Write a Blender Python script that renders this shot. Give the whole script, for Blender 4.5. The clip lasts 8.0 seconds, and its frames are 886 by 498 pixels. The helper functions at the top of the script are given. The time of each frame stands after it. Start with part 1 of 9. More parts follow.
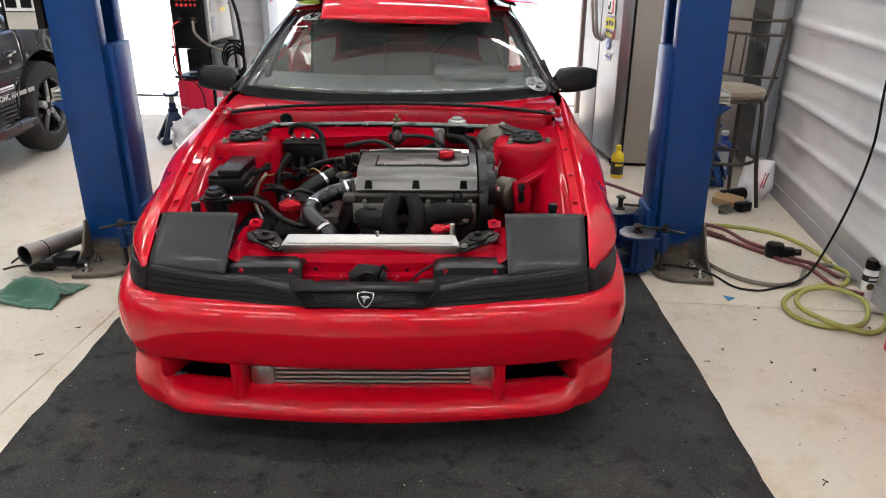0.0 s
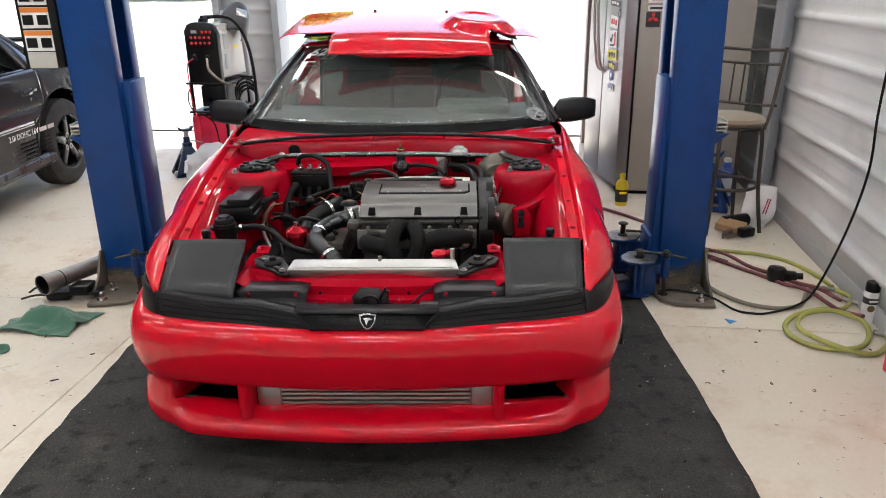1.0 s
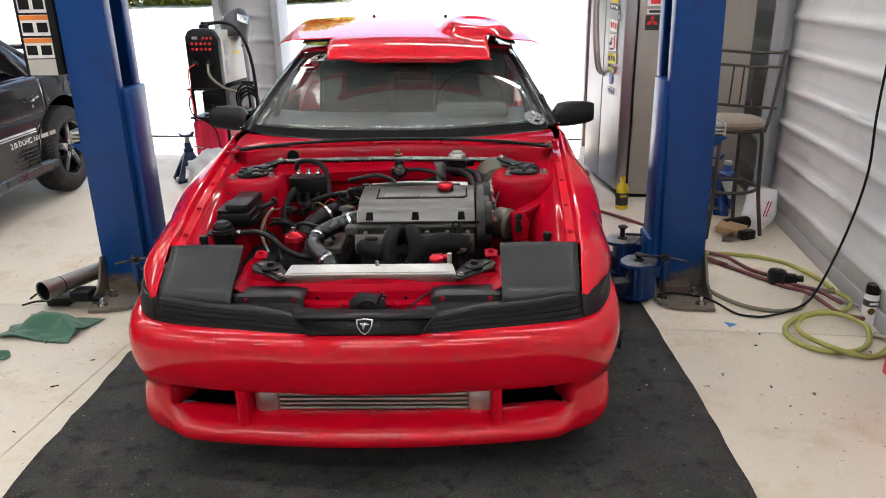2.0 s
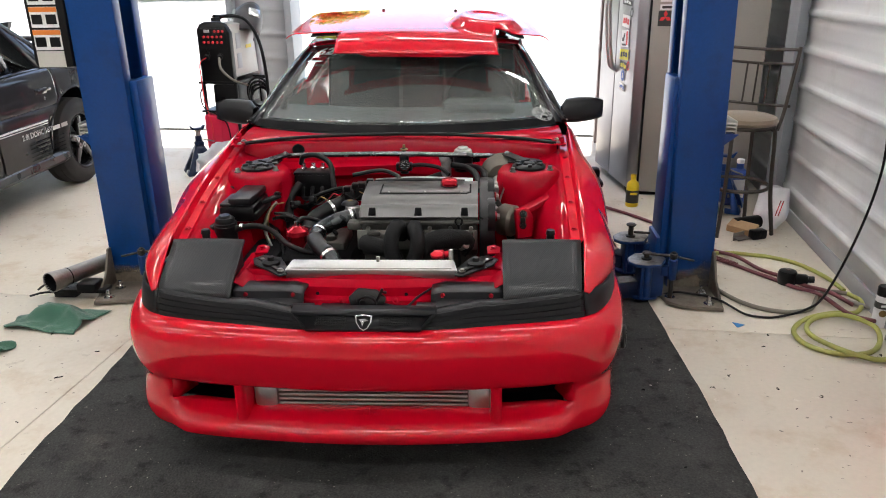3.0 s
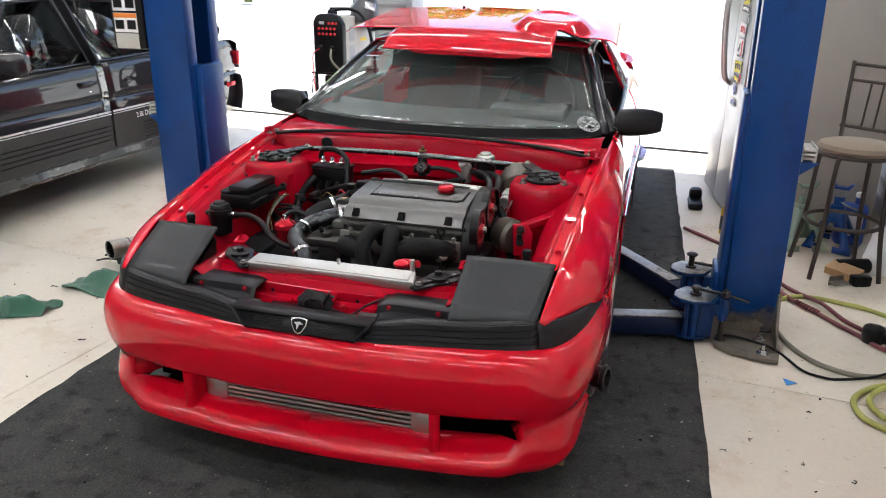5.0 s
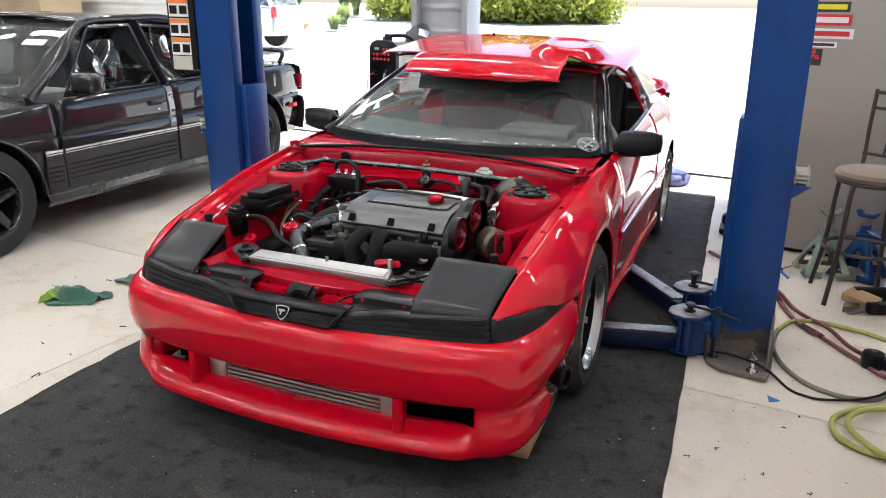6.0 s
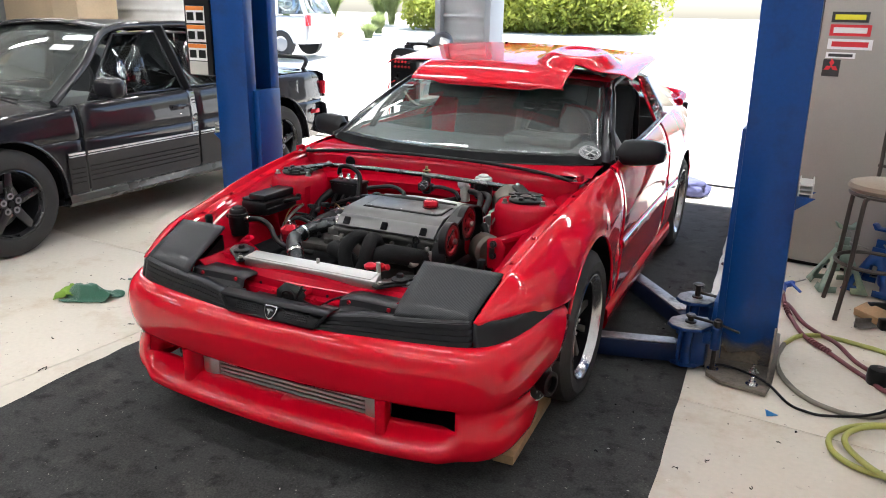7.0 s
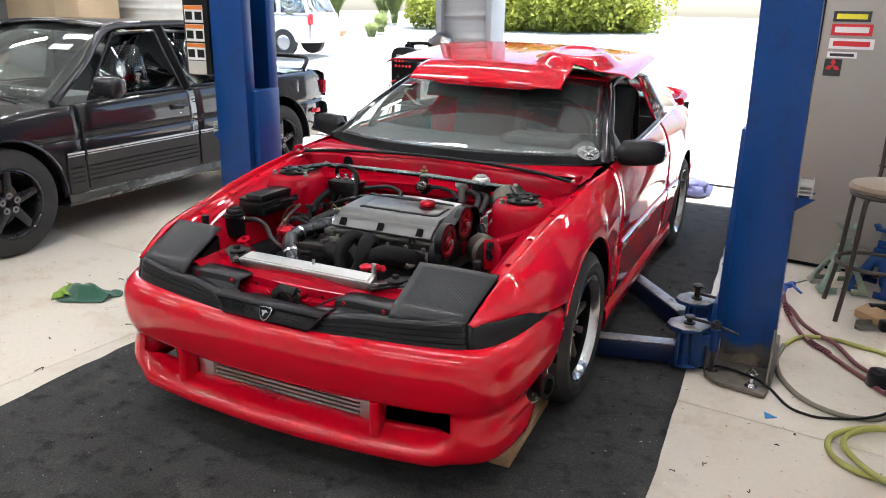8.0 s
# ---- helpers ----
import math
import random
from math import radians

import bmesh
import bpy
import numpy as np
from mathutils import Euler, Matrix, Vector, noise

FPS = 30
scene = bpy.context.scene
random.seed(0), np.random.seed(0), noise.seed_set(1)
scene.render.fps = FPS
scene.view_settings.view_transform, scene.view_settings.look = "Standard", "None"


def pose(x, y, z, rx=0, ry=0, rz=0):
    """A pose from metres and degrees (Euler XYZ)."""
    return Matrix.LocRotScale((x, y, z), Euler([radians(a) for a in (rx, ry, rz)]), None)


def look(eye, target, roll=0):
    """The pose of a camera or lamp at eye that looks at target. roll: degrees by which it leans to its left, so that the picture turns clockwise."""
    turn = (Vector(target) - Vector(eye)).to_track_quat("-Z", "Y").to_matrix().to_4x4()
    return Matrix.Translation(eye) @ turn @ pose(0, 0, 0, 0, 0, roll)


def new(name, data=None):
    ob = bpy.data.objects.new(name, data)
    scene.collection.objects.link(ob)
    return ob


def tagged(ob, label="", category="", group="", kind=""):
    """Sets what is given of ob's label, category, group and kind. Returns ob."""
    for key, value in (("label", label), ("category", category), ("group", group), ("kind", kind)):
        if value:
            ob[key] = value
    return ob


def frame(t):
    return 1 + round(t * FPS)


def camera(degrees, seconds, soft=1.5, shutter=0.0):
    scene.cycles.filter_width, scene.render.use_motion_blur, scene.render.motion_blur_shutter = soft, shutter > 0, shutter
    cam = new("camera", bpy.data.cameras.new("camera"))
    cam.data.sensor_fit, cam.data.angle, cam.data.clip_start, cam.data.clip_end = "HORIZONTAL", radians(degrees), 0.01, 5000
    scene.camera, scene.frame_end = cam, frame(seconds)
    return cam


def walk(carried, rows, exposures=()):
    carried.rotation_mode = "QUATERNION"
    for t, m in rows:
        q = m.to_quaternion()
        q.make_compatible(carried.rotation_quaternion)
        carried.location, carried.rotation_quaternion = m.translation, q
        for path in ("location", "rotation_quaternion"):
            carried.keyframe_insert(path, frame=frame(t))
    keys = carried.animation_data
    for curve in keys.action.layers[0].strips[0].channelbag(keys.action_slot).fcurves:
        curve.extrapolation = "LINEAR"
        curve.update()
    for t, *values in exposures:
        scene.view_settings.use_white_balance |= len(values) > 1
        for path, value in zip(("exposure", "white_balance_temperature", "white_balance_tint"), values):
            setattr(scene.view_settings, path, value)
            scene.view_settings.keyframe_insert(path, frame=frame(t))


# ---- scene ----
cam = camera(61.8, 8.0, soft=1.0, shutter=0.4)
PATH = [
    (0, (0.238, -0.086, 1.557), (0.233, 1.759, 0.786), 0.2),
    (0.5, (0.268, -0.157, 1.565), (0.24, 1.709, 0.846), -0.3),
    (1, (0.283, -0.168, 1.562), (0.241, 1.708, 0.871), -0.7),
    (1.5, (0.296, -0.172, 1.565), (0.249, 1.708, 0.885), -1.0),
    (3, (0.345, -0.147, 1.56), (0.256, 1.727, 0.868), -0.8),
    (3.5, (0.381, -0.11, 1.554), (0.238, 1.758, 0.852), -0.2),
    (4, (0.411, -0.001, 1.542), (0.183, 1.856, 0.835), 0.3),
    (4.5, (0.635, 0.113, 1.529), (0.243, 1.943, 0.823), 0.6),
    (4.7, (0.768, 0.141, 1.535), (0.327, 1.961, 0.832), 0.7),
    (5.8, (1.269, -0.009, 1.535), (0.577, 1.757, 0.9), 0.8),
    (6, (1.347, 0.001, 1.544), (0.622, 1.756, 0.916), 0.8),
    (6.5, (1.462, 0.032, 1.539), (0.686, 1.77, 0.925), 0.9),
    (7, (1.499, 0.044, 1.538), (0.688, 1.769, 0.931), 1.1),
    (7.5, (1.509, 0.058, 1.54), (0.686, 1.778, 0.938), 1.2),
    (8, (1.515, 0.069, 1.542), (0.697, 1.789, 0.932), 1.1),
]
walk(cam, [(t, look(eye, target, roll)) for t, eye, target, roll in PATH], [(0.0, 1.50, 6400, 10), (3.0, 1.50, 6400, 10), (4.0, 1.52, 6300, 10), (6.0, 1.62, 6150, 10), (8.0, 1.66, 6150, 10)])

# ---- world, sun, lamps ----
world = bpy.data.worlds.new("world")
scene.world = world
world.use_nodes = True
_wn = world.node_tree.nodes
_sky = _wn.new("ShaderNodeTexSky")
_sky.sky_type, _sky.sun_disc = "NISHITA", False
SUN_UP, SUN_ROUND = 74.0, 10.0
_sky.sun_elevation, _sky.sun_rotation = radians(SUN_UP), radians(SUN_ROUND)
_sky.air_density, _sky.dust_density = 1.0, 2.0
_wn["Background"].inputs[1].default_value = 0.15
world.node_tree.links.new(_sky.outputs[0], _wn["Background"].inputs[0])
sun = new("sun", bpy.data.lights.new("sun", "SUN"))
sun.data.energy, sun.data.angle, sun.data.color = 5.0, radians(0.6), (1.0, 0.95, 0.87)
# azimuth from the north (+y) clockwise, as the sky counts it
_a, _e = radians(SUN_ROUND), radians(SUN_UP)
sun.matrix_world = look((0, 0, 12), (-math.sin(_a) * math.cos(_e), -math.cos(_a) * math.cos(_e), 12 - math.sin(_e)))

# ---- building tools ----
PLACE = {}


def thing(name, m, label, category, group="", kind=""):
    ob = new(name)
    ob.empty_display_size = 0.1
    ob.matrix_world = m
    PLACE[ob] = m
    return tagged(ob, label, category, group, kind)


def finish(bm, name, material, smooth=40):
    bmesh.ops.recalc_face_normals(bm, faces=bm.faces)
    me = bpy.data.meshes.new(name)
    if smooth:
        lim = radians(smooth)
        for f in bm.faces:
            f.smooth = True
        for e in bm.edges:
            if len(e.link_faces) == 2 and e.calc_face_angle(0) > lim:
                e.smooth = False
    bm.to_mesh(me)
    bm.free()
    me.materials.append(material)
    return me


def part(name, bm, material, parent, label="", smooth=40, solid=0.0, off=-1.0, sub=0, local=False):
    """One mesh under a thing or a part; the bmesh is in world coordinates unless local."""
    me = finish(bm, name, material, smooth)
    ob = new(name, me)
    ob.parent = parent
    root = PLACE[parent]
    if not local:
        me.transform(root.inverted())
    PLACE[ob] = root
    if solid:
        md = ob.modifiers.new("solid", "SOLIDIFY")
        md.thickness, md.offset = solid, off
    if sub:
        md = ob.modifiers.new("sub", "SUBSURF")
        md.levels = md.render_levels = sub
    if material.name.endswith("_glass"):
        ob.visible_shadow = False
    return tagged(ob, label) if label else ob


def lone(name, bm, material, label, category, group="", kind="", smooth=40, solid=0.0, off=-1.0):
    """A top-level thing of one mesh, in world coordinates."""
    me = finish(bm, name, material, smooth)
    ob = new(name, me)
    PLACE[ob] = Matrix()
    if solid:
        md = ob.modifiers.new("solid", "SOLIDIFY")
        md.thickness, md.offset = solid, off
    return tagged(ob, label, category, group, kind)


def merge(*bms):
    out = bms[0]
    for b in bms[1:]:
        me = bpy.data.meshes.new("tmp")
        b.to_mesh(me)
        b.free()
        out.from_mesh(me)
        bpy.data.meshes.remove(me)
    return out


def moved(bm, m):
    bmesh.ops.transform(bm, matrix=m, verts=bm.verts)
    return bm


def mirrored(bm):
    bmesh.ops.scale(bm, vec=(-1, 1, 1), verts=bm.verts)
    bmesh.ops.reverse_faces(bm, faces=bm.faces)
    return bm


def box(c, s, bevel=0.0, m=None, seg=2):
    bm = bmesh.new()
    bmesh.ops.create_cube(bm, size=1.0, matrix=Matrix.Translation(c) @ Matrix.Diagonal((*s, 1)))
    if bevel:
        bmesh.ops.bevel(bm, geom=bm.edges[:], offset=min(bevel, min(s) * 0.45), segments=seg, affect="EDGES", profile=0.5)
    return moved(bm, m) if m is not None else bm


def span(p0, p1, w, h, bevel=0.0, up=(0, 0, 1)):
    """A bar of cross-section w x h from p0 to p1."""
    p0, p1 = Vector(p0), Vector(p1)
    z = (p1 - p0).normalized()
    x = Vector(up).cross(z)
    if x.length < 1e-4:
        x = Vector((1, 0, 0))
    x.normalize()
    y = z.cross(x)
    rot = Matrix((x, y, z)).transposed().to_4x4()
    return box((0, 0, 0), (w, h, (p1 - p0).length), bevel, Matrix.Translation((p0 + p1) / 2) @ rot)


def axis(p0, p1):
    d = Vector(p1) - Vector(p0)
    return Matrix.Translation(p0) @ d.to_track_quat("Z", "Y").to_matrix().to_4x4()


def lathe(profile, p0, p1, seg=24):
    """Rings (radius, distance) round the line from p0 towards p1."""
    bm = bmesh.new()
    rings = []
    for r, z in profile:
        if r < 1e-5:
            rings.append([bm.verts.new((0, 0, z))])
        else:
            rings.append([bm.verts.new((r * math.cos(2 * math.pi * i / seg), r * math.sin(2 * math.pi * i / seg), z)) for i in range(seg)])
    for a, b in zip(rings, rings[1:]):
        for i in range(seg):
            j = (i + 1) % seg
            if len(a) == 1 and len(b) == 1:
                continue
            if len(a) == 1:
                bm.faces.new((a[0], b[i], b[j]))
            elif len(b) == 1:
                bm.faces.new((a[i], b[0], a[j]))
            else:
                bm.faces.new((a[i], b[i], b[j], a[j]))
    return moved(bm, axis(p0, p1))


def rod(p0, p1, r, r1=None, seg=14, cap=0.15):
    n = (Vector(p1) - Vector(p0)).length
    r1 = r if r1 is None else r1
    c = min(r, r1) * cap
    return lathe([(0, 0), (r - c, 0), (r, c), (r1, n - c), (r1 - c, n), (0, n)], p0, p1, seg)


def spline(pts, n=8, closed=False):
    """Catmull-Rom through the points."""
    p = [Vector(q) for q in pts]
    k = len(p)
    out = []
    for i in range(k if closed else k - 1):
        if closed:
            a, b, c, d = p[i - 1], p[i], p[(i + 1) % k], p[(i + 2) % k]
        else:
            b, c = p[i], p[i + 1]
            a = p[i - 1] if i else b * 2 - c
            d = p[i + 2] if i + 2 < k else c * 2 - b
        for j in range(n):
            t = j / n
            out.append(0.5 * (2 * b + (c - a) * t + (2 * a - 5 * b + 4 * c - d) * t * t + (3 * b - a - 3 * c + d) * t ** 3))
    if not closed:
        out.append(p[-1])
    return out


def tube(pts, r, seg=10, n=8, closed=False, smooth=True):
    """A pipe through the points; r is one radius or one a point."""
    path = spline(pts, n, closed) if smooth else [Vector(q) for q in pts]
    k = len(path)
    rads = [r] * k if not isinstance(r, (list, tuple)) else [float(np.interp(i / (k - 1) * (len(r) - 1), range(len(r)), r)) for i in range(k)]
    bm = bmesh.new()
    rings = []
    normal = None
    for i, p in enumerate(path):
        if closed:
            d = path[(i + 1) % k] - path[i - 1]
        else:
            d = path[min(i + 1, k - 1)] - path[max(i - 1, 0)]
        if d.length < 1e-9:
            d = Vector((0, 0, 1))
        d.normalize()
        if normal is None:
            normal = d.orthogonal().normalized()
        normal = (normal - d * normal.dot(d))
        if normal.length < 1e-6:
            normal = d.orthogonal()
        normal.normalize()
        b = d.cross(normal)
        rings.append([bm.verts.new(p + (normal * math.cos(2 * math.pi * j / seg) + b * math.sin(2 * math.pi * j / seg)) * rads[i]) for j in range(seg)])
    for i in range(k if closed else k - 1):
        a, b = rings[i], rings[(i + 1) % k]
        for j in range(seg):
            q = (j + 1) % seg
            bm.faces.new((a[j], a[q], b[q], b[j]))
    if not closed:
        bm.faces.new(rings[0][::-1])
        bm.faces.new(rings[-1])
    return bm


def grid(rows, keep=None, closed=False):
    """Faces between rows of points; keep(i, j) says which are made."""
    bm = bmesh.new()
    vs = [[bm.verts.new(p) for p in row] for row in rows]
    for i in range(len(rows) - 1):
        m = len(rows[i])
        for j in range(m if closed else m - 1):
            if keep is None or keep(i, j):
                q = (j + 1) % m
                try:
                    bm.faces.new((vs[i][j], vs[i][q], vs[i + 1][q], vs[i + 1][j]))
                except ValueError:
                    pass
    bmesh.ops.delete(bm, geom=[v for v in bm.verts if not v.link_faces], context="VERTS")
    return bm


def slab(outline, depth, m=None, bevel=0.0):
    """A plate: the outline in x, y, drawn out along z by depth."""
    bm = bmesh.new()
    f = bm.faces.new([bm.verts.new((x, y, 0)) for x, y in outline])
    got = bmesh.ops.extrude_face_region(bm, geom=[f])
    bmesh.ops.translate(bm, vec=(0, 0, depth), verts=[v for v in got["geom"] if isinstance(v, bmesh.types.BMVert)])
    if bevel:
        bmesh.ops.recalc_face_normals(bm, faces=bm.faces)
        bmesh.ops.bevel(bm, geom=[e for e in bm.edges if len(e.link_faces) == 2 and e.calc_face_angle(0) > 0.4], offset=bevel, segments=2, affect="EDGES", profile=0.5)
    return moved(bm, m) if m is not None else bm


def ring(r, n, start=0.0):
    return [(r * math.cos(start + 2 * math.pi * i / n), r * math.sin(start + 2 * math.pi * i / n)) for i in range(n)]


def bolt(p, d=(0, 0, 1), r=0.008, h=0.006):
    p, d = Vector(p), Vector(d).normalized()
    return merge(lathe([(0, 0), (r * 1.5, 0), (r * 1.5, h * 0.25), (0, h * 0.25)], p, p + d, 12),
                 lathe([(0, 0), (r, 0), (r, h * 0.9), (r * 0.8, h), (0, h)], p, p + d, 6))


def lerp(x, xs, ys):
    return float(np.interp(x, xs, ys))


def smooth_lerp(x, xs, ys):
    """Interpolates with a monotone cubic between the stations."""
    xs, ys = list(xs), list(ys)
    if x <= xs[0]:
        return ys[0]
    if x >= xs[-1]:
        return ys[-1]
    i = max(k for k in range(len(xs) - 1) if xs[k] <= x)
    h = [xs[k + 1] - xs[k] for k in range(len(xs) - 1)]
    d = [(ys[k + 1] - ys[k]) / h[k] for k in range(len(h))]

    def slope(k):
        if k == 0:
            return d[0]
        if k == len(xs) - 1:
            return d[-1]
        return 0.0 if d[k - 1] * d[k] <= 0 else 2 * d[k - 1] * d[k] / (d[k - 1] + d[k])
    t = (x - xs[i]) / h[i]
    m0, m1 = slope(i) * h[i], slope(i + 1) * h[i]
    return (2 * t ** 3 - 3 * t * t + 1) * ys[i] + (t ** 3 - 2 * t * t + t) * m0 + (-2 * t ** 3 + 3 * t * t) * ys[i + 1] + (t ** 3 - t * t) * m1


def lettering(text, size, m, material, parent=None, name="lettering", label="", depth=0.0006, bold=0.0):
    cu = bpy.data.curves.new(name, "FONT")
    cu.body, cu.size, cu.extrude, cu.offset, cu.resolution_u = text, size, depth, bold, 2
    cu.align_x, cu.align_y = "CENTER", "CENTER"
    tmp = bpy.data.objects.new(name, cu)
    me = bpy.data.meshes.new_from_object(tmp)
    bpy.data.objects.remove(tmp)
    me.transform(m)
    bm = bmesh.new()
    bm.from_mesh(me)
    bpy.data.meshes.remove(me)
    return part(name, bm, material, parent, label, smooth=0)


def wall_plane(p, right, up):
    """A pose whose x and y lie on a surface at p."""
    r, u = Vector(right).normalized(), Vector(up)
    n = r.cross(u).normalized()
    u = n.cross(r)
    return Matrix.Translation(p) @ Matrix((r, u, n)).transposed().to_4x4()


# ---- materials ----
def material(name, color, rough=0.5, metal=0.0, vary=0.12, scale=6.0, fine=90.0, bump=0.05, coat=0.0, spec=0.5, alt=None, alt_amount=0.0, alt_scale=2.0, rough_vary=0.12, sheen=0.0, random_tone=0.0):
    """A surface with tone and gloss varied at two scales, fine relief, and stains of a second colour."""
    mt = bpy.data.materials.new(name)
    mt.use_nodes = True
    nt = mt.node_tree
    nd, ln = nt.nodes, nt.links
    p = nd["Principled BSDF"]
    co = nd.new("ShaderNodeTexCoord")
    n1, n2 = nd.new("ShaderNodeTexNoise"), nd.new("ShaderNodeTexNoise")
    n1.inputs["Scale"].default_value, n1.inputs["Detail"].default_value = scale, 5
    n2.inputs["Scale"].default_value, n2.inputs["Detail"].default_value = fine, 3
    for n in (n1, n2):
        ln.new(co.outputs["Object"], n.inputs["Vector"])
    mix = nd.new("ShaderNodeMath")
    mix.operation = "ADD"
    ln.new(n1.outputs["Fac"], mix.inputs[0])
    ln.new(n2.outputs["Fac"], mix.inputs[1])
    tone = nd.new("ShaderNodeMapRange")
    tone.inputs["From Min"].default_value, tone.inputs["From Max"].default_value = 0.6, 1.4
    tone.inputs["To Min"].default_value, tone.inputs["To Max"].default_value = 1 - vary, 1 + vary
    ln.new(mix.outputs[0], tone.inputs["Value"])
    base = nd.new("ShaderNodeRGB")
    base.outputs[0].default_value = (*color, 1)
    source = base.outputs[0]
    if alt:
        n3 = nd.new("ShaderNodeTexNoise")
        n3.inputs["Scale"].default_value, n3.inputs["Detail"].default_value, n3.inputs["Roughness"].default_value = alt_scale, 8, 0.65
        ln.new(co.outputs["Object"], n3.inputs["Vector"])
        ramp = nd.new("ShaderNodeMapRange")
        ramp.inputs["From Min"].default_value, ramp.inputs["From Max"].default_value = 0.52, 0.68
        ramp.inputs["To Max"].default_value = alt_amount
        ln.new(n3.outputs["Fac"], ramp.inputs["Value"])
        mc = nd.new("ShaderNodeMix")
        mc.data_type = "RGBA"
        ln.new(ramp.outputs[0], mc.inputs["Factor"])
        ln.new(source, mc.inputs["A"])
        mc.inputs["B"].default_value = (*alt, 1)
        source = mc.outputs["Result"]
    hsv = nd.new("ShaderNodeHueSaturation")
    ln.new(source, hsv.inputs["Color"])
    value = tone.outputs[0]
    if random_tone:
        oi = nd.new("ShaderNodeObjectInfo")
        r = nd.new("ShaderNodeMapRange")
        r.inputs["To Min"].default_value, r.inputs["To Max"].default_value = 1 - random_tone, 1 + random_tone
        ln.new(oi.outputs["Random"], r.inputs["Value"])
        mm = nd.new("ShaderNodeMath")
        mm.operation = "MULTIPLY"
        ln.new(r.outputs[0], mm.inputs[0])
        ln.new(value, mm.inputs[1])
        value = mm.outputs[0]
    ln.new(value, hsv.inputs["Value"])
    ln.new(hsv.outputs[0], p.inputs["Base Color"])
    rg = nd.new("ShaderNodeMapRange")
    rg.inputs["From Min"].default_value, rg.inputs["From Max"].default_value = 0.3, 0.7
    rg.inputs["To Min"].default_value, rg.inputs["To Max"].default_value = max(0.02, rough - rough_vary * rough), min(1, rough + rough_vary)
    ln.new(n1.outputs["Fac"], rg.inputs["Value"])
    ln.new(rg.outputs[0], p.inputs["Roughness"])
    p.inputs["Metallic"].default_value = metal
    p.inputs["Specular IOR Level"].default_value = spec
    p.inputs["Coat Weight"].default_value = coat
    p.inputs["Coat Roughness"].default_value = 0.015
    if sheen:
        p.inputs["Sheen Weight"].default_value = sheen
    if bump:
        b = nd.new("ShaderNodeBump")
        b.inputs["Strength"].default_value, b.inputs["Distance"].default_value = bump, 0.01
        ln.new(n2.outputs["Fac"], b.inputs["Height"])
        ln.new(b.outputs[0], p.inputs["Normal"])
    return mt


def glass(name, tint, rough=0.0):
    mt = bpy.data.materials.new(name)
    mt.use_nodes = True
    p = mt.node_tree.nodes["Principled BSDF"]
    p.inputs["Base Color"].default_value = (*tint, 1)
    p.inputs["Transmission Weight"].default_value = 1.0
    p.inputs["Roughness"].default_value = rough
    p.inputs["IOR"].default_value = 1.45
    return mt


def glow(name, color, strength):
    mt = bpy.data.materials.new(name)
    mt.use_nodes = True
    p = mt.node_tree.nodes["Principled BSDF"]
    p.inputs["Base Color"].default_value = (*color, 1)
    p.inputs["Emission Color"].default_value = (*color, 1)
    p.inputs["Emission Strength"].default_value = strength
    return mt


def carbon(name):
    mt = material(name, (0.014, 0.015, 0.017), 0.5, 0, 0.2, 5, 60, 0, coat=0.22, spec=0.27)
    nt = mt.node_tree
    nd, ln = nt.nodes, nt.links
    p = nd["Principled BSDF"]
    co = nd.new("ShaderNodeTexCoord")
    p.inputs["Coat Roughness"].default_value = 0.16
    mp = nd.new("ShaderNodeMapping")
    mp.inputs["Rotation"].default_value = (0, 0, radians(38))
    ln.new(co.outputs["Object"], mp.inputs["Vector"])
    w = nd.new("ShaderNodeTexWave")
    w.inputs["Scale"].default_value, w.inputs["Distortion"].default_value = 62, 0.25
    ln.new(mp.outputs[0], w.inputs["Vector"])
    b = nd.new("ShaderNodeBump")
    b.inputs["Strength"].default_value, b.inputs["Distance"].default_value = 0.2, 0.004
    ln.new(w.outputs["Fac"], b.inputs["Height"])
    ln.new(b.outputs[0], p.inputs["Normal"])
    fib = nd.new("ShaderNodeMix")
    fib.data_type = "RGBA"
    fib.inputs["A"].default_value, fib.inputs["B"].default_value = (0.006, 0.0065, 0.008, 1), (0.026, 0.028, 0.032, 1)
    ln.new(w.outputs["Fac"], fib.inputs["Factor"])
    ln.new(fib.outputs["Result"], p.inputs["Base Color"])
    rr = nd.new("ShaderNodeMapRange")
    rr.inputs["To Min"].default_value, rr.inputs["To Max"].default_value = 0.42, 0.62
    ln.new(w.outputs["Fac"], rr.inputs["Value"])
    ln.new(rr.outputs[0], p.inputs["Roughness"])
    return mt


M_RED = material("red_paint", (0.57, 0.002, 0.016), 0.5, 0, 0.02, 3, 50, 0, coat=1.0, spec=0.0, rough_vary=0.05)
# The body red again, its base darkened for the shade in the engine bay.
M_RED_SHADED = material("shaded_red_paint", (0.36, 0.002, 0.014), 0.5, 0, 0.08, 7, 60, 0.02, coat=0.4, spec=0.0)
M_BLACK_PAINT = material("black_paint", (0.010, 0.0095, 0.013), 0.5, 0, 0.2, 3, 50, 0, coat=1.0, spec=0.1)
M_BLACK = material("black_plastic", (0.0035, 0.0035, 0.0042), 0.30, 0, 0.25, 9, 220, 0.06, spec=0.26)
M_TRIM = material("satin_black_trim", (0.009, 0.009, 0.011), 0.32, 0, 0.25, 9, 220, 0.05, spec=0.28)
# Near-black for joints and crumbs, and for shade in holes and hollows.
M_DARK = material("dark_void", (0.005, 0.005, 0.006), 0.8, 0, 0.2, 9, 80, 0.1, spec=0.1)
M_CARBON = carbon("carbon_fibre")
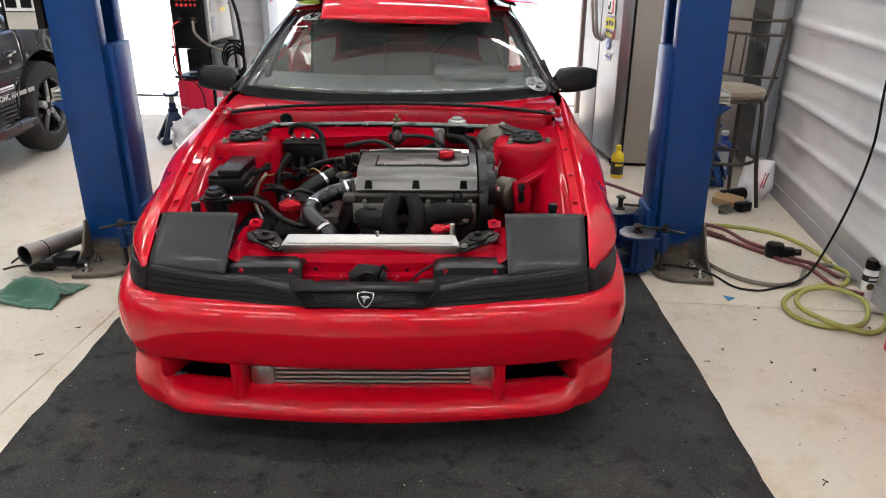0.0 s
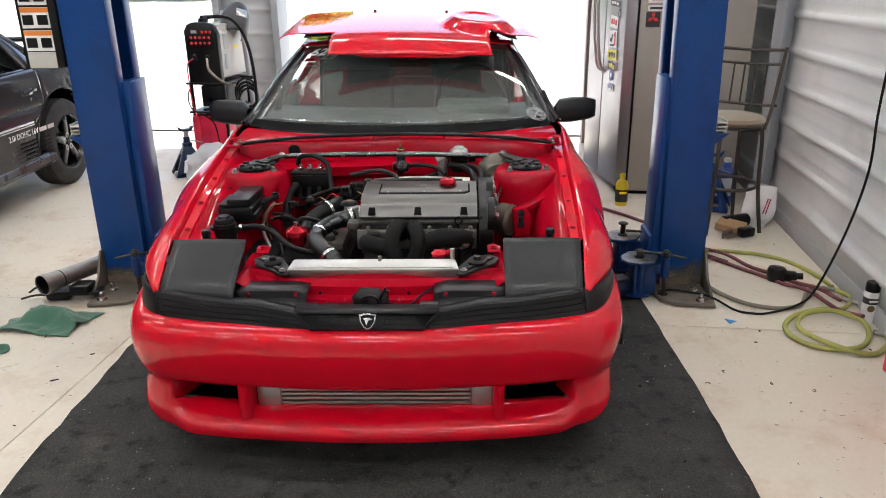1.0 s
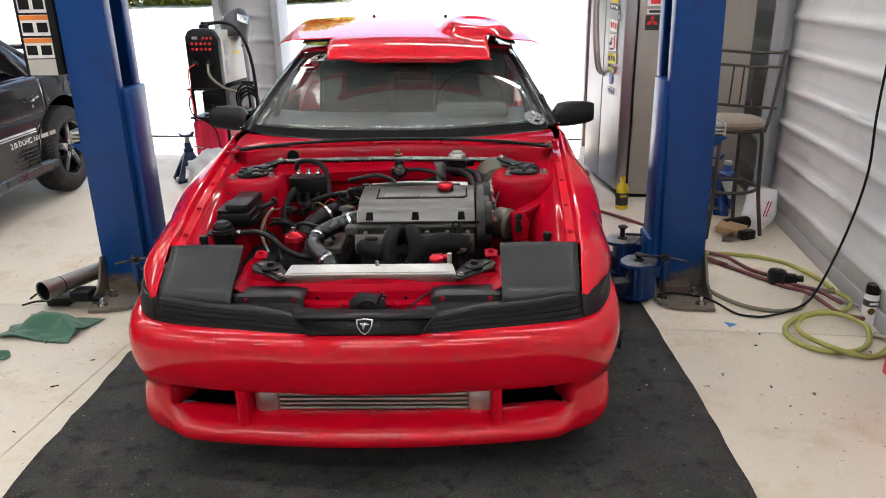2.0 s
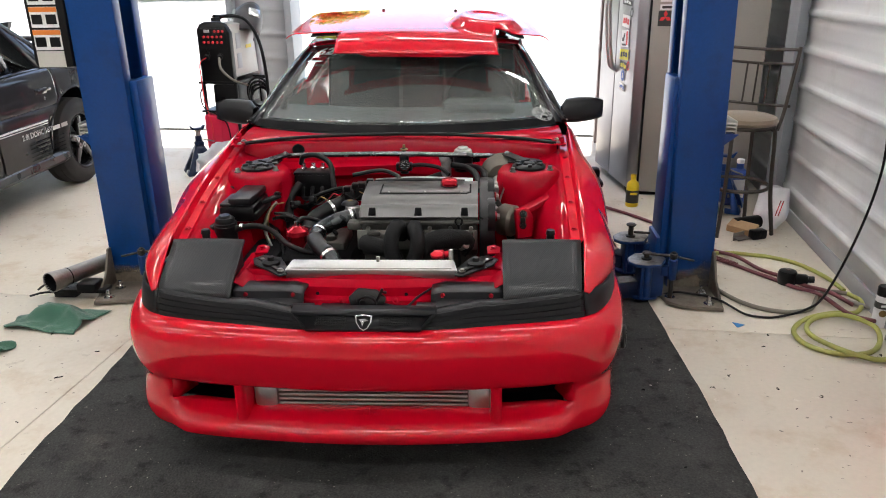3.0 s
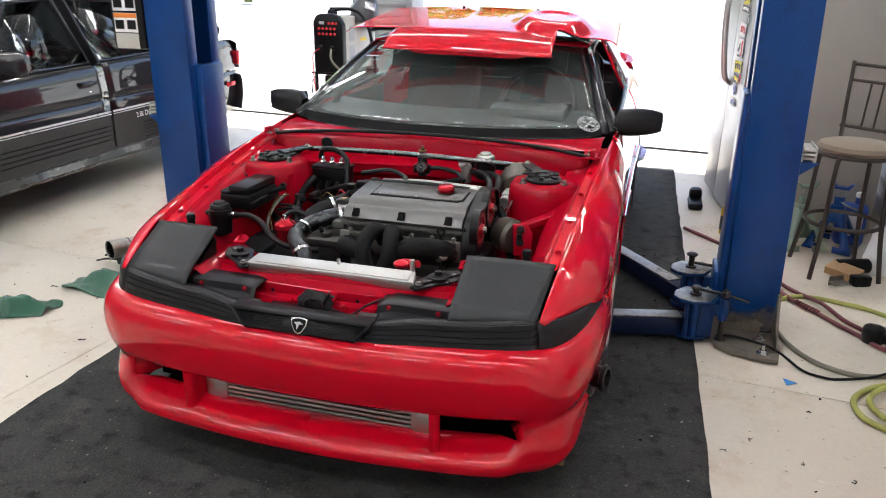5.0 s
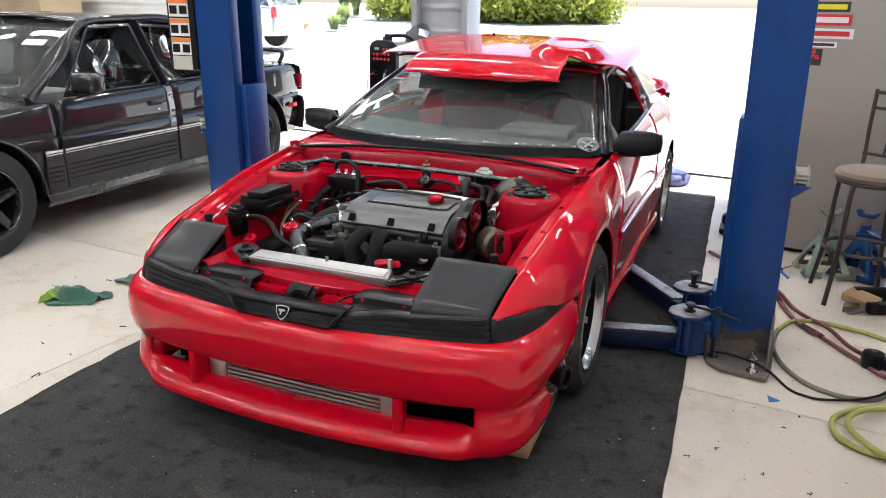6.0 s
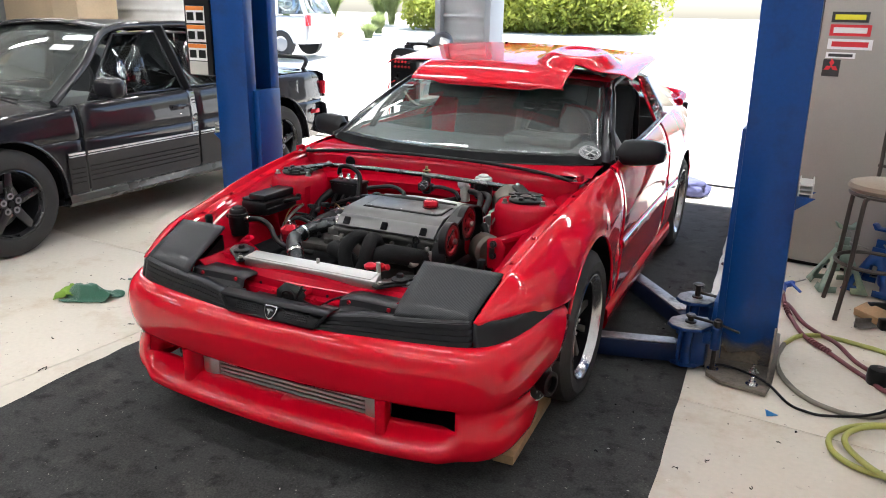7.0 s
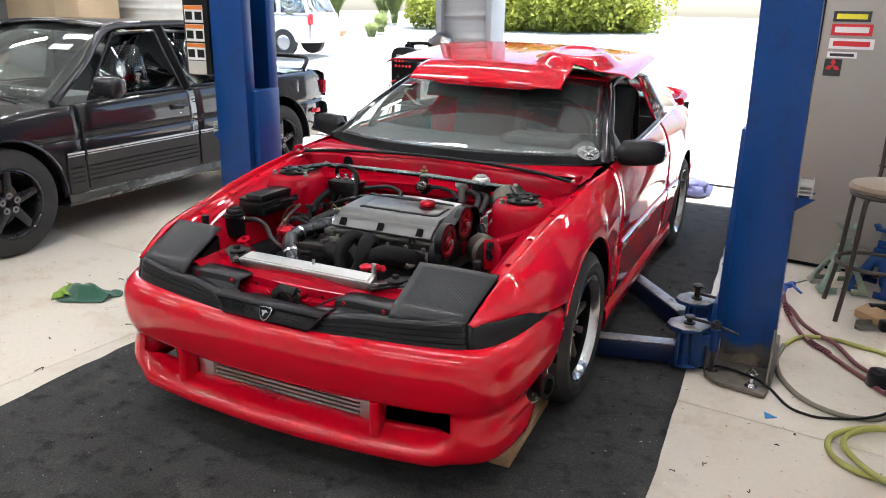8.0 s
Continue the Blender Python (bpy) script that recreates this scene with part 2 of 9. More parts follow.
M_RUBBER = material("tyre_rubber", (0.024, 0.023, 0.022), 0.72, 0, 0.25, 8, 160, 0.15, alt=(0.075, 0.068, 0.06), alt_amount=0.35, alt_scale=5)
M_HOSE = material("hose_rubber", (0.0035, 0.0035, 0.0042), 0.38, 0, 0.25, 12, 150, 0.08, spec=0.22)
M_CHROME = material("polished_metal", (0.72, 0.72, 0.73), 0.16, 1, 0.06, 8, 100, 0.01)
M_STEEL = material("bare_steel", (0.34, 0.33, 0.31), 0.42, 1, 0.18, 14, 140, 0.08, alt=(0.2, 0.13, 0.08), alt_amount=0.4, alt_scale=9)
M_ALU = material("cast_aluminium", (0.55, 0.55, 0.55), 0.38, 1, 0.12, 12, 200, 0.08)
M_BRUSHED = material("brushed_aluminium", (0.50, 0.50, 0.49), 0.40, 1, 0.08, 5, 120, 0.04)
M_VALVE = material("grey_wrinkle_paint", (0.125, 0.124, 0.122), 0.33, 0.85, 0.08, 10, 300, 0.06)
M_WRAP = material("heat_wrapped_pipe", (0.006, 0.006, 0.0065), 0.7, 0, 0.3, 12, 260, 0.35, spec=0.18)
M_HEAD = material("sooty_cast_metal", (0.10, 0.097, 0.09), 0.45, 0.7, 0.25, 12, 160, 0.15, alt=(0.04, 0.038, 0.035), alt_amount=0.6, alt_scale=10)
M_BLUE = material("blue_lift_paint", (0.002, 0.044, 0.195), 0.32, 0, 0.12, 3, 70, 0.02, coat=0.12, spec=0.3, alt=(0.006, 0.018, 0.07), alt_amount=0.6, alt_scale=3)
M_PLATE = material("worn_base_plate", (0.15, 0.13, 0.105), 0.5, 0.35, 0.3, 12, 90, 0.2, alt=(0.02, 0.018, 0.016), alt_amount=0.7, alt_scale=6)
# Lift blue darkened for the arms' shaded sides; a jack stand uses it too.
M_ARM = material("darkened_blue_paint", (0.005, 0.013, 0.045), 0.4, 0, 0.2, 6, 90, 0.05, spec=0.3, alt=(0.02, 0.018, 0.016), alt_amount=0.6, alt_scale=7)
M_BLUE_WORN = material("greasy_blue_paint", (0.002, 0.026, 0.115), 0.38, 0, 0.25, 8, 90, 0.05, spec=0.35, alt=(0.012, 0.012, 0.013), alt_amount=0.85, alt_scale=6)
M_WORN_TOP = material("scuffed_bare_steel", (0.30, 0.285, 0.265), 0.42, 1, 0.3, 14, 60, 0.12, alt=(0.05, 0.042, 0.034), alt_amount=0.9, alt_scale=11)
M_PIN = material("greasy_black_steel", (0.035, 0.032, 0.030), 0.38, 0.7, 0.3, 20, 120, 0.08, alt=(0.14, 0.10, 0.07), alt_amount=0.5, alt_scale=20)
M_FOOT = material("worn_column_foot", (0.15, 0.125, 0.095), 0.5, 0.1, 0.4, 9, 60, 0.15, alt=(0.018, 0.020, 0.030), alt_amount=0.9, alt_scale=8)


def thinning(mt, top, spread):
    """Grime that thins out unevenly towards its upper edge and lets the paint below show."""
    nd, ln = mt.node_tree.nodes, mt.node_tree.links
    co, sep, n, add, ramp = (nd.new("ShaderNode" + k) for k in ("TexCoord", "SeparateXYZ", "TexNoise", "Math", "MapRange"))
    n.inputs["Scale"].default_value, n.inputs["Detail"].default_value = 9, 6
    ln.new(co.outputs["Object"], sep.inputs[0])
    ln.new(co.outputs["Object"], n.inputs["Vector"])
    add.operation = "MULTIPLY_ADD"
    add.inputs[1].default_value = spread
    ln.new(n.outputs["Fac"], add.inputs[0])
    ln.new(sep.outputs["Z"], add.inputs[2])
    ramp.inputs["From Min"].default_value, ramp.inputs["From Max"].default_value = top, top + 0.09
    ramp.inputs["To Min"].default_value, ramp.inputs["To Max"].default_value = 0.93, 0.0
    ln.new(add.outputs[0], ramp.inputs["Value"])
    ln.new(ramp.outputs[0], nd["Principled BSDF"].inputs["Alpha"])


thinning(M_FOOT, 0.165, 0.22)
M_WHITE_STEEL = material("white_sheet_metal", (0.80, 0.81, 0.80), 0.38, 0, 0.03, 2, 60, 0.01, alt=(0.55, 0.54, 0.50), alt_amount=0.35, alt_scale=3)
M_GREY_STEEL = material("grey_sheet_metal", (0.35, 0.36, 0.375), 0.42, 0, 0.04, 2, 60, 0.01, alt=(0.28, 0.275, 0.26), alt_amount=0.3)
M_TAUPE = material("taupe_cabinet_paint", (0.32, 0.295, 0.265), 0.38, 0, 0.04, 2, 120, 0.02, alt=(0.24, 0.22, 0.195), alt_amount=0.35)
M_FRAME = material("grey_steel_frame", (0.30, 0.32, 0.345), 0.42, 0.2, 0.06, 4, 80, 0.02)
M_BROWN = material("brown_trim", (0.12, 0.085, 0.085), 0.4, 0, 0.1, 4, 80, 0.02)
M_PAPER = material("brown_paper", (0.62, 0.49, 0.33), 0.8, 0, 0.1, 3, 60, 0.1)
M_GLASS = glass("clear_glass", (0.92, 0.96, 0.945))
def hazed(name, tint, haze):
    """Glass with an uneven pale film mixed in as a veil of reflections."""
    mt = glass(name, tint)
    nd, ln = mt.node_tree.nodes, mt.node_tree.links
    df, mx, co, n, r = nd.new("ShaderNodeBsdfDiffuse"), nd.new("ShaderNodeMixShader"), nd.new("ShaderNodeTexCoord"), nd.new("ShaderNodeTexNoise"), nd.new("ShaderNodeMapRange")
    df.inputs[0].default_value = (0.62, 0.64, 0.62, 1)
    n.inputs["Scale"].default_value, n.inputs["Detail"].default_value = 5.0, 6
    ln.new(co.outputs["Object"], n.inputs["Vector"])
    ln.new(n.outputs["Fac"], r.inputs["Value"])
    r.inputs["From Min"].default_value, r.inputs["From Max"].default_value = 0.3, 0.7
    r.inputs["To Min"].default_value, r.inputs["To Max"].default_value = haze * 0.75, haze * 1.25
    ln.new(r.outputs[0], mx.inputs[0])
    ln.new(nd["Principled BSDF"].outputs[0], mx.inputs[1])
    ln.new(df.outputs[0], mx.inputs[2])
    ln.new(mx.outputs[0], nd["Material Output"].inputs[0])
    return mt


# the pale film stands in for the ceiling mirrored in the windscreens
M_HAZED = hazed("hazed_glass", (0.86, 0.93, 0.91), 0.022)
M_TINT = glass("tinted_glass", (0.45, 0.5, 0.5))
M_LAMP = glow("led_diffuser", (1.0, 0.97, 0.93), 14.8)
M_POLISHED = material("polished_wheel_lip", (0.52, 0.52, 0.52), 0.16, 1, 0.12, 10, 60, 0.02)
M_SILVER = material("silver_wheel", (0.33, 0.33, 0.34), 0.36, 1, 0.06, 6, 90, 0.01)
M_WHEEL_BLACK = material("black_wheel", (0.018, 0.018, 0.02), 0.24, 0.2, 0.2, 6, 90, 0.02, coat=0.5)
M_GOLD = material("gold_flange", (0.28, 0.19, 0.08), 0.35, 1, 0.15, 12, 120, 0.05)
M_REDANO = material("red_anodised", (0.55, 0.012, 0.03), 0.22, 0.7, 0.08, 8, 90, 0.01)
M_WHITE = material("white_vinyl", (0.78, 0.78, 0.78), 0.5, 0, 0.03, 6, 80, 0)
M_WOOD = material("pine_wood", (0.42, 0.27, 0.14), 0.65, 0, 0.15, 6, 90, 0.15, alt=(0.24, 0.14, 0.07), alt_amount=0.5, alt_scale=8)
M_GREEN_CLOTH = material("green_cloth", (0.038, 0.125, 0.082), 0.9, 0, 0.25, 14, 300, 0.4, sheen=0.3)
M_BLUE_CLOTH = material("blue_cloth", (0.11, 0.12, 0.26), 0.9, 0, 0.2, 10, 240, 0.4)
M_YELLOW = material("yellow_plastic", (0.75, 0.56, 0.015), 0.4, 0, 0.06, 6, 80, 0.01)
M_BROWN_METAL = material("brown_stool_metal", (0.055, 0.045, 0.038), 0.4, 0.4, 0.12, 9, 120, 0.04)
M_SUEDE = material("tan_suede_seat", (0.20, 0.155, 0.11), 0.85, 0, 0.12, 12, 200, 0.2, sheen=0.2)
M_LIME_HOSE = material("yellow_green_hose", (0.36, 0.37, 0.09), 0.5, 0, 0.12, 9, 120, 0.05, alt=(0.16, 0.14, 0.08), alt_amount=0.4)
M_MAROON_HOSE = material("maroon_hose", (0.16, 0.045, 0.055), 0.5, 0, 0.15, 9, 120, 0.05)
M_GREY_HOSE = material("dirty_grey_hose", (0.19, 0.175, 0.14), 0.6, 0, 0.15, 9, 120, 0.1)
M_PLASTIC_BAG = material("white_plastic_bag", (0.75, 0.76, 0.78), 0.4, 0, 0.06, 12, 90, 0.1)
M_WELDER_RED = material("red_cabinet", (0.62, 0.012, 0.06), 0.35, 0, 0.06, 5, 80, 0.02)
M_BEIGE = material("beige_panel", (0.50, 0.49, 0.45), 0.45, 0, 0.05, 5, 80, 0.02)
M_ORANGE = material("orange_label", (0.75, 0.22, 0.03), 0.5, 0, 0.04, 6, 80, 0)
M_INTERIOR = material("dark_upholstery", (0.03, 0.032, 0.034), 0.85, 0, 0.2, 12, 200, 0.2)
M_GEAR = material("dark_red_anodised", (0.26, 0.006, 0.014), 0.3, 0.6, 0.1, 8, 90, 0.02)
M_ZINC = material("dull_zinc", (0.13, 0.12, 0.10), 0.4, 0.6, 0.15, 12, 120, 0.05)
M_BAR = material("satin_steel_bar", (0.17, 0.17, 0.175), 0.2, 1, 0.1, 8, 90, 0.01)
M_CEILING = material("white_insulated_ceiling", (0.50, 0.51, 0.51), 0.6, 0, 0.06, 2, 60, 0.05)
M_DASH = material("grey_dash", (0.05, 0.057, 0.057), 0.7, 0, 0.12, 10, 260, 0.1)


def specks(mt, scale, low, high, color, amount, detail=6, rough=0.65):
    """Adds marks of one colour where a noise runs high."""
    nd, ln = mt.node_tree.nodes, mt.node_tree.links
    hsv = [n for n in nd if n.type == "HUE_SAT"][0]
    src = hsv.inputs["Color"].links[0].from_socket
    co = [n for n in nd if n.type == "TEX_COORD"][0]
    n = nd.new("ShaderNodeTexNoise")
    n.inputs["Scale"].default_value, n.inputs["Detail"].default_value, n.inputs["Roughness"].default_value = scale, detail, rough
    ln.new(co.outputs["Object"], n.inputs["Vector"])
    r = nd.new("ShaderNodeMapRange")
    r.inputs["From Min"].default_value, r.inputs["From Max"].default_value, r.inputs["To Max"].default_value = low, high, amount
    ln.new(n.outputs["Fac"], r.inputs["Value"])
    m = nd.new("ShaderNodeMix")
    m.data_type = "RGBA"
    m.inputs["B"].default_value = (*color, 1)
    ln.new(r.outputs[0], m.inputs["Factor"])
    ln.new(src, m.inputs["A"])
    ln.new(m.outputs["Result"], hsv.inputs["Color"])
    return mt


def concrete():
    mt = material("concrete_floor", (0.61, 0.56, 0.475), 0.5, 0, 0.06, 1.6, 45, 0.08, alt=(0.50, 0.44, 0.36), alt_amount=0.55, alt_scale=1.3, rough_vary=0.3)
    nt = mt.node_tree
    nd, ln = nt.nodes, nt.links
    hsv = [n for n in nd if n.type == "HUE_SAT"][0]
    src = hsv.inputs["Color"].links[0].from_socket
    co = [n for n in nd if n.type == "TEX_COORD"][0]
    # scuffs and oil marks of a few centimetres
    n = nd.new("ShaderNodeTexNoise")
    n.inputs["Scale"].default_value, n.inputs["Detail"].default_value, n.inputs["Roughness"].default_value = 7.5, 9, 0.72
    ln.new(co.outputs["Object"], n.inputs["Vector"])
    r = nd.new("ShaderNodeMapRange")
    r.inputs["From Min"].default_value, r.inputs["From Max"].default_value, r.inputs["To Max"].default_value = 0.62, 0.74, 0.75
    ln.new(n.outputs["Fac"], r.inputs["Value"])
    m = nd.new("ShaderNodeMix")
    m.data_type = "RGBA"
    m.inputs["B"].default_value = (0.30, 0.25, 0.19, 1)
    ln.new(r.outputs[0], m.inputs["Factor"])
    ln.new(src, m.inputs["A"])
    ln.new(m.outputs["Result"], hsv.inputs["Color"])
    specks(mt, 2.6, 0.53, 0.66, (0.47, 0.36, 0.24), 0.5, 8, 0.7)
    specks(mt, 34, 0.70, 0.74, (0.10, 0.085, 0.07), 0.85, 2, 0.5)
    specks(mt, 16, 0.66, 0.72, (0.80, 0.77, 0.70), 0.4, 5)
    return mt


M_CONCRETE = concrete()
M_MAT = material("charcoal_carpet_runner", (0.046, 0.046, 0.045), 0.92, 0, 0.6, 3, 130, 0.5, spec=0.2, alt=(0.011, 0.011, 0.011), alt_amount=0.85, alt_scale=11)
specks(M_MAT, 4.2, 0.55, 0.70, (0.085, 0.082, 0.075), 0.7, 9, 0.75)
specks(M_MAT, 75, 0.66, 0.72, (0.16, 0.155, 0.14), 0.6, 3)
specks(M_MAT, 60, 0.73, 0.76, (0.34, 0.32, 0.28), 0.8, 2)
M_YARD = specks(material("pale_gravel_yard", (0.54, 0.53, 0.50), 0.9, 0, 0.2, 1.2, 20, 0.3, alt=(0.16, 0.19, 0.09), alt_amount=0.7, alt_scale=0.3), 1.1, 0.60, 0.68, (0.12, 0.115, 0.09), 0.8, 9, 0.8)


def leaf(name, a, b):
    """Thin leaves that let the sun through."""
    mt = material(name, a, 0.55, 0, 0.4, 1.3, 6, 0, alt=b, alt_amount=0.8, alt_scale=1.5)
    nd, ln = mt.node_tree.nodes, mt.node_tree.links
    p = nd["Principled BSDF"]
    tr, mx = nd.new("ShaderNodeBsdfTranslucent"), nd.new("ShaderNodeMixShader")
    ln.new(p.inputs["Base Color"].links[0].from_socket, tr.inputs["Color"])
    mx.inputs[0].default_value = 0.65
    ln.new(p.outputs[0], mx.inputs[1])
    ln.new(tr.outputs[0], mx.inputs[2])
    ln.new(mx.outputs[0], nd["Material Output"].inputs[0])
    return mt


M_LEAF = leaf("bush_leaf", (0.36, 0.40, 0.08), (0.55, 0.52, 0.13))
M_GRASSBLADE = leaf("ornamental_grass_blade", (0.30, 0.36, 0.15), (0.42, 0.43, 0.22))
M_BARK = material("bark", (0.12, 0.09, 0.06), 0.9, 0, 0.3, 6, 40, 0.5)

# ---- the building ----
B = pose(0, 0, 0, 0, 0, -6.0)
WALL_R, WALL_L, WALL_B, WALL_F, TOP = 1.93, -10.2, 7.3, -4.5, 3.7
DOOR_TOP = 2.9


def setting(name, bm, mat, label="", solid=0.0, smooth=40):
    ob = lone(name, bm, mat, label, "", "", "structure", smooth, solid)
    return ob


floor = thing("floor", Matrix(), "worn pale concrete garage floor with joints and scuffs", "floor", kind="structure")
xs, ys = [WALL_L - 0.2, -5.2, -1.55, 2.13], [WALL_F - 0.2, -0.6, 3.13, 7.5]
for i in range(3):
    for j in range(3):
        g = 0.004
        part("slab", box(((xs[i] + xs[i + 1]) / 2, (ys[j] + ys[j + 1]) / 2, -0.075), (xs[i + 1] - xs[i] - g, ys[j + 1] - ys[j] - g, 0.15), 0.003, B), M_CONCRETE, floor)
setting("joint_bed", box((-4.0, 1.5, -0.12), (12.9, 12.4, 0.2), 0, B), M_DARK, "dark joint filler under the floor slabs")


def sheet_wall(x0, x1, z0, z1, pitch=0.222, rib=0.017, phase=0.0, step=None):
    """Profiled sheet with level ribs, in x and z, facing -y at y = 0."""
    prof = [(0.0, 0.0)]
    z = z0 + phase
    zs = [(z0, 0.0)]
    while z < z1 - 0.06:
        for dz, d in ((0.0, 0.0), (0.012, rib), (0.030, rib), (0.042, 0.0), (pitch * 0.42, 0.0), (pitch * 0.42 + 0.006, 0.0007), (pitch * 0.42 + 0.016, 0.0007), (pitch * 0.42 + 0.022, 0.0), (pitch * 0.72, 0.0), (pitch * 0.72 + 0.006, 0.0007), (pitch * 0.72 + 0.016, 0.0007), (pitch * 0.72 + 0.022, 0.0)):
            if z0 < z + dz < z1:
                zs.append((z + dz, d))
        z += pitch
    zs.append((z1, 0.0))
    return grid([[(x0, -d, z), (x1, -d, z)][:] for z, d in zs])


def on_wall(m):
    return B @ m


# wall on the right of the lift, with level ribs
right_pose = on_wall(Matrix.Translation((WALL_R, 0, 0)) @ pose(0, 0, 0, 0, 0, -90))
setting("wall_east", moved(sheet_wall(-(WALL_B + 0.2), -WALL_F, 0.0, TOP, phase=0.186), right_pose), M_WHITE_STEEL, "white ribbed sheet-metal wall", solid=0.012, smooth=8)
setting("wall_east_backing", box((WALL_R + 0.09, 1.4, TOP / 2), (0.12, 12.2, TOP), 0, B), M_GREY_STEEL, "plain outer layer of the sheet-metal wall")
setting("baseboard", box((WALL_R - 0.013, 1.3, 0.045), (0.02, 11.6, 0.09), 0.004, B), M_GREY_STEEL, "grey base strip along the sheet-metal wall")
# steel stud against the wall, running to the roof
setting("wall_post", merge(span(B @ Vector((WALL_R - 0.10, 5.02, 0)), B @ Vector((WALL_R - 0.10, 5.02, TOP)), 0.02, 0.16), span(B @ Vector((WALL_R - 0.06, 5.02, 0)), B @ Vector((WALL_R - 0.06, 5.02, TOP)), 0.08, 0.02)), M_FRAME, "grey steel wall post")

# door wall: two openings with a ribbed pier between them
DOOR_A, DOOR_B = (-2.28, 0.80), (-5.95, -2.88)


def rear_piece(name, x0, x1, z0, z1, label, mat=None):
    bm = moved(sheet_wall(x0, x1, z0, z1, 0.235, 0.022, phase=0.08), B @ Matrix.Translation((0, WALL_B, 0)))
    setting(name, bm, mat or M_GREY_STEEL, label, 0.01, 8)
    setting(name + "_back", box(((x0 + x1) / 2, WALL_B + 0.10, (z0 + z1) / 2), (x1 - x0, 0.16, z1 - z0), 0, B), M_GREY_STEEL, "outer layer of the ribbed door wall")


rear_piece("wall_north_pier", DOOR_B[1], DOOR_A[0], 0.0, TOP, "grey ribbed sheet-metal pier between two door openings")
rear_piece("wall_north_right", DOOR_A[1], WALL_R, 0.0, TOP, "grey ribbed sheet-metal wall beside the door")
rear_piece("wall_north_left", WALL_L, DOOR_B[0], 0.0, TOP, "light ribbed sheet-metal wall beside the second door", M_WHITE_STEEL)
rear_piece("wall_north_over_door", DOOR_A[0], DOOR_A[1], DOOR_TOP, TOP, "ribbed sheet metal over the open door")
rear_piece("wall_north_over_second_door", DOOR_B[0], DOOR_B[1], DOOR_TOP, TOP, "ribbed sheet metal over the second open door")
for x in (*DOOR_A, *DOOR_B):
    w = 0.07 if x in (DOOR_A[0], DOOR_B[1]) else 0.10
    setting("door_jamb", box((x, WALL_B + 0.06, DOOR_TOP / 2), (w, 0.30, DOOR_TOP), 0.004, B), M_FRAME if x != DOOR_A[1] else M_BROWN, "steel jamb of the open garage door")
for x0, x1 in (DOOR_A, DOOR_B):
    setting("door_head", box(((x0 + x1) / 2, WALL_B + 0.06, DOOR_TOP + 0.05), (x1 - x0, 0.28, 0.1), 0.004, B), M_FRAME, "steel head of the open garage door")

setting("wall_west", box((WALL_L - 0.06, 1.4, TOP / 2), (0.12, 12.2, TOP), 0, B), M_GREY_STEEL, "plain light grey sheet-metal wall")
setting("wall_south", box((-4.1, WALL_F - 0.06, TOP / 2), (12.5, 0.12, TOP), 0, B), M_GREY_STEEL, "plain light grey sheet-metal wall")
setting("ceiling", box((-4.1, 1.4, TOP + 0.05), (12.5, 12.3, 0.1), 0, B), M_CEILING, "white insulated garage ceiling")


def strip_light(x, y, along=True):
    m = B @ pose(x, y, TOP - 0.42, 0, 0, 0 if along else 90)
    t = thing("strip_light", m, "white linear shop light hung from the ceiling", "ceiling light", "shop lights")
    part("housing", box((0, 0, 0.03), (1.24, 0.10, 0.04), 0.01), M_WHITE_STEEL, t, local=True)
    part("diffuser", box((0, 0, 0.0), (1.20, 0.085, 0.022), 0.008), M_LAMP, t, "glowing white diffuser", local=True)
    for d in (-0.5, 0.5):
        part("hanger", rod((d, 0, 0.05), (d, 0, 0.42), 0.004, seg=6), M_STEEL, t, local=True)


# Lamps known by their reflections; column x = -6.9 is added to brighten the left.
for y in (-2.6, -0.4, 1.8, 3.9, 5.7):
    for x in (-6.9, -5.2, -3.5, -1.85, -0.28, 1.22):
        strip_light(x, y)

# carpet runner under the red car
bm = bmesh.new()
rng = random.Random(4)
left, right = [], []
for k in range(61):
    y = 0.55 + 6.10 * k / 60
    left.append((-1.20 + rng.uniform(-0.012, 0.012) + 0.018 * math.sin(y * 2.1), y, 0.0))
    right.append((1.236 - 0.022 * max(0, y - 2.4) + rng.uniform(-0.004, 0.004), y, 0.0))
rows = [[Vector(a).lerp(Vector(b), s / 24) + Vector((0, 0, 0.006)) for s in range(25)] for a, b in zip(left, right)]
lone("carpet_runner", grid(rows), M_MAT, "charcoal carpet runner with ragged edges under the red car", "floor mat", solid=0.0055)

# yard outside
rows = []
for d in (7.16, 9, 11, 14, 18, 24, 32, 45, 70, 120, 300, 900):
    z = -0.02 + 0.043 * max(0, min(d, 32) - 9)
    rows.append([(x * max(1, d / 20), d + 0.3, z + (0.04 * math.sin(x * 0.7 + d) if d > 12 else 0)) for x in range(-60, 61, 3)])
setting("ground", moved(grid(rows), B), M_YARD, "sunlit pale gravel yard rising to a hedge", smooth=80)

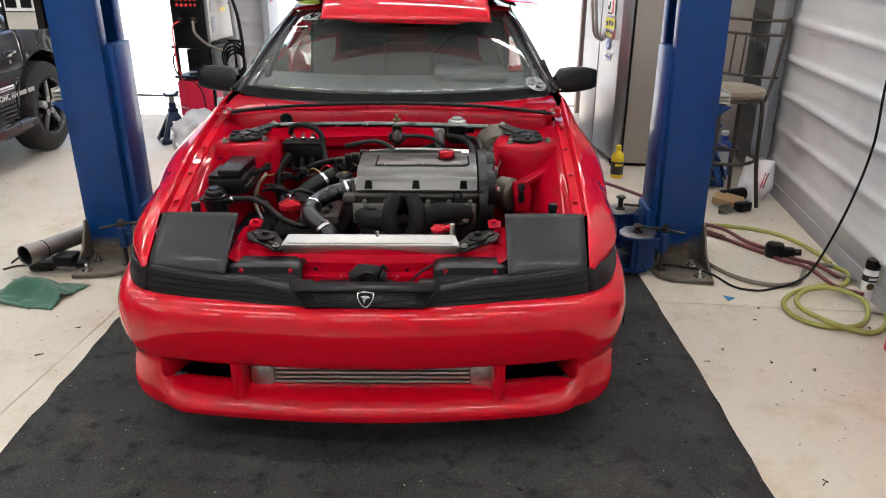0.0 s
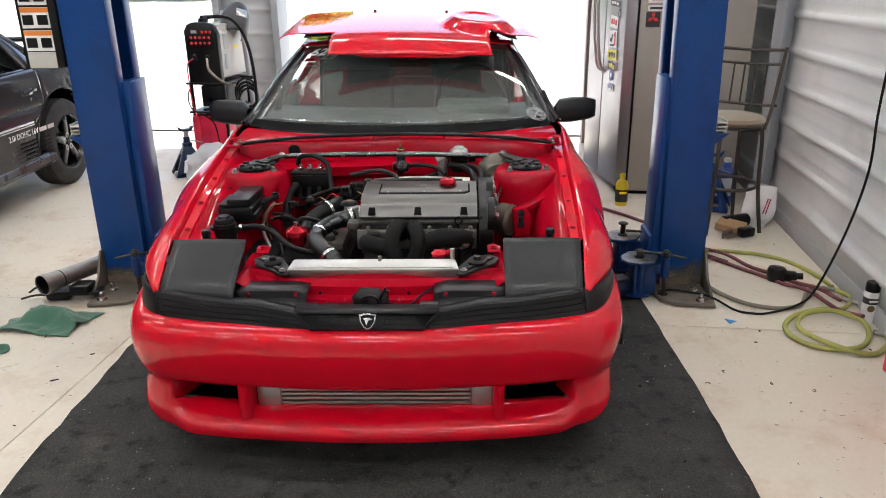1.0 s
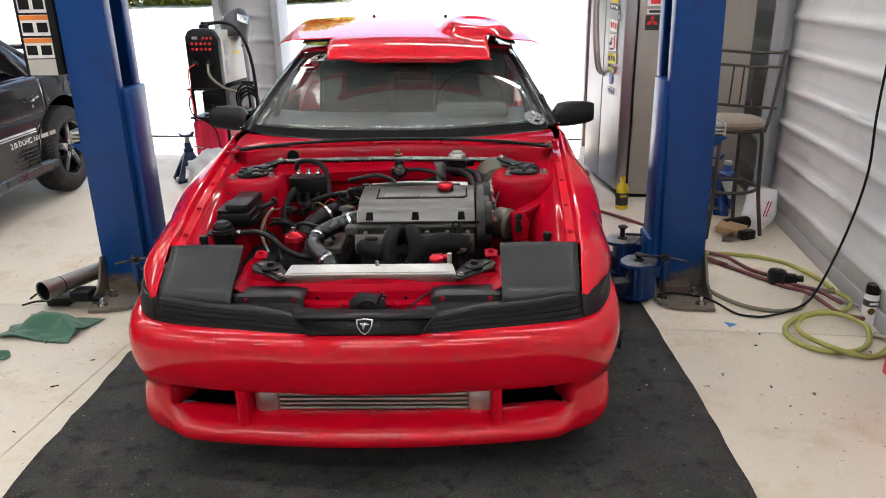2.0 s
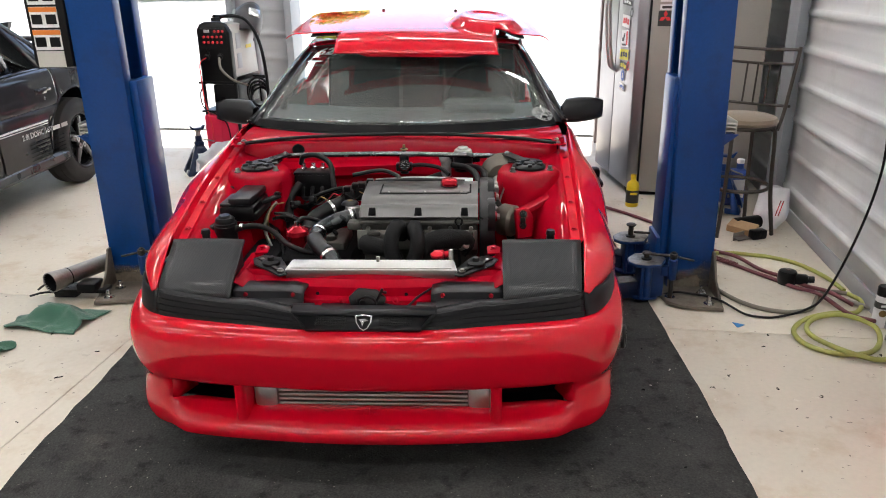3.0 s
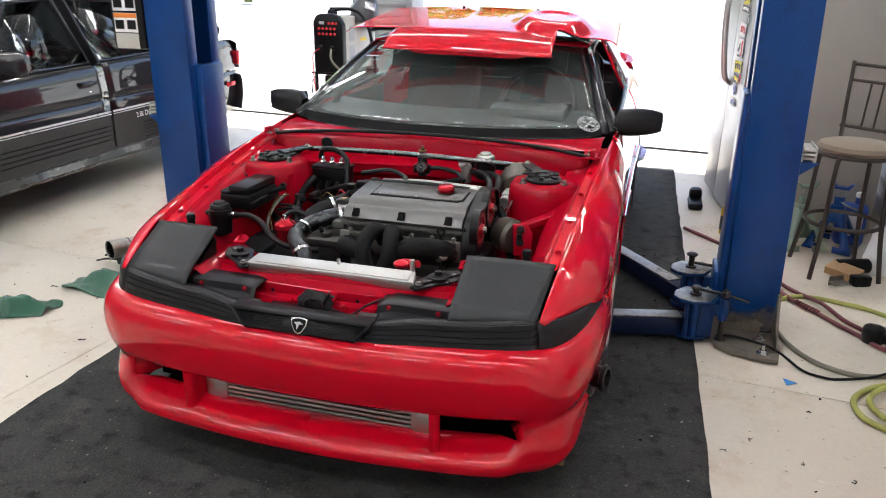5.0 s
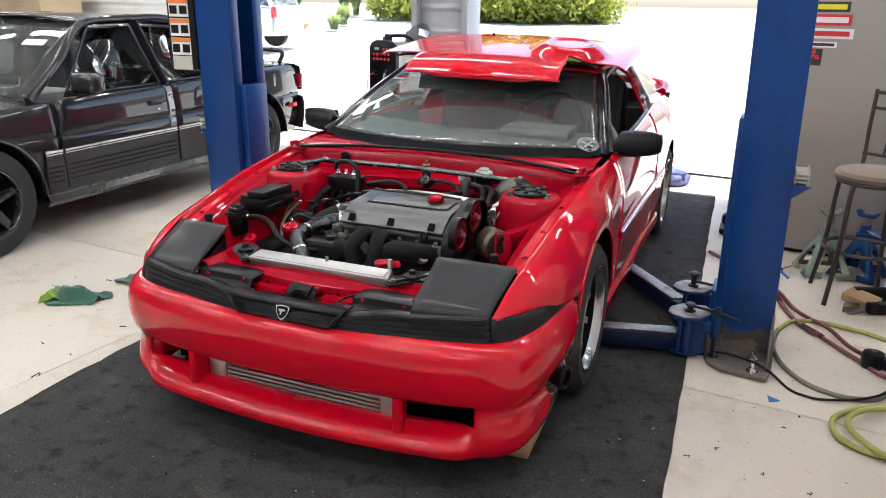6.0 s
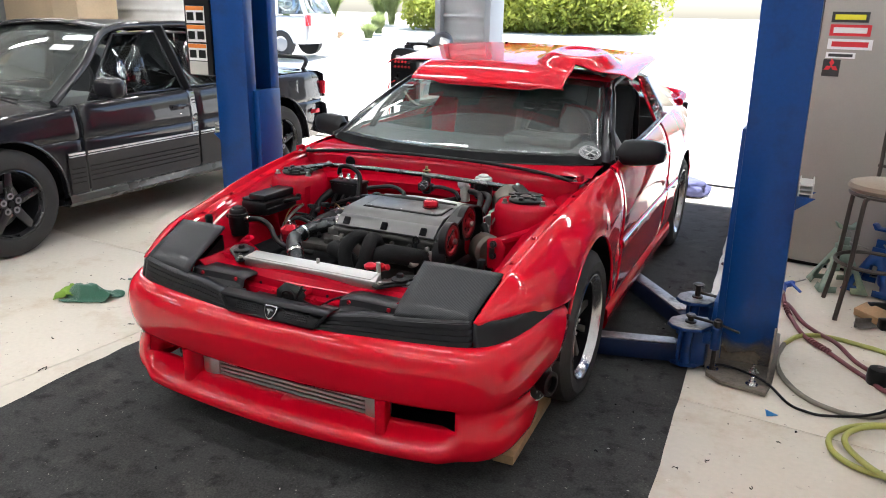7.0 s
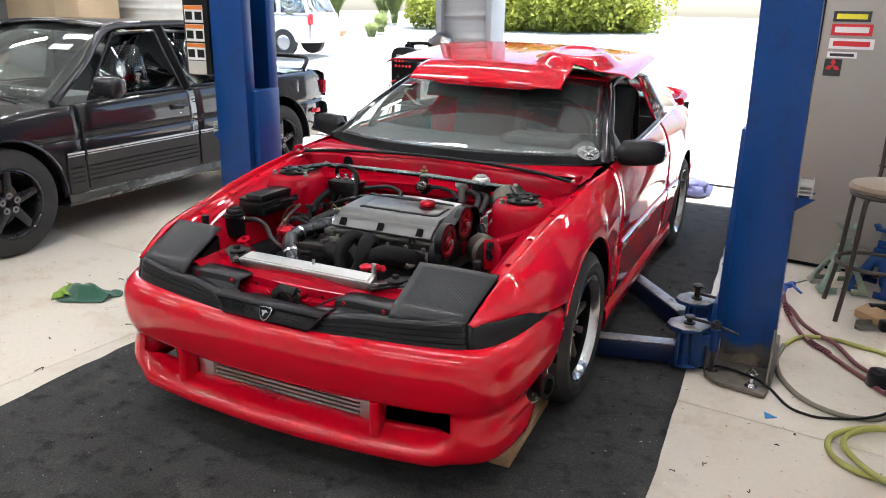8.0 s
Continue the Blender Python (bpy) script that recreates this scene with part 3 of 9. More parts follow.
# ---- two-post lift ----
def lift_post(side, m, label):
    """One post, built for the right side: its channel opens towards -x."""
    t = thing("lift_post", m, label, "car lift", "posts of the two-post lift")
    f = (lambda bm: bm) if side > 0 else mirrored

    def p(name, bm, mat, label="", parent=None):
        return part(name, f(bm), mat, parent or t, label, local=True)
    H = 3.55
    LEAN = pose(0, 0, 0, 0, -1.2 if side > 0 else 0, 0)
    plate = [(-0.06, -0.06), (-0.035, -0.19), (0.03, -0.245), (0.22, -0.275), (0.238, -0.16), (0.248, 0.10), (0.242, 0.44), (-0.05, 0.44), (-0.07, 0.28)]
    base = p("base_plate", slab(plate, 0.02, Matrix.Translation((0, 0, 0.006)), 0.004), M_PLATE, "greasy worn steel base plate")
    p("column", slab([(0, -0.012), (0.227, -0.012), (0.227, 0.292), (0, 0.292), (0, 0.21), (0.012, 0.21), (0.012, 0.28), (0.215, 0.28), (0.215, 0.0), (0.012, 0.0), (0.012, 0.07), (0, 0.07)], H, LEAN @ Matrix.Translation((0, 0, 0.026)), 0.004), M_BLUE)
    yz = Matrix(((0, 0, 1, 0), (1, 0, 0, 0), (0, 1, 0, 0), (0, 0, 0, 1)))
    xz = pose(0, 0, 0, 90)
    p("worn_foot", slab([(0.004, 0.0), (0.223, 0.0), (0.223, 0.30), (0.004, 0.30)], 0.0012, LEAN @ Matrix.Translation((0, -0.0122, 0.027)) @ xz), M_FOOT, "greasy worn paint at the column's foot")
    p("gusset", slab([(0.0, 0.0), (-0.19, 0.0), (-0.185, 0.02), (-0.10, 0.075), (-0.045, 0.17), (-0.03, 0.20), (0.0, 0.20)], 0.012, Matrix.Translation((0.214, -0.0125, 0.026)) @ yz, 0.002), M_PLATE, "dirty steel gusset")
    p("carriage", merge(box((-0.018, 0.14, 0.60), (0.048, 0.21, 0.98), 0.008), box((0.06, 0.14, 0.60), (0.10, 0.13, 0.96), 0.006), box((-0.03, 0.14, 0.20), (0.06, 0.20, 0.16), 0.01)), M_BLUE)
    p("cylinder_rod", rod((0.10, 0.12, 1.05), (0.10, 0.12, 3.4), 0.016), M_CHROME, "polished hydraulic rod")
    p("guide_strip", rod((0.03, 0.075, 1.05), (0.03, 0.075, 3.4), 0.006), M_CHROME)
    p("cylinder", rod((0.15, 0.17, 0.3), (0.15, 0.17, 3.4), 0.04), M_BLACK)
    for x, y in ((-0.012, -0.146), (0.155, -0.10), (0.16, -0.225), (-0.02, 0.36), (0.19, 0.38)):
        b = p("anchor_bolt", merge(lathe([(0, 0), (0.026, 0), (0.026, 0.005), (0, 0.005)], (x, y, 0.026), (x, y, 1), 14), lathe([(0, 0.005), (0.016, 0.005), (0.016, 0.02), (0, 0.02)], (x, y, 0.026), (x, y, 1), 6), rod((x, y, 0.046), (x, y, 0.068), 0.009)), M_CHROME, "bright zinc anchor bolt")
    # bracket for tools on the outer face
    bx = 0.211 if side > 0 else 0.227
    p("side_bracket", merge(box((bx + 0.025, 0.10, 0.818), (0.05, 0.16, 0.008), 0.002), *[slab([(0, 0), (0.075, 0), (0, -0.06)], 0.008, Matrix.Translation((bx, y, 0.818)) @ pose(0, 0, 0, 90, 0, 0)) for y in (0.03, 0.17)]), M_BLUE)
    p("slotted_tray", merge(*[box((bx + 0.032, 0.10, 0.834 + 0.018 * k), (0.05, 0.16, 0.006), 0.001) for k in range(3)], box((bx + 0.006, 0.10, 0.853), (0.006, 0.16, 0.062), 0.001), box((bx + 0.058, 0.10, 0.853), (0.006, 0.16, 0.062), 0.001)), M_BEIGE, "pale slotted tray")
    # swing arms with screw pads
    for end, px, py in (((-0.56, -0.22, 0.070), -0.13, -0.10), ((-0.68, 0.80, 0.100), -0.15, 0.24)):
        lug = [(-0.10, -0.05), (-0.075, -0.085), (-0.02, -0.105), (0.055, -0.085), (0.095, 0.0), (0.06, 0.085), (-0.05, 0.07), (-0.095, 0.01)]
        inner = [(0.82 * x, 0.82 * y) for x, y in lug]
        p("arm_knuckle", merge(slab(lug, 0.016, Matrix.Translation((px, py, 0.200)), 0.004), slab(inner, 0.016, Matrix.Translation((px, py, 0.022)), 0.004),
                               box((px + 0.035, py, 0.115), (0.09, 0.115, 0.165), 0.012), box((px - 0.035, py - 0.02, 0.115), (0.016, 0.14, 0.165), 0.004), rod((px - 0.005, py - 0.06, 0.035), (px - 0.005, py - 0.06, 0.20), 0.022)), M_BLUE_WORN)
        p("top_lug", slab([(0.96 * x, 0.96 * y) for x, y in lug], 0.003, Matrix.Translation((px, py, 0.216)), 0.001), M_WORN_TOP, "bare worn steel top")
        q = Vector((px - 0.02, py, 0.066))
        d = Vector(end) - q
        p("swing_arm", span(q, end, 0.085, 0.085, 0.008), M_ARM)
        p("arm_top", span(q + d * 0.10 + Vector((0, 0, 0.046)), Vector(end) + Vector((0, 0, 0.046)), 0.072, 0.005, 0.001), M_WORN_TOP, "bare scuffed steel strip on the arm")
        h = 0.026 if py < 0 else 0.062
        p("pin", merge(lathe([(0, 0), (0.026, 0), (0.026, 0.007), (0.014, 0.009), (0.014, h), (0, h)], (px - 0.005, py - 0.01, 0.219), (px - 0.005, py - 0.01, 1), 18), lathe([(0, 0), (0.022 + 0.1 * (h - 0.026), 0), (0.024 + 0.1 * (h - 0.026), 0.006), (0.018, 0.012), (0, 0.012)], (px - 0.005, py - 0.01, 0.219 + h), (px - 0.005, py - 0.01, 1), 18)), M_PIN, "dark greasy steel pin with a round head")
        p("lock_handle", merge(rod((px + 0.01, py - 0.02, 0.247), (px + 0.13, py - 0.06, 0.252), 0.007), rod((px + 0.11, py - 0.055, 0.252), (px + 0.21, py - 0.085, 0.238), 0.006)), M_PIN)
        p("lock_shaft", merge(rod((px + 0.115, py - 0.06, 0.03), (px + 0.115, py - 0.06, 0.275), 0.011), rod((px + 0.115, py - 0.06, 0.240), (px + 0.115, py - 0.06, 0.268), 0.019)), M_PIN, "greasy black lock pin")
        p("lock_sleeve", merge(rod((px + 0.115, py - 0.06, 0.13), (px + 0.115, py - 0.06, 0.235), 0.021), box((px + 0.085, py - 0.045, 0.17), (0.05, 0.03, 0.05), 0.004)), M_BLUE_WORN)
    return t


RIGHT_POST = pose(1.335, 3.46, 0, 0, 0, -1)
LEFT_POST = pose(-1.388, 3.50, 0, 0, 0, 1)
lift_post(1, RIGHT_POST, "blue steel lift post with greasy base and swing arms")
lift_post(-1, LEFT_POST, "blue steel lift post with black power unit beside it")
# hydraulic power unit on the outer side of the left post
pu = thing("power_unit", pose(-1.715, 3.57, 1.16), "black hydraulic power unit with orange warning labels", "power unit")
part("tank", box((0, 0, 0.32), (0.20, 0.20, 0.64), 0.025), M_BLACK, pu, local=True)
part("mount_bracket", box((0.10, 0, 0.35), (0.05, 0.10, 0.3), 0.004), M_STEEL, pu, local=True)
part("motor", rod((0, 0, 0.64), (0, 0, 0.95), 0.085, seg=24), M_BLACK, pu, local=True)
for k in range(3):
    c = part("warning_label", box((-0.005, -0.1015, 0.345 - 0.105 * k), (0.135, 0.003, 0.095)), M_WHITE, pu, "white label with an orange band", local=True)
    part("label_band", box((-0.005, -0.104, 0.38 - 0.105 * k), (0.135, 0.003, 0.022)), M_ORANGE, c, local=True)
    for q in range(2):
        part("label_mark", box((-0.04 + 0.07 * q, -0.104, 0.335 - 0.105 * k), (0.05, 0.003, 0.045)), M_BLACK, c, local=True)
part("spec_label", box((-0.005, -0.1015, 0.045), (0.135, 0.003, 0.075)), M_BEIGE, pu, "pale label", local=True)

# ---- red coupe ----
HUB_F, HUB_R, HUB_Z = 2.845, 5.30, 0.318
ARCH_F, ARCH_R = 0.372, 0.350
red_car = thing("sports_coupe", pose(0, 4.05, 0), "red sports coupe without its bonnet, engine bay open", "car")

HALF = [(0.0, 1.862), (0.2, 1.870), (0.43, 1.902), (0.58, 1.932), (0.69, 1.968), (0.764, 2.038), (0.808, 2.145), (0.832, 2.28), (0.843, 2.40), (0.847, 2.495)]
PLAN = spline([(-x, y, 0) for x, y in HALF[:0:-1]] + [(x, y, 0) for x, y in HALF], 7)
SKIN = [(0.0, 1.860), (0.2, 1.866), (0.43, 1.887), (0.58, 1.910), (0.69, 1.940), (0.762, 1.990), (0.808, 2.075), (0.833, 2.20), (0.845, 2.35), (0.850, 2.495)]
SKIN = spline([(-x, y, 0) for x, y in SKIN[:0:-1]] + [(x, y, 0) for x, y in SKIN], 7)


def plan_normals(path):
    out = []
    for i in range(len(path)):
        d = path[min(i + 1, len(path) - 1)] - path[max(i - 1, 0)]
        out.append(Vector((d.y, -d.x, 0)).normalized())
    return out


NORM = plan_normals(PLAN)


def step(a, b, x):
    t = max(0.0, min(1.0, (x - a) / (b - a)))
    return t * t * (3 - 2 * t)


def mix(a, b, t):
    return a + (b - a) * t


# section of the bumper (outward, height): over the nose, and round the corner where there is no opening
BAR = [(-0.10, 0.536), (-0.05, 0.546), (-0.034, 0.547), (-0.022, 0.543), (-0.011, 0.5355), (-0.001, 0.525), (0.0075, 0.511), (0.014, 0.493), (0.018, 0.470), (0.019, 0.440), (0.0165, 0.408), (0.011, 0.378), (0.004, 0.354), (-0.008, 0.338), (-0.028, 0.331), (-0.075, 0.329)]
BAR_CORNER = BAR[:11] + [(0.011, 0.380), (0.004, 0.358), (-0.003, 0.345), (-0.009, 0.335), (-0.013, 0.326)]
MID_CORNER = [(-0.014, 0.316), (-0.013, 0.304), (-0.010, 0.291), (-0.006, 0.278)]
LIP = [(-0.085, 0.239), (-0.060, 0.235), (-0.035, 0.228), (-0.014, 0.218), (0.003, 0.207), (0.015, 0.196), (0.021, 0.182), (0.020, 0.165), (0.010, 0.151), (-0.010, 0.142), (-0.06, 0.138)]
LIP_CORNER = [(-0.003, 0.266), (-0.001, 0.255), (0.001, 0.244), (0.003, 0.232), (0.004, 0.219), (0.004, 0.204), (0.002, 0.188), (-0.003, 0.171), (-0.011, 0.157), (-0.025, 0.147), (-0.06, 0.142)]
SKIN_RIGHT = [p for p in SKIN if p.x >= -1e-6]


def skin_at(x):
    """Plan point and outward normal of the bumper at a distance x from the middle."""
    i = min(range(len(SKIN_RIGHT) - 1), key=lambda k: abs(SKIN_RIGHT[k].x - x))
    i = i if SKIN_RIGHT[i].x <= x or i == 0 else i - 1
    a, b = SKIN_RIGHT[i], SKIN_RIGHT[i + 1]
    d = (b - a).normalized()
    return a.lerp(b, (x - a.x) / max(1e-6, b.x - a.x)), Vector((d.y, -d.x, 0))


def skin_far(y):
    """The same, found by the distance along the car, for the sides."""
    i = max(k for k in range(len(SKIN_RIGHT) - 1) if SKIN_RIGHT[k].y <= y or k == 0)
    a, b = SKIN_RIGHT[i], SKIN_RIGHT[i + 1]
    d = (SKIN_RIGHT[min(i + 2, len(SKIN_RIGHT) - 1)] - SKIN_RIGHT[max(i - 1, 0)]).normalized()
    return a.lerp(b, (y - a.y) / max(1e-6, b.y - a.y)), Vector((d.y, -d.x, 0))


def tail(z):
    """Where the bumper's side ends, height by height."""
    return lerp(z, [0.13, 0.21, 0.35, 0.53, 0.56], [2.20, 2.25, 2.375, 2.495, 2.497])


def brow(y, z):
    """The upper edge climbs to the corner lamp's tip and dips behind it."""
    return (0.030 * step(1.96, 2.33, y) - 0.028 * step(2.33, 2.50, y)) * max(0, min(1, (z - 0.35) / 0.18))


FRONT_X = [0.0, 0.06, 0.12, 0.18, 0.24, 0.30, 0.35, 0.388, 0.398, 0.41, 0.422, 0.432, 0.46, 0.50, 0.54, 0.58, 0.61, 0.63, 0.645, 0.655, 0.664, 0.675, 0.688, 0.702]


def bumper_half(s):
    rows, holes = [], []
    section = [("bar", i) for i in range(len(BAR))] + [("mid", i) for i in range(len(MID_CORNER))] + [("lip", i) for i in range(len(LIP))]
    y0 = skin_at(FRONT_X[-1])[0].y
    for kind, i in section:
        row = []
        for k in range(len(FRONT_X) + 20):
            if k < len(FRONT_X):
                p, n = skin_at(FRONT_X[k])
                c = step(0.595, 0.690, p.x)
            else:
                zz = {"bar": BAR_CORNER, "mid": MID_CORNER, "lip": LIP_CORNER}[kind][i][1]
                p, n = skin_far(mix(y0, tail(zz), ((k - len(FRONT_X) + 1) / 20) ** 1.15))
                c = 1.0
            if kind == "bar":
                d, z = [mix(a, b, c) for a, b in zip(BAR[i], BAR_CORNER[i])]
            elif kind == "mid":
                d, z = MID_CORNER[i]
                d = mix(-0.08, d, c)
            else:
                d, z = [mix(a, b, c) for a, b in zip(LIP[i], LIP_CORNER[i])]
                d -= 0.014 * step(2.0, 2.25, p.y)
            row.append((s * (p.x + n.x * d), p.y + n.y * d, z + brow(p.y, z)))
        rows.append(row)
    first, last = len(BAR) - 1, len(BAR) + len(MID_CORNER)

    def keep(i, j):
        if not first <= i < last or j + 1 >= len(FRONT_X):
            return True
        return FRONT_X[j] >= 0.663
    return grid(rows, keep)


bm = merge(bumper_half(1), bumper_half(-1))
bmesh.ops.remove_doubles(bm, verts=bm.verts, dist=0.0004)
bumper = part("front_bumper", bm, M_RED, red_car, smooth=60, solid=0.004)
for s in (-1, 1):
    part("opening_return", grid([[(s * (0.672 - 0.016 * k), 1.965 + 0.05 * k, 0.338), (s * (0.670 - 0.018 * k), 1.960 + 0.05 * k, 0.29), (s * (0.66 - 0.022 * k), 1.955 + 0.05 * k, 0.245)] for k in range(3)]), M_RED, bumper, solid=0.006)
    part("bumper_post", slab([(-0.017, 0.0), (-0.015, -0.018), (0.0, -0.026), (0.015, -0.018), (0.017, 0.0), (0.013, 0.06), (-0.013, 0.06)], 0.125, Matrix.Translation((s * 0.410, 1.906, 0.216)) @ pose(0, 0, 0, 0, 0, s * 10)), M_RED, bumper, smooth=60)
# near-black panels added behind the openings to keep the inside in shade
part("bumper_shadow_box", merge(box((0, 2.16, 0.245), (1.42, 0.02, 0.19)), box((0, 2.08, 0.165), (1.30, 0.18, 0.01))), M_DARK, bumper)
# intercooler
ic = part("intercooler", box((0.008, 1.985, 0.275), (0.632, 0.055, 0.10), 0.003), M_DARK, red_car)
for k in range(5):
    part("cooler_tube", box((0.008, 1.955, 0.241 + 0.0165 * k), (0.626, 0.012, 0.0105), 0.003), M_BRUSHED, ic)
for s in (-1, 1):
    part("end_tank", box((0.008 + s * 0.352, 1.975, 0.273), (0.085, 0.07, 0.105), 0.022), M_ALU, ic)
# tow vents inside the outer openings
part("duct_panel", box((0.585, 2.11, 0.275), (0.05, 0.02, 0.05), 0.01, pose(0, 0, 0)), M_PAPER, bumper, "bare tan panel inside the opening")
part("duct_panel", box((-0.56, 2.06, 0.30), (0.10, 0.02, 0.03), 0.01), M_PAPER, bumper, "dull metal panel inside the opening")
for x in (-0.585, -0.50, -0.1, 0.02, 0.10, 0.60):
    part("rivet", lathe([(0, 0), (0.004, 0), (0.002, 0.002), (0, 0.002)], (x, lerp(abs(x), [q[0] for q in HALF], [q[1] for q in HALF]) + 0.0, 0.36), (x, 0, 0.36), 8), M_BLACK, bumper)

# black nose panel with louvre lines, and the small grille
groove = [(-0.05, 0.535)]
for k in range(4):
    z = 0.545 + 0.0165 * k
    groove += [(-0.018 - 0.004 * k, z), (-0.0215 - 0.004 * k, z + 0.0135), (-0.0255 - 0.004 * k, z + 0.0142), (-0.0255 - 0.004 * k, z + 0.0156)]
groove += [(-0.040, 0.612), (-0.055, 0.616), (-0.075, 0.612)]


def nose_lift(p, z):
    a = abs(p.x)
    return -0.34 * max(0, min(1, (0.36 - a) / 0.16)) * max(0, z - 0.540) + 0.012 * max(0, (a - 0.45) / 0.25) * max(0, (z - 0.54) / 0.07)


PX = [p.x for p in PLAN]


def plan_at(x):
    return Vector((x, float(np.interp(x, PX, [p.y for p in PLAN])), 0)), Vector((float(np.interp(x, PX, [n.x for n in NORM])), float(np.interp(x, PX, [n.y for n in NORM])), 0)).normalized()


nose = None
for s in (-1, 1):
    rows = []
    for d, z in groove:
        f = max(0, min(1, (z - 0.535) / 0.08))
        row = []
        for k in range(25):
            x = s * (0.172 + 0.046 * f + (0.70 - 0.172 - 0.046 * f) * k / 24)
            p, n = plan_at(x)
            row.append((p.x + n.x * d, p.y + n.y * d, z + nose_lift(p, z)))
        rows.append(row)
    ob = part("nose_panel", grid(rows), M_TRIM, red_car, "satin black nose panel with louvre lines", smooth=30, solid=0.006)
    nose = nose or ob
g = part("grille", merge(grid([[(-0.176, 1.878, 0.546), (0.176, 1.878, 0.546)], [(-0.179, 1.872, 0.553), (0.179, 1.872, 0.553)], [(-0.181, 1.882, 0.557), (0.181, 1.882, 0.557)], [(-0.214, 1.902, 0.590), (0.214, 1.902, 0.590)]]), grid([[(-0.216, 1.888, 0.590), (0.216, 1.888, 0.590)], [(-0.220, 1.883, 0.597), (0.220, 1.883, 0.597)], [(-0.222, 1.892, 0.603), (0.222, 1.892, 0.603)], [(-0.222, 1.935, 0.605), (0.222, 1.935, 0.605)]]), *[span((s_ * 0.178, 1.876, 0.550), (s_ * 0.219, 1.888, 0.598), 0.010, 0.010, 0.003) for s_ in (-1, 1)]), M_TRIM, nose, "black grille with fine mesh", solid=0.004)
for s in (-1, 1):
    part("mesh_panel", merge(*[span((s * (0.055 + 0.0075 * k), 1.8795, 0.560), (s * (0.055 + 0.0075 * k), 1.8955, 0.586), 0.0026, 0.002) for k in range(13)], *[span((s * 0.050, 1.8805 + 0.0039 * k, 0.562 + 0.0062 * k), (s * 0.150, 1.8805 + 0.0039 * k, 0.562 + 0.0062 * k), 0.002, 0.0026) for k in range(5)]), M_BLACK, g)
sh = [(-0.026, 0.022), (-0.024, 0.002), (-0.012, -0.018), (0.0, -0.025), (0.012, -0.018), (0.024, 0.002), (0.026, 0.022), (0.0, 0.026)]
badge_pose = Matrix.Translation((0.004, 1.876, 0.573)) @ pose(0, 0, 0, 66, 0, 0)
bd = part("badge", slab(sh, 0.004, badge_pose, 0.001), M_CHROME, nose, "shield-shaped silver badge")
part("badge_face", slab([(x * 0.84, y * 0.84) for x, y in sh], 0.0015, badge_pose @ Matrix.Translation((0, 0, 0.004))), M_BLACK, bd)
part("badge_mark", slab([(-0.015, 0.010), (0.004, 0.013), (0.016, 0.006), (0.003, 0.004), (-0.004, -0.012), (-0.007, 0.002)], 0.001, badge_pose @ Matrix.Translation((0, 0, 0.0056))), M_CHROME, bd)

# headlamp covers
TL, TR, BR, BL = Vector((0.432, 2.168, 0.736)), Vector((0.697, 2.224, 0.716)), Vector((0.677, 2.006, 0.616)), Vector((0.430, 1.957, 0.612))
for s in (-1, 1):
    rows = []
    for i in range(13):
        v = i / 12
        row = []
        for j in range(9):
            u = j / 8
            p = TL.lerp(TR, u).lerp(BL.lerp(BR, u), v)
            p = p + Vector((0, -0.010, 0.006)) * math.sin(math.pi * v ** 2.2) + Vector((0, -0.002, 0.003)) * math.sin(math.pi * u)
            row.append((s * p.x, p.y, p.z))
        rows.append(row)
    hl = part("headlamp_cover", grid(rows), M_CARBON, red_car, "woven carbon-fibre headlamp cover", smooth=60, solid=0.009, off=0)
    part("cover_housing", grid([[(s * x, y, z) for x, y, z in ((0.445, 1.985, z0), (0.445, 2.17, z0 + (0.10 if z0 > 0.57 else 0)), (0.69, 2.215, z0 + (0.085 if z0 > 0.57 else 0)), (0.67, 2.03, z0))] for z0 in (0.60, 0.54)], closed=True), M_BLACK, hl)
    part("bump_stop", merge(rod((s * 0.60, 2.265, 0.70), (s * 0.60, 2.265, 0.728), 0.014), lathe([(0, 0), (0.017, 0), (0.014, 0.014), (0, 0.016)], (s * 0.60, 2.265, 0.726), (s * 0.60, 2.265, 1), 14)), M_HOSE, red_car)


# body sides
def belt(y):
    """Inner upper edge of the body side: x, z."""
    return (smooth_lerp(y, [2.0, 2.1, 2.22, 2.37, 2.6, 3.0, 3.4, 4.2, 5.0, 5.6, 6.18], [0.685, 0.695, 0.708, 0.716, 0.728, 0.748, 0.772, 0.765, 0.74, 0.70, 0.62]),
            smooth_lerp(y, [2.0, 2.1, 2.22, 2.37, 2.6, 3.0, 3.4, 4.2, 5.0, 5.6, 6.18], [0.622, 0.668, 0.716, 0.752, 0.800, 0.858, 0.893, 0.925, 0.955, 0.965, 0.93]))


def flank(y):
    return smooth_lerp(y, [2.0, 2.1, 2.22, 2.35, 2.5, 2.9, 3.4, 4.4, 5.3, 5.8, 6.05, 6.2], [0.698, 0.756, 0.812, 0.842, 0.853, 0.858, 0.845, 0.842, 0.855, 0.83, 0.77, 0.68])


def foot(y):
    z = smooth_lerp(y, [2.0, 2.1, 2.2, 2.33, 2.50, 2.53], [0.617, 0.613, 0.603, 0.580, 0.553, 0.550]) if y < 2.53 else (0.185 if y < 5.7 else lerp(y, [5.7, 6.2], [0.24, 0.34]))
    for h, r in ((HUB_F, ARCH_F), (HUB_R, ARCH_R)):
        if abs(y - h) < r:
            z = max(z, HUB_Z + 0.01 + math.sqrt(r * r - (y - h) ** 2))
    return z


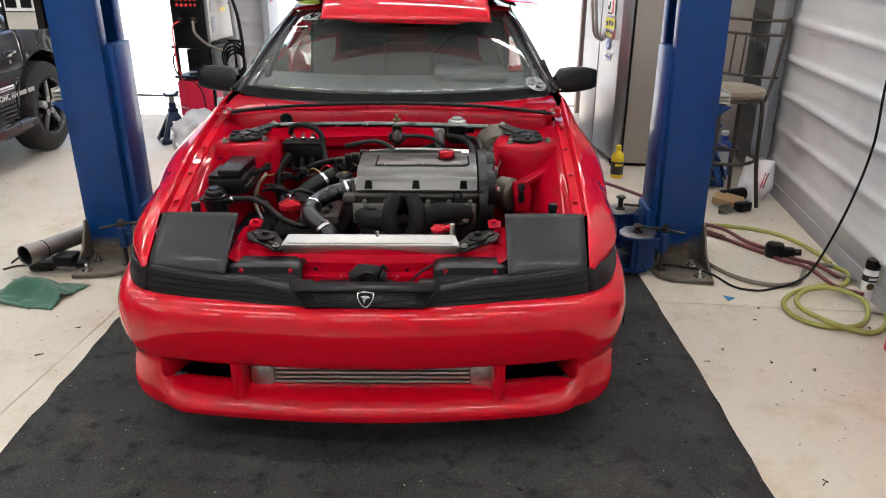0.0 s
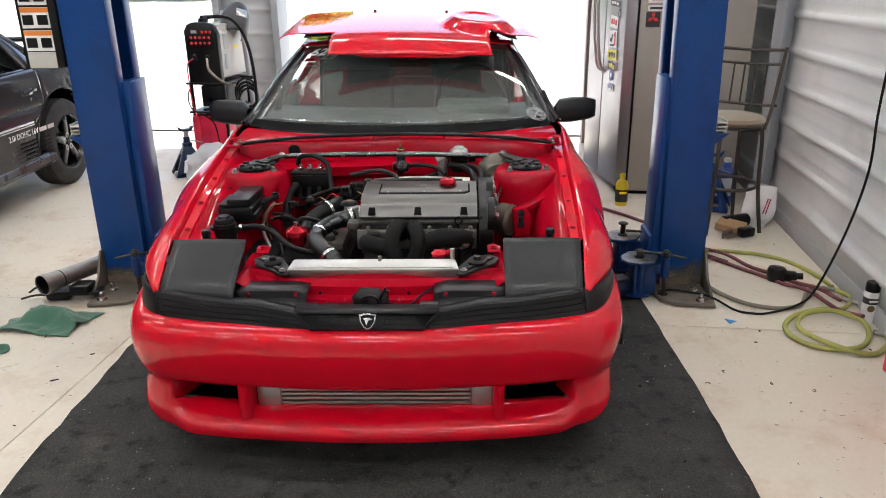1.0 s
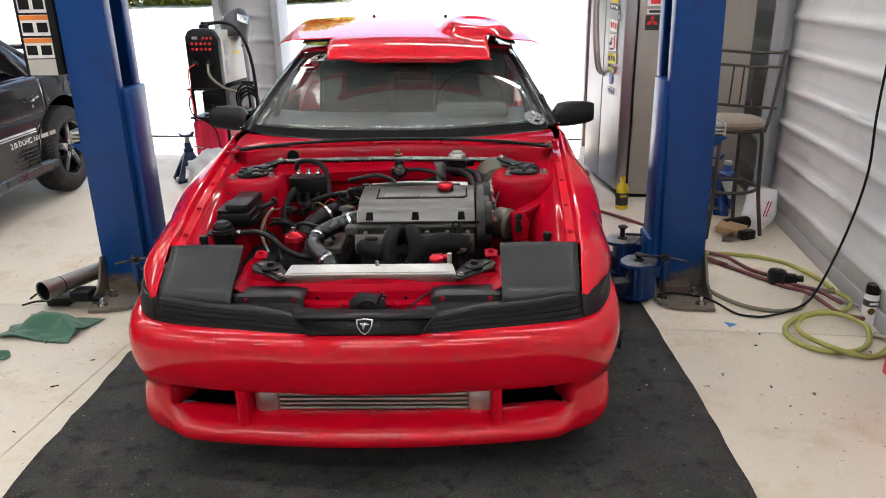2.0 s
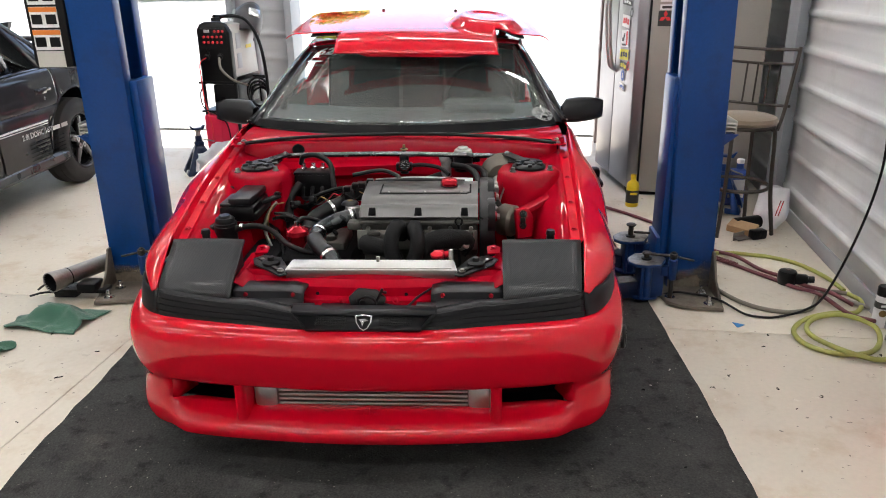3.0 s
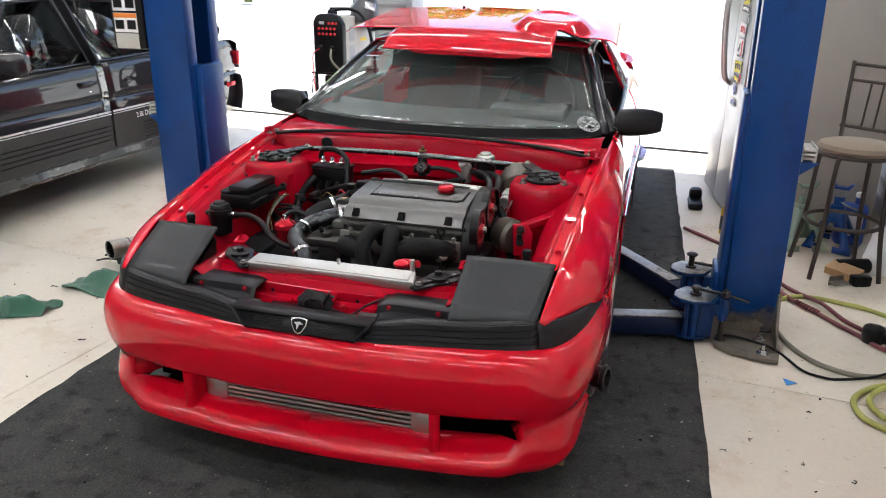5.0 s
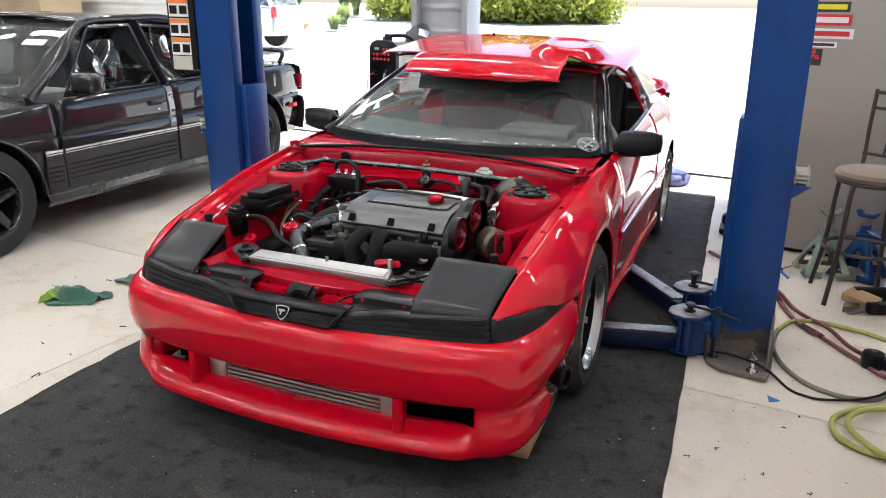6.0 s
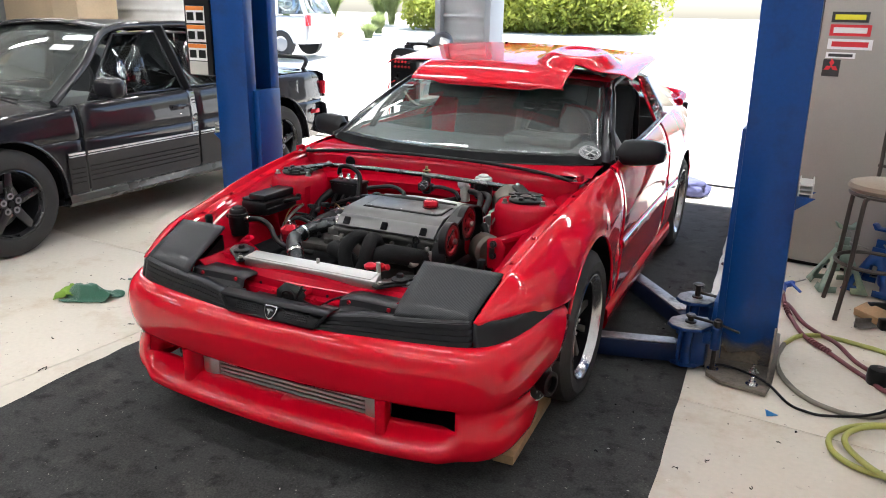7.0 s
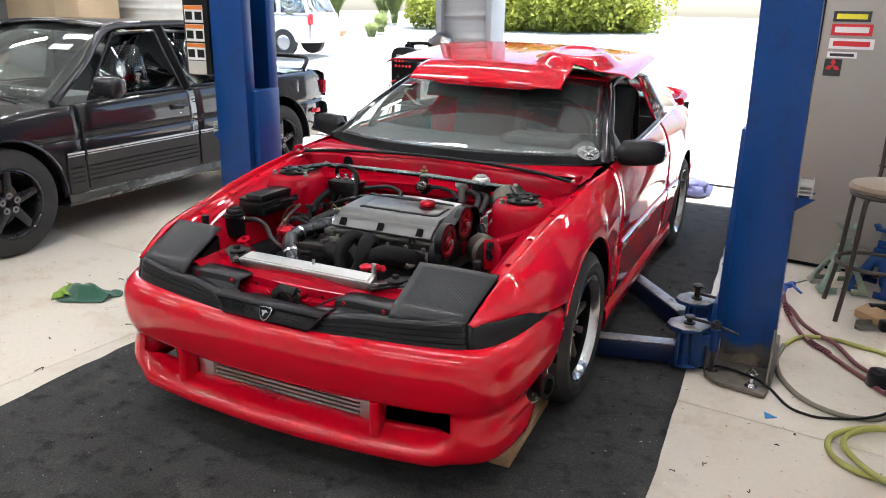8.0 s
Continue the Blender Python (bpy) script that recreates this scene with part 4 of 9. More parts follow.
def side_rows(y0, y1, s, n=26, top=None):
    ys = set(y0 + (y1 - y0) * k / n for k in range(n + 1))
    for h, r in ((HUB_F, ARCH_F), (HUB_R, ARCH_R)):
        for k in range(25):
            y = h - (r - 0.0001) * math.cos(math.pi * k / 24)
            if y0 < y < y1:
                ys.add(y)
        for e in (-r - 0.0015, r + 0.0015):
            if y0 < h + e < y1:
                ys.add(h + e)
    rows = []
    for y in sorted(ys):
        xi, zi = belt(y)
        xo, zb = flank(y), foot(y)
        row = []
        dz = min(0.20, (zi - zb) * 0.8) if y < 3.4 else min(0.26, (zi - zb) * 0.8)
        for k in range(11):
            a = math.pi / 2 * k / 10
            row.append((s * (xi + (xo - xi) * math.sin(a) ** (1.15 if y < 3.4 else 1.35)), y, zi - dz * (1 - math.cos(a)) ** 0.92))
        zl = zi - dz
        for k in range(1, 11):
            z = zl + (zb - zl) * k / 10
            inset = 0.035 * max(0, (0.42 - z) / 0.25) ** 1.5
            mould = 0.006 if 0.47 < z < 0.53 and y > 3.3 else 0
            row.append((s * (xo - inset + mould), y, z))
        rows.append(row)
    return rows


def pearl(s, name, y0, y1, label="", n=26):
    return part(name, grid(side_rows(y0, y1, s, n)), M_RED, red_car, label, smooth=50, solid=0.004)


for s in (-1, 1):
    fender = pearl(s, "front_fender", 2.005, 3.365, n=34)
    # flange along the bonnet gap
    part("fender_flange", grid([[(s * (belt(y)[0] - d), y, belt(y)[1] - h) for d, h in ((0.0, 0.0), (0.006, 0.010), (0.010, 0.022), (0.040, 0.024), (0.046, 0.034))] for y in [2.23 + 0.055 * k for k in range(20)]]), M_RED, fender, smooth=30)
    for y in (2.33, 2.52, 2.74, 2.95, 3.12):
        part("fender_bolt", bolt((s * (belt(y)[0] - 0.026), y, belt(y)[1] - 0.023), r=0.008, h=0.007), M_RED_SHADED, fender)
    part("arch_lip", tube([(s * 0.852, HUB_F + ARCH_F * math.cos(a), HUB_Z + 0.01 + ARCH_F * math.sin(a)) for a in [math.pi * k / 20 for k in range(18)]], 0.006, 6, 2), M_RED, fender)
    part("wheel_well", merge(grid([[(s * x, HUB_F + 0.385 * math.cos(a), HUB_Z + 0.01 + 0.385 * math.sin(a)) for x in (0.845, 0.62)] for a in [math.pi * k / 16 for k in range(17)]]), box((s * 0.60, HUB_F, 0.42), (0.02, 0.66, 0.40))), M_DARK, fender)
    door = pearl(s, "door", 3.375, 4.60, n=24)
    quarter = pearl(s, "rear_quarter", 4.61, 6.18, n=30)
    part("wheel_well", grid([[(s * x, HUB_R + 0.36 * math.cos(a), HUB_Z + 0.01 + 0.36 * math.sin(a)) for x in (0.845, 0.58)] for a in [math.pi * k / 16 for k in range(17)]]), M_DARK, quarter)
    # moulding strip with bright line
    for nm, y0, y1, par in (("door_moulding", 3.40, 4.59, door), ("quarter_moulding", 4.62, 4.95, quarter)):
        q = part(nm, grid([[(s * (flank(y) + d), y, z) for d, z in ((-0.002, 0.545), (0.010, 0.540), (0.012, 0.505), (-0.002, 0.500))] for y in [y0 + (y1 - y0) * k / 10 for k in range(11)]]), M_RED, par)
        part("bright_strip", tube([(s * (flank(y) + 0.011), y, 0.536) for y in [y0 + (y1 - y0) * k / 6 for k in range(7)]], 0.004, 6, 3), M_CHROME, q)
    part("side_skirt", grid([[(s * (flank(y) + d), y, z) for d, z in ((-0.025, 0.27), (-0.008, 0.245), (-0.002, 0.19), (-0.015, 0.155), (-0.08, 0.15))] for y in [3.235 + 0.17 * k for k in range(11)]]), M_RED, red_car)
    # lower corner lamp / side marker, dark
    mk = []
    for k in range(15):
        t = k / 14
        zt = smooth_lerp(t, [0, 0.5, 0.78, 1], [0.624, 0.618, 0.606, 0.577])
        zb = lerp(t, [0, 0.35, 1], [0.541, 0.550, 0.574])
        p, n = plan_at(mix(0.703, 0.8385, 1 - (1 - t) ** 2.1))
        mk.append([(s * (p.x + n.x * d), p.y + n.y * d, zb + (zt - zb) * f) for d, f in ((-0.03, -0.02), (mix(-0.016, 0.003, t), 0.03), (mix(-0.022, 0.004, t), 0.3), (mix(-0.028, 0.004, t), 0.6), (mix(-0.036, 0.002, t), 0.95), (mix(-0.046, -0.006, t), 1.0))])
    part("corner_lamp", grid(mk), M_TRIM, red_car, "smoked black corner lamp", smooth=60, solid=0.004)
    part("door_handle", box((s * 0.848, 4.42, 0.78), (0.02, 0.16, 0.03), 0.008), M_RED, door)

# rear end
part("rear_bumper", grid([[(x, 6.22 - 0.22 * (abs(x) / 0.78) ** 3, z) for x in np.linspace(-0.78, 0.78, 17)] for z in (0.30, 0.40, 0.58, 0.62)]), M_RED, red_car, solid=0.02)
part("tail_panel", grid([[(x, 6.16 - 0.2 * (abs(x) / 0.75) ** 3, z) for x in np.linspace(-0.74, 0.74, 13)] for z in (0.60, 0.75, 0.93)]), M_TRIM, red_car, "dark tail lamp panel", solid=0.01)
part("rear_spoiler", tube([(-0.71, 5.70, 0.955), (-0.69, 5.92, 0.99), (-0.45, 6.08, 1.005), (0, 6.12, 1.01), (0.45, 6.08, 1.005), (0.69, 5.92, 0.99), (0.71, 5.70, 0.955)], 0.03, 10, 6), M_RED, red_car)
part("underbody", merge(box((0, 4.2, 0.215), (1.42, 1.7, 0.03), 0.01), box((0, 5.55, 0.30), (1.1, 1.0, 0.06), 0.02)), M_DARK, red_car)

# glasshouse
def ws(u, v):
    """Windscreen: u across -1..1, v from the base up."""
    x = u * (0.735 - 0.165 * v)
    yb, yt = 3.19 + 0.21 * abs(u) ** 2.2, 3.86 + 0.17 * abs(u) ** 2.2
    zb, zt = 0.895 + 0.003 * abs(u), 1.232 - 0.03 * abs(u) ** 2
    return Vector((x, yb + (yt - yb) * v, zb + (zt - zb) * v + 0.018 * math.sin(math.pi * v)))


screen = part("windscreen", grid([[ws(-1 + k / 12, v / 10) for k in range(25)] for v in range(11)]), M_HAZED, red_car, "laminated windscreen with a pale film as a veil of reflections", smooth=80, solid=0.005)
screen.visible_shadow = False
part("screen_base_band", grid([[ws(-0.98 + 0.98 * k / 12, v) + Vector((0, -0.004, 0.004)) for k in range(25)] for v in (-0.02, 0.02, 0.055)]), M_DARK, screen, smooth=80)
part("roof", grid([[(u * (0.575 + 0.02 * math.sin(math.pi * min(1, v))) , lerp(v, [0, 1], [3.86, 4.95]) + (0.17 * (1 - v) - 0.1 * v) * abs(u) ** 2.2, 1.232 + 0.048 * math.sin(math.pi * (0.12 + 0.75 * v)) - 0.034 * abs(u) ** 2 - 0.02 * v) for u in np.linspace(-1, 1, 15)] for v in np.linspace(0, 1, 10)]), M_RED, red_car, smooth=60, solid=0.01)
part("hatch_glass", grid([[(u * (0.575 + 0.08 * v), 4.93 + 0.95 * v - 0.1 * abs(u) ** 2, 1.215 - 0.24 * v - 0.034 * abs(u) ** 2 - 0.02 * math.sin(math.pi * v) * -1) for u in np.linspace(-1, 1, 13)] for v in np.linspace(0, 1, 8)]), M_TINT, red_car, smooth=80, solid=0.004)
part("tailgate", grid([[(u * 0.70, 5.86 + 0.30 * v - 0.08 * abs(u) ** 2, 0.985 - 0.03 * v) for u in np.linspace(-1, 1, 11)] for v in np.linspace(0, 1, 4)]), M_RED, red_car, solid=0.01)
for s in (-1, 1):
    a = [ws(s * 1.0, v / 8) for v in range(9)]
    part("a_pillar", grid([[p + Vector((s * dx, dy, dz)) for dx, dy, dz in ((-0.022, -0.004, 0.004), (0.0, -0.006, 0.006), (0.020, 0.012, 0.0), (0.022, 0.035, -0.012))] for p in a]), M_BLACK_PAINT, red_car, "black-trimmed windscreen pillar", smooth=60, solid=0.008)
    rail = [ws(s, 0) + Vector((s * 0.03, 0.03, 0.0))] + [ws(s, v / 6) + Vector((s * 0.022, 0.04, -0.012)) for v in range(1, 7)] + [Vector((s * 0.592, 4.4, 1.226)), Vector((s * 0.590, 4.75, 1.205)), Vector((s * 0.60, 5.0, 1.165))]
    part("roof_rail", tube(rail, 0.012, 8, 5), M_BLACK, red_car, "black door-frame rail")
    part("c_pillar", grid([[(s * 0.585, 4.72, 1.21), (s * 0.595, 4.98, 1.18), (s * 0.64, 5.45, 1.08), (s * 0.66, 5.88, 0.985)], [(s * 0.66, 4.66, 1.08), (s * 0.665, 5.0, 1.07), (s * 0.685, 5.45, 1.02), (s * 0.70, 5.88, 0.965)], [(s * 0.742, 4.62, 0.935), (s * 0.74, 5.0, 0.955), (s * 0.73, 5.45, 0.965), (s * 0.71, 5.88, 0.955)]]), M_RED, red_car, smooth=80, solid=0.01)
    part("quarter_glass", grid([[(s * (0.745 - 0.15 * v + 0.006), y0 + dy * v, z0 + (1.19 - z0) * v) for y0, dy, z0 in ((4.63, 0.10, 0.94), (4.9, 0.02, 0.955), (5.28, -0.35, 0.965))] for v in np.linspace(0, 1, 5)]), M_TINT, red_car, solid=0.004)
    part("door_seal", tube([(s * (belt(y)[0] - 0.002), y, belt(y)[1] + 0.012) for y in (3.46, 3.8, 4.2, 4.62)], 0.009, 8, 4), M_TRIM, red_car)
    part("bright_belt_strip", tube([(s * (belt(y)[0] + 0.012), y, belt(y)[1] + 0.004) for y in (3.46, 3.8, 4.2, 4.62, 5.0)], 0.004, 6, 4), M_CHROME, red_car)
    part("mirror_sail", slab([(0, 0), (0.17, 0.02), (0.10, 0.13)], 0.02, wall_plane((s * 0.752, 3.50, 0.90), (0, 1, 0), (-s * 0.45, 0, 1)), 0.004), M_TRIM, red_car)
    mir = []
    for k in range(11):
        t = k / 10
        cx, w = 0.765 + 0.205 * t, 0.5 + 0.5 * math.sin(math.pi * min(1, 0.25 + 0.62 * t))
        hz = 0.062 * (w if t < 0.95 else 0.65) * (0.45 if t == 0 else 1)
        hy = 0.055 * (w if t < 0.95 else 0.55)
        mir.append([(s * cx, 3.555 + 0.05 * (t - 0.4) + hy * math.cos(a) * abs(math.cos(a)) ** -0.25 if abs(math.cos(a)) > 1e-3 else 3.555, 0.928 + 0.008 * t + hz * math.sin(a)) for a in [2 * math.pi * q / 20 for q in range(20)]])
    mir.append([(s * 0.975, 3.585, 0.936)] * 20)
    bm = grid(mir, closed=True)
    bmesh.ops.remove_doubles(bm, verts=bm.verts, dist=0.0005)
    mr = part("door_mirror", bm, M_TRIM, red_car, "satin black door mirror", smooth=70)
    part("mirror_glass", slab([(0.10 * x, 0.045 * y) for x, y in ((-0.9, -0.8), (0.7, -0.9), (0.95, 0), (0.7, 0.8), (-0.8, 0.95))], 0.003, wall_plane((s * 0.88, 3.632, 0.932), (-1, 0, 0), (0, 0, 1))), M_CHROME, mr)

# decals on the screen
_mw = wall_plane(ws(-0.72, 0.88) + Vector((0, -0.010, 0.008)), ws(-0.6, 0.88) - ws(-0.85, 0.88), ws(-0.72, 0.95) - ws(-0.72, 0.8))
lettering("629", 0.105, _mw, M_WHITE, screen, "number_decal", "white number decal", bold=0.002)
part("red_decal", box((-0.03, -0.075, 0), (0.085, 0.03, 0.001), 0, _mw), M_REDANO, screen, "small red decal")
part("decal_line", box((-0.04, -0.100, 0), (0.09, 0.010, 0.001), 0, _mw), M_WHITE, screen)
M_PALE_INK = material("pale_sticker_ink", (0.46, 0.47, 0.47), 0.5, 0, 0.1, 20, 120, 0)
stk = wall_plane(ws(0.915, 0.085) + Vector((0.0, -0.012, 0.008)), ws(0.97, 0.085) - ws(0.86, 0.085), ws(0.915, 0.2) - ws(0.915, 0.0))
sk = part("round_sticker", merge(lathe([(0.0475, 0), (0.050, 0), (0.050, 0.001), (0.0475, 0.001), (0.0475, 0)], stk @ Vector((0, 0, 0)), stk @ Vector((0, 0, 1)), 40), lathe([(0.033, 0), (0.035, 0), (0.035, 0.001), (0.033, 0.001), (0.033, 0)], stk @ Vector((0, 0, 0)), stk @ Vector((0, 0, 1)), 40), *[box((0, 0.0415, 0.0006), (0.0065, 0.007, 0.001), 0, stk @ pose(0, 0, 0, 0, 0, 15 * k)) for k in range(24) if k % 6]), M_PALE_INK, screen, "round white sticker with crossed spanners")
for a in (40, -40):
    part("spanner_mark", merge(box((0, 0, 0.001), (0.042, 0.005, 0.001), 0, stk @ pose(0, 0, 0, 0, 0, a)), box((0.023, 0, 0.001), (0.010, 0.011, 0.001), 0, stk @ pose(0, 0, 0, 0, 0, a)), box((-0.023, 0, 0.001), (0.010, 0.011, 0.001), 0, stk @ pose(0, 0, 0, 0, 0, a))), M_PALE_INK, sk)

# cabin
part("dashboard", grid([[(x, y + 0.16 * (abs(x) / 0.7) ** 2, z) for x in np.linspace(-0.68, 0.68, 15)] for y, z in ((3.20, 0.875), (3.35, 0.905), (3.55, 0.93), (3.68, 0.925), (3.74, 0.88), (3.76, 0.70))]), M_DASH, red_car, "dark grey dashboard", smooth=60, solid=0.01)
part("binnacle", merge(box((0.36, 3.62, 0.94), (0.36, 0.2, 0.06), 0.025)), M_DASH, red_car)
sw = tube([(0.36 + 0.185 * math.cos(a), 3.86 + 0.06 * math.sin(a), 0.93 + 0.175 * math.sin(a)) for a in [2 * math.pi * k / 24 for k in range(24)]], 0.015, 8, 2, True)
wheel_s = part("steering_wheel", sw, M_BLACK, red_car)
part("steering_boss", merge(rod((0.36, 3.80, 0.90), (0.36, 3.87, 0.93), 0.05), *[span((0.36, 3.85, 0.925), (0.36 + 0.17 * math.cos(a), 3.86 + 0.055 * math.sin(a), 0.93 + 0.16 * math.sin(a)), 0.03, 0.012, 0.003) for a in (0.1, math.pi - 0.1, -math.pi / 2)]), M_BLACK, wheel_s)
for s in (-1, 1):
    part("bucket_seat", merge(box((s * 0.36, 4.28, 0.46), (0.48, 0.52, 0.18), 0.06), box((0, 0, 0.33), (0.46, 0.14, 0.66), 0.06, Matrix.Translation((s * 0.36, 4.56, 0.50)) @ pose(0, 0, 0, -16)), box((s * 0.36, 4.78, 1.10), (0.26, 0.09, 0.18), 0.04)), M_INTERIOR, red_car)
    part("cage_bar", tube([(s * 0.62, 4.74, 0.3), (s * 0.60, 4.74, 0.9), (s * 0.52, 4.74, 1.13), (0, 4.74, 1.17)], 0.02, 10, 6), M_BLACK, red_car)
    part("cage_bar", tube([(s * 0.66, 3.7, 0.35), (s * 0.655, 3.62, 0.88), (s * 0.56, 4.05, 1.17), (s * 0.52, 4.74, 1.15)], 0.018, 10, 6), M_BLACK, red_car)
    part("door_card", grid([[(s * x, y, z) for y in (3.5, 4.0, 4.58)] for x, z in ((0.735, 0.905), (0.74, 0.60), (0.72, 0.3))]), M_INTERIOR, red_car)
part("cabin_floor", box((0, 4.4, 0.27), (1.36, 2.1, 0.03)), M_DARK, red_car)
part("rear_bulkhead", box((0, 5.1, 0.6), (1.3, 0.04, 0.62), 0.01), M_INTERIOR, red_car)
part("headliner", grid([[(x, y, 1.205 - 0.03 * (x / 0.55) ** 2) for x in np.linspace(-0.54, 0.54, 7)] for y in (3.95, 4.4, 4.9)]), M_INTERIOR, red_car)
# Dark panels added inside for the bonnet's dark reflection in the glass.
for s in (-1, 1):
    part("reflection_panel", box((0, 0, 0), (0.42, 0.018, 0.13), 0.007, Matrix.Translation((s * 0.255 + 0.02, 3.965, 1.142)) @ pose(0, 0, 0, -24)), M_INTERIOR, red_car, "dark panel standing in for the bonnet's reflection")
part("rear_view_mirror", merge(box((0.02, 3.90, 1.135), (0.22, 0.02, 0.065), 0.01), rod((0.02, 3.93, 1.16), (0.02, 3.92, 1.21), 0.006)), M_BLACK, red_car)


# wheels
def wheel(parent, c, s, r=0.312, w=0.20, rim=0.205, spokes=10, spoke_mat=None, lip_mat=None, dish=0.035):
    """A wheel with its outer face towards s * x."""
    cx, cy, cz = c
    p0, p1 = (cx - s * w / 2, cy, cz), (cx + s * w / 2, cy, cz)
    tyre_prof = [(rim - 0.004, 0.018), (rim + 0.012, 0.004), (rim + 0.05, 0.0), (r - 0.03, 0.012), (r - 0.006, 0.030), (r, 0.05), (r, w * 0.33), (r - 0.004, w * 0.34), (r - 0.004, w * 0.36), (r, w * 0.37), (r, w * 0.63), (r - 0.004, w * 0.64), (r - 0.004, w * 0.66), (r, w * 0.67), (r, w - 0.05), (r - 0.006, w - 0.030), (r - 0.03, w - 0.012), (rim + 0.05, w), (rim + 0.012, w - 0.004), (rim - 0.004, w - 0.018)]
    wh = part("wheel", lathe(tyre_prof, p0, p1, 56), M_RUBBER, parent, "black rubber tyre on an alloy wheel", smooth=35)
    part("rim", lathe([(rim, w - 0.006), (rim - 0.006, w - 0.004), (rim - 0.012, w - 0.010), (rim - 0.016, w - 0.030), (rim - 0.022, w - 0.042)], p0, p1, 48), lip_mat or M_SILVER, wh, smooth=35)
    part("barrel", lathe([(rim - 0.022, w - 0.042), (rim - 0.036, w - 0.075), (rim - 0.03, 0.02), (rim - 0.002, 0.015)], p0, p1, 48), M_DARK, wh, smooth=35)
    part("hub", lathe([(0, w - dish - 0.006), (0.030, w - dish - 0.006), (0.034, w - dish - 0.016), (0.062, w - dish - 0.020), (0.066, w - dish - 0.034), (0.066, w - 0.10), (0, w - 0.10)], p0, p1, 24), spoke_mat or M_SILVER, wh)
    part("brake_disc", lathe([(0, 0.06), (0.135, 0.06), (0.135, 0.075), (0, 0.075)], p0, p1, 32), M_STEEL, wh)
    base = axis(p0, p1)
    for k in range(spokes):
        a = 360 * k / spokes + 9
        bm = slab([(0.045, -0.014), (0.10, -0.011), (rim - 0.018, -0.016), (rim - 0.018, 0.016), (0.10, 0.011), (0.045, 0.014)], 0.016, base @ pose(0, 0, 0, 0, 0, a) @ Matrix.Translation((0, 0, w - dish - 0.034)) @ pose(0, 0, 0, 0, -4, 0), 0.004)
        part("spoke", bm, spoke_mat or M_SILVER, wh)
    for k in range(5):
        a = 2 * math.pi * k / 5
        q = base @ Vector((0.05 * math.cos(a), 0.05 * math.sin(a), w - dish - 0.030))
        part("lug_nut", rod(q, q + Vector((s * 0.03, 0, 0)), 0.010, seg=6), M_STEEL if lip_mat is None else M_CHROME, wh)
    return wh


for s in (-1, 1):
    wheel(red_car, (s * 0.748, HUB_F, HUB_Z), s, 0.318, 0.215, 0.222, 10, M_ZINC, M_POLISHED, 0.055)
    wheel(red_car, (s * 0.745, HUB_R, HUB_Z), s, 0.318, 0.215, 0.222, 10, M_ZINC, M_POLISHED, 0.06)
# wastegate dump through the bumper's side
dump = part("dump_pipe", merge(lathe([(0.0, 0.02), (0.028, 0.02), (0.030, 0.0), (0.036, 0.0), (0.036, 0.026), (0.043, 0.029), (0.043, 0.041), (0.037, 0.044), (0.031, 0.044), (0.029, 0.025), (0.0, 0.025)], (0.838, 2.262, 0.340), (0.90, 2.245, 0.343), 28)), M_BLACK, red_car, "black dump pipe through a round plate")
part("round_plate", lathe([(0, 0), (0.066, 0), (0.066, 0.005), (0.060, 0.007), (0, 0.007)], (0.832, 2.268, 0.338), (0.90, 2.25, 0.341), 32), M_BLACK, dump)
part("plate_edge", lathe([(0.066, 0), (0.072, 0.0), (0.072, 0.003), (0.066, 0.003), (0.066, 0)], (0.832, 2.268, 0.338), (0.90, 2.25, 0.341), 32), M_ALU, dump, "bare metal rim of the plate")
for k in range(6):
    a = radians(60 * k + 20)
    part("plate_rivet", lathe([(0, 0.003), (0.004, 0.002), (0.005, 0), (0, 0)], (0.8395, 2.266 + 0.053 * math.cos(a), 0.338 + 0.053 * math.sin(a)), (1, 2.23 + 0.053 * math.cos(a), 0.345 + 0.053 * math.sin(a)), 8), M_STEEL, dump)

# ---- bonnet laid on the roof ----
HOOD = pose(0.05, 3.572, 1.206, 0, 1.2, 2.6)
hood = thing("bonnet", HOOD, "red bonnet with one bulge, laid loose on the roof", "car bonnet")


def hood_z(x, y):
    rise_ = smooth_lerp(y, [0, 0.05, 0.12, 0.21, 0.34, 0.6, 0.85, 1.07], [0.0, 0.036, 0.067, 0.090, 0.106, 0.130, 0.149, 0.163])
    crown = -0.034 * (x / 0.69) ** 2 * min(1, y / 0.2)
    d = math.hypot((x - 0.365) / 0.225, (y - 0.49) / 0.33)
    bulge = 0.050 * step(0.0, 0.42, 1 - d) - 0.010 * step(0.45, 0.62, 1 - d)
    edge = -0.022 * max(0, (abs(x) - 0.63) / 0.06) ** 2
    return rise_ + crown + bulge + edge


rows = []
NX, NY = 72, 60
for i in range(NY + 1):
    v = i / NY
    row = []
    for j in range(NX + 1):
        x = -0.69 + 1.38 * j / NX
        y = 1.07 * v + (0.06 * (abs(x) / 0.69) ** 2 if v > 0.18 else 0.0)
        row.append((x, y, hood_z(x, y)))
    rows.append(row)


def hood_keep(i, j):
    """The front corners are cut away where the headlamps sit."""
    return i >= 12 or abs(rows[i][j][0] + 0.69 / NX) < 0.412


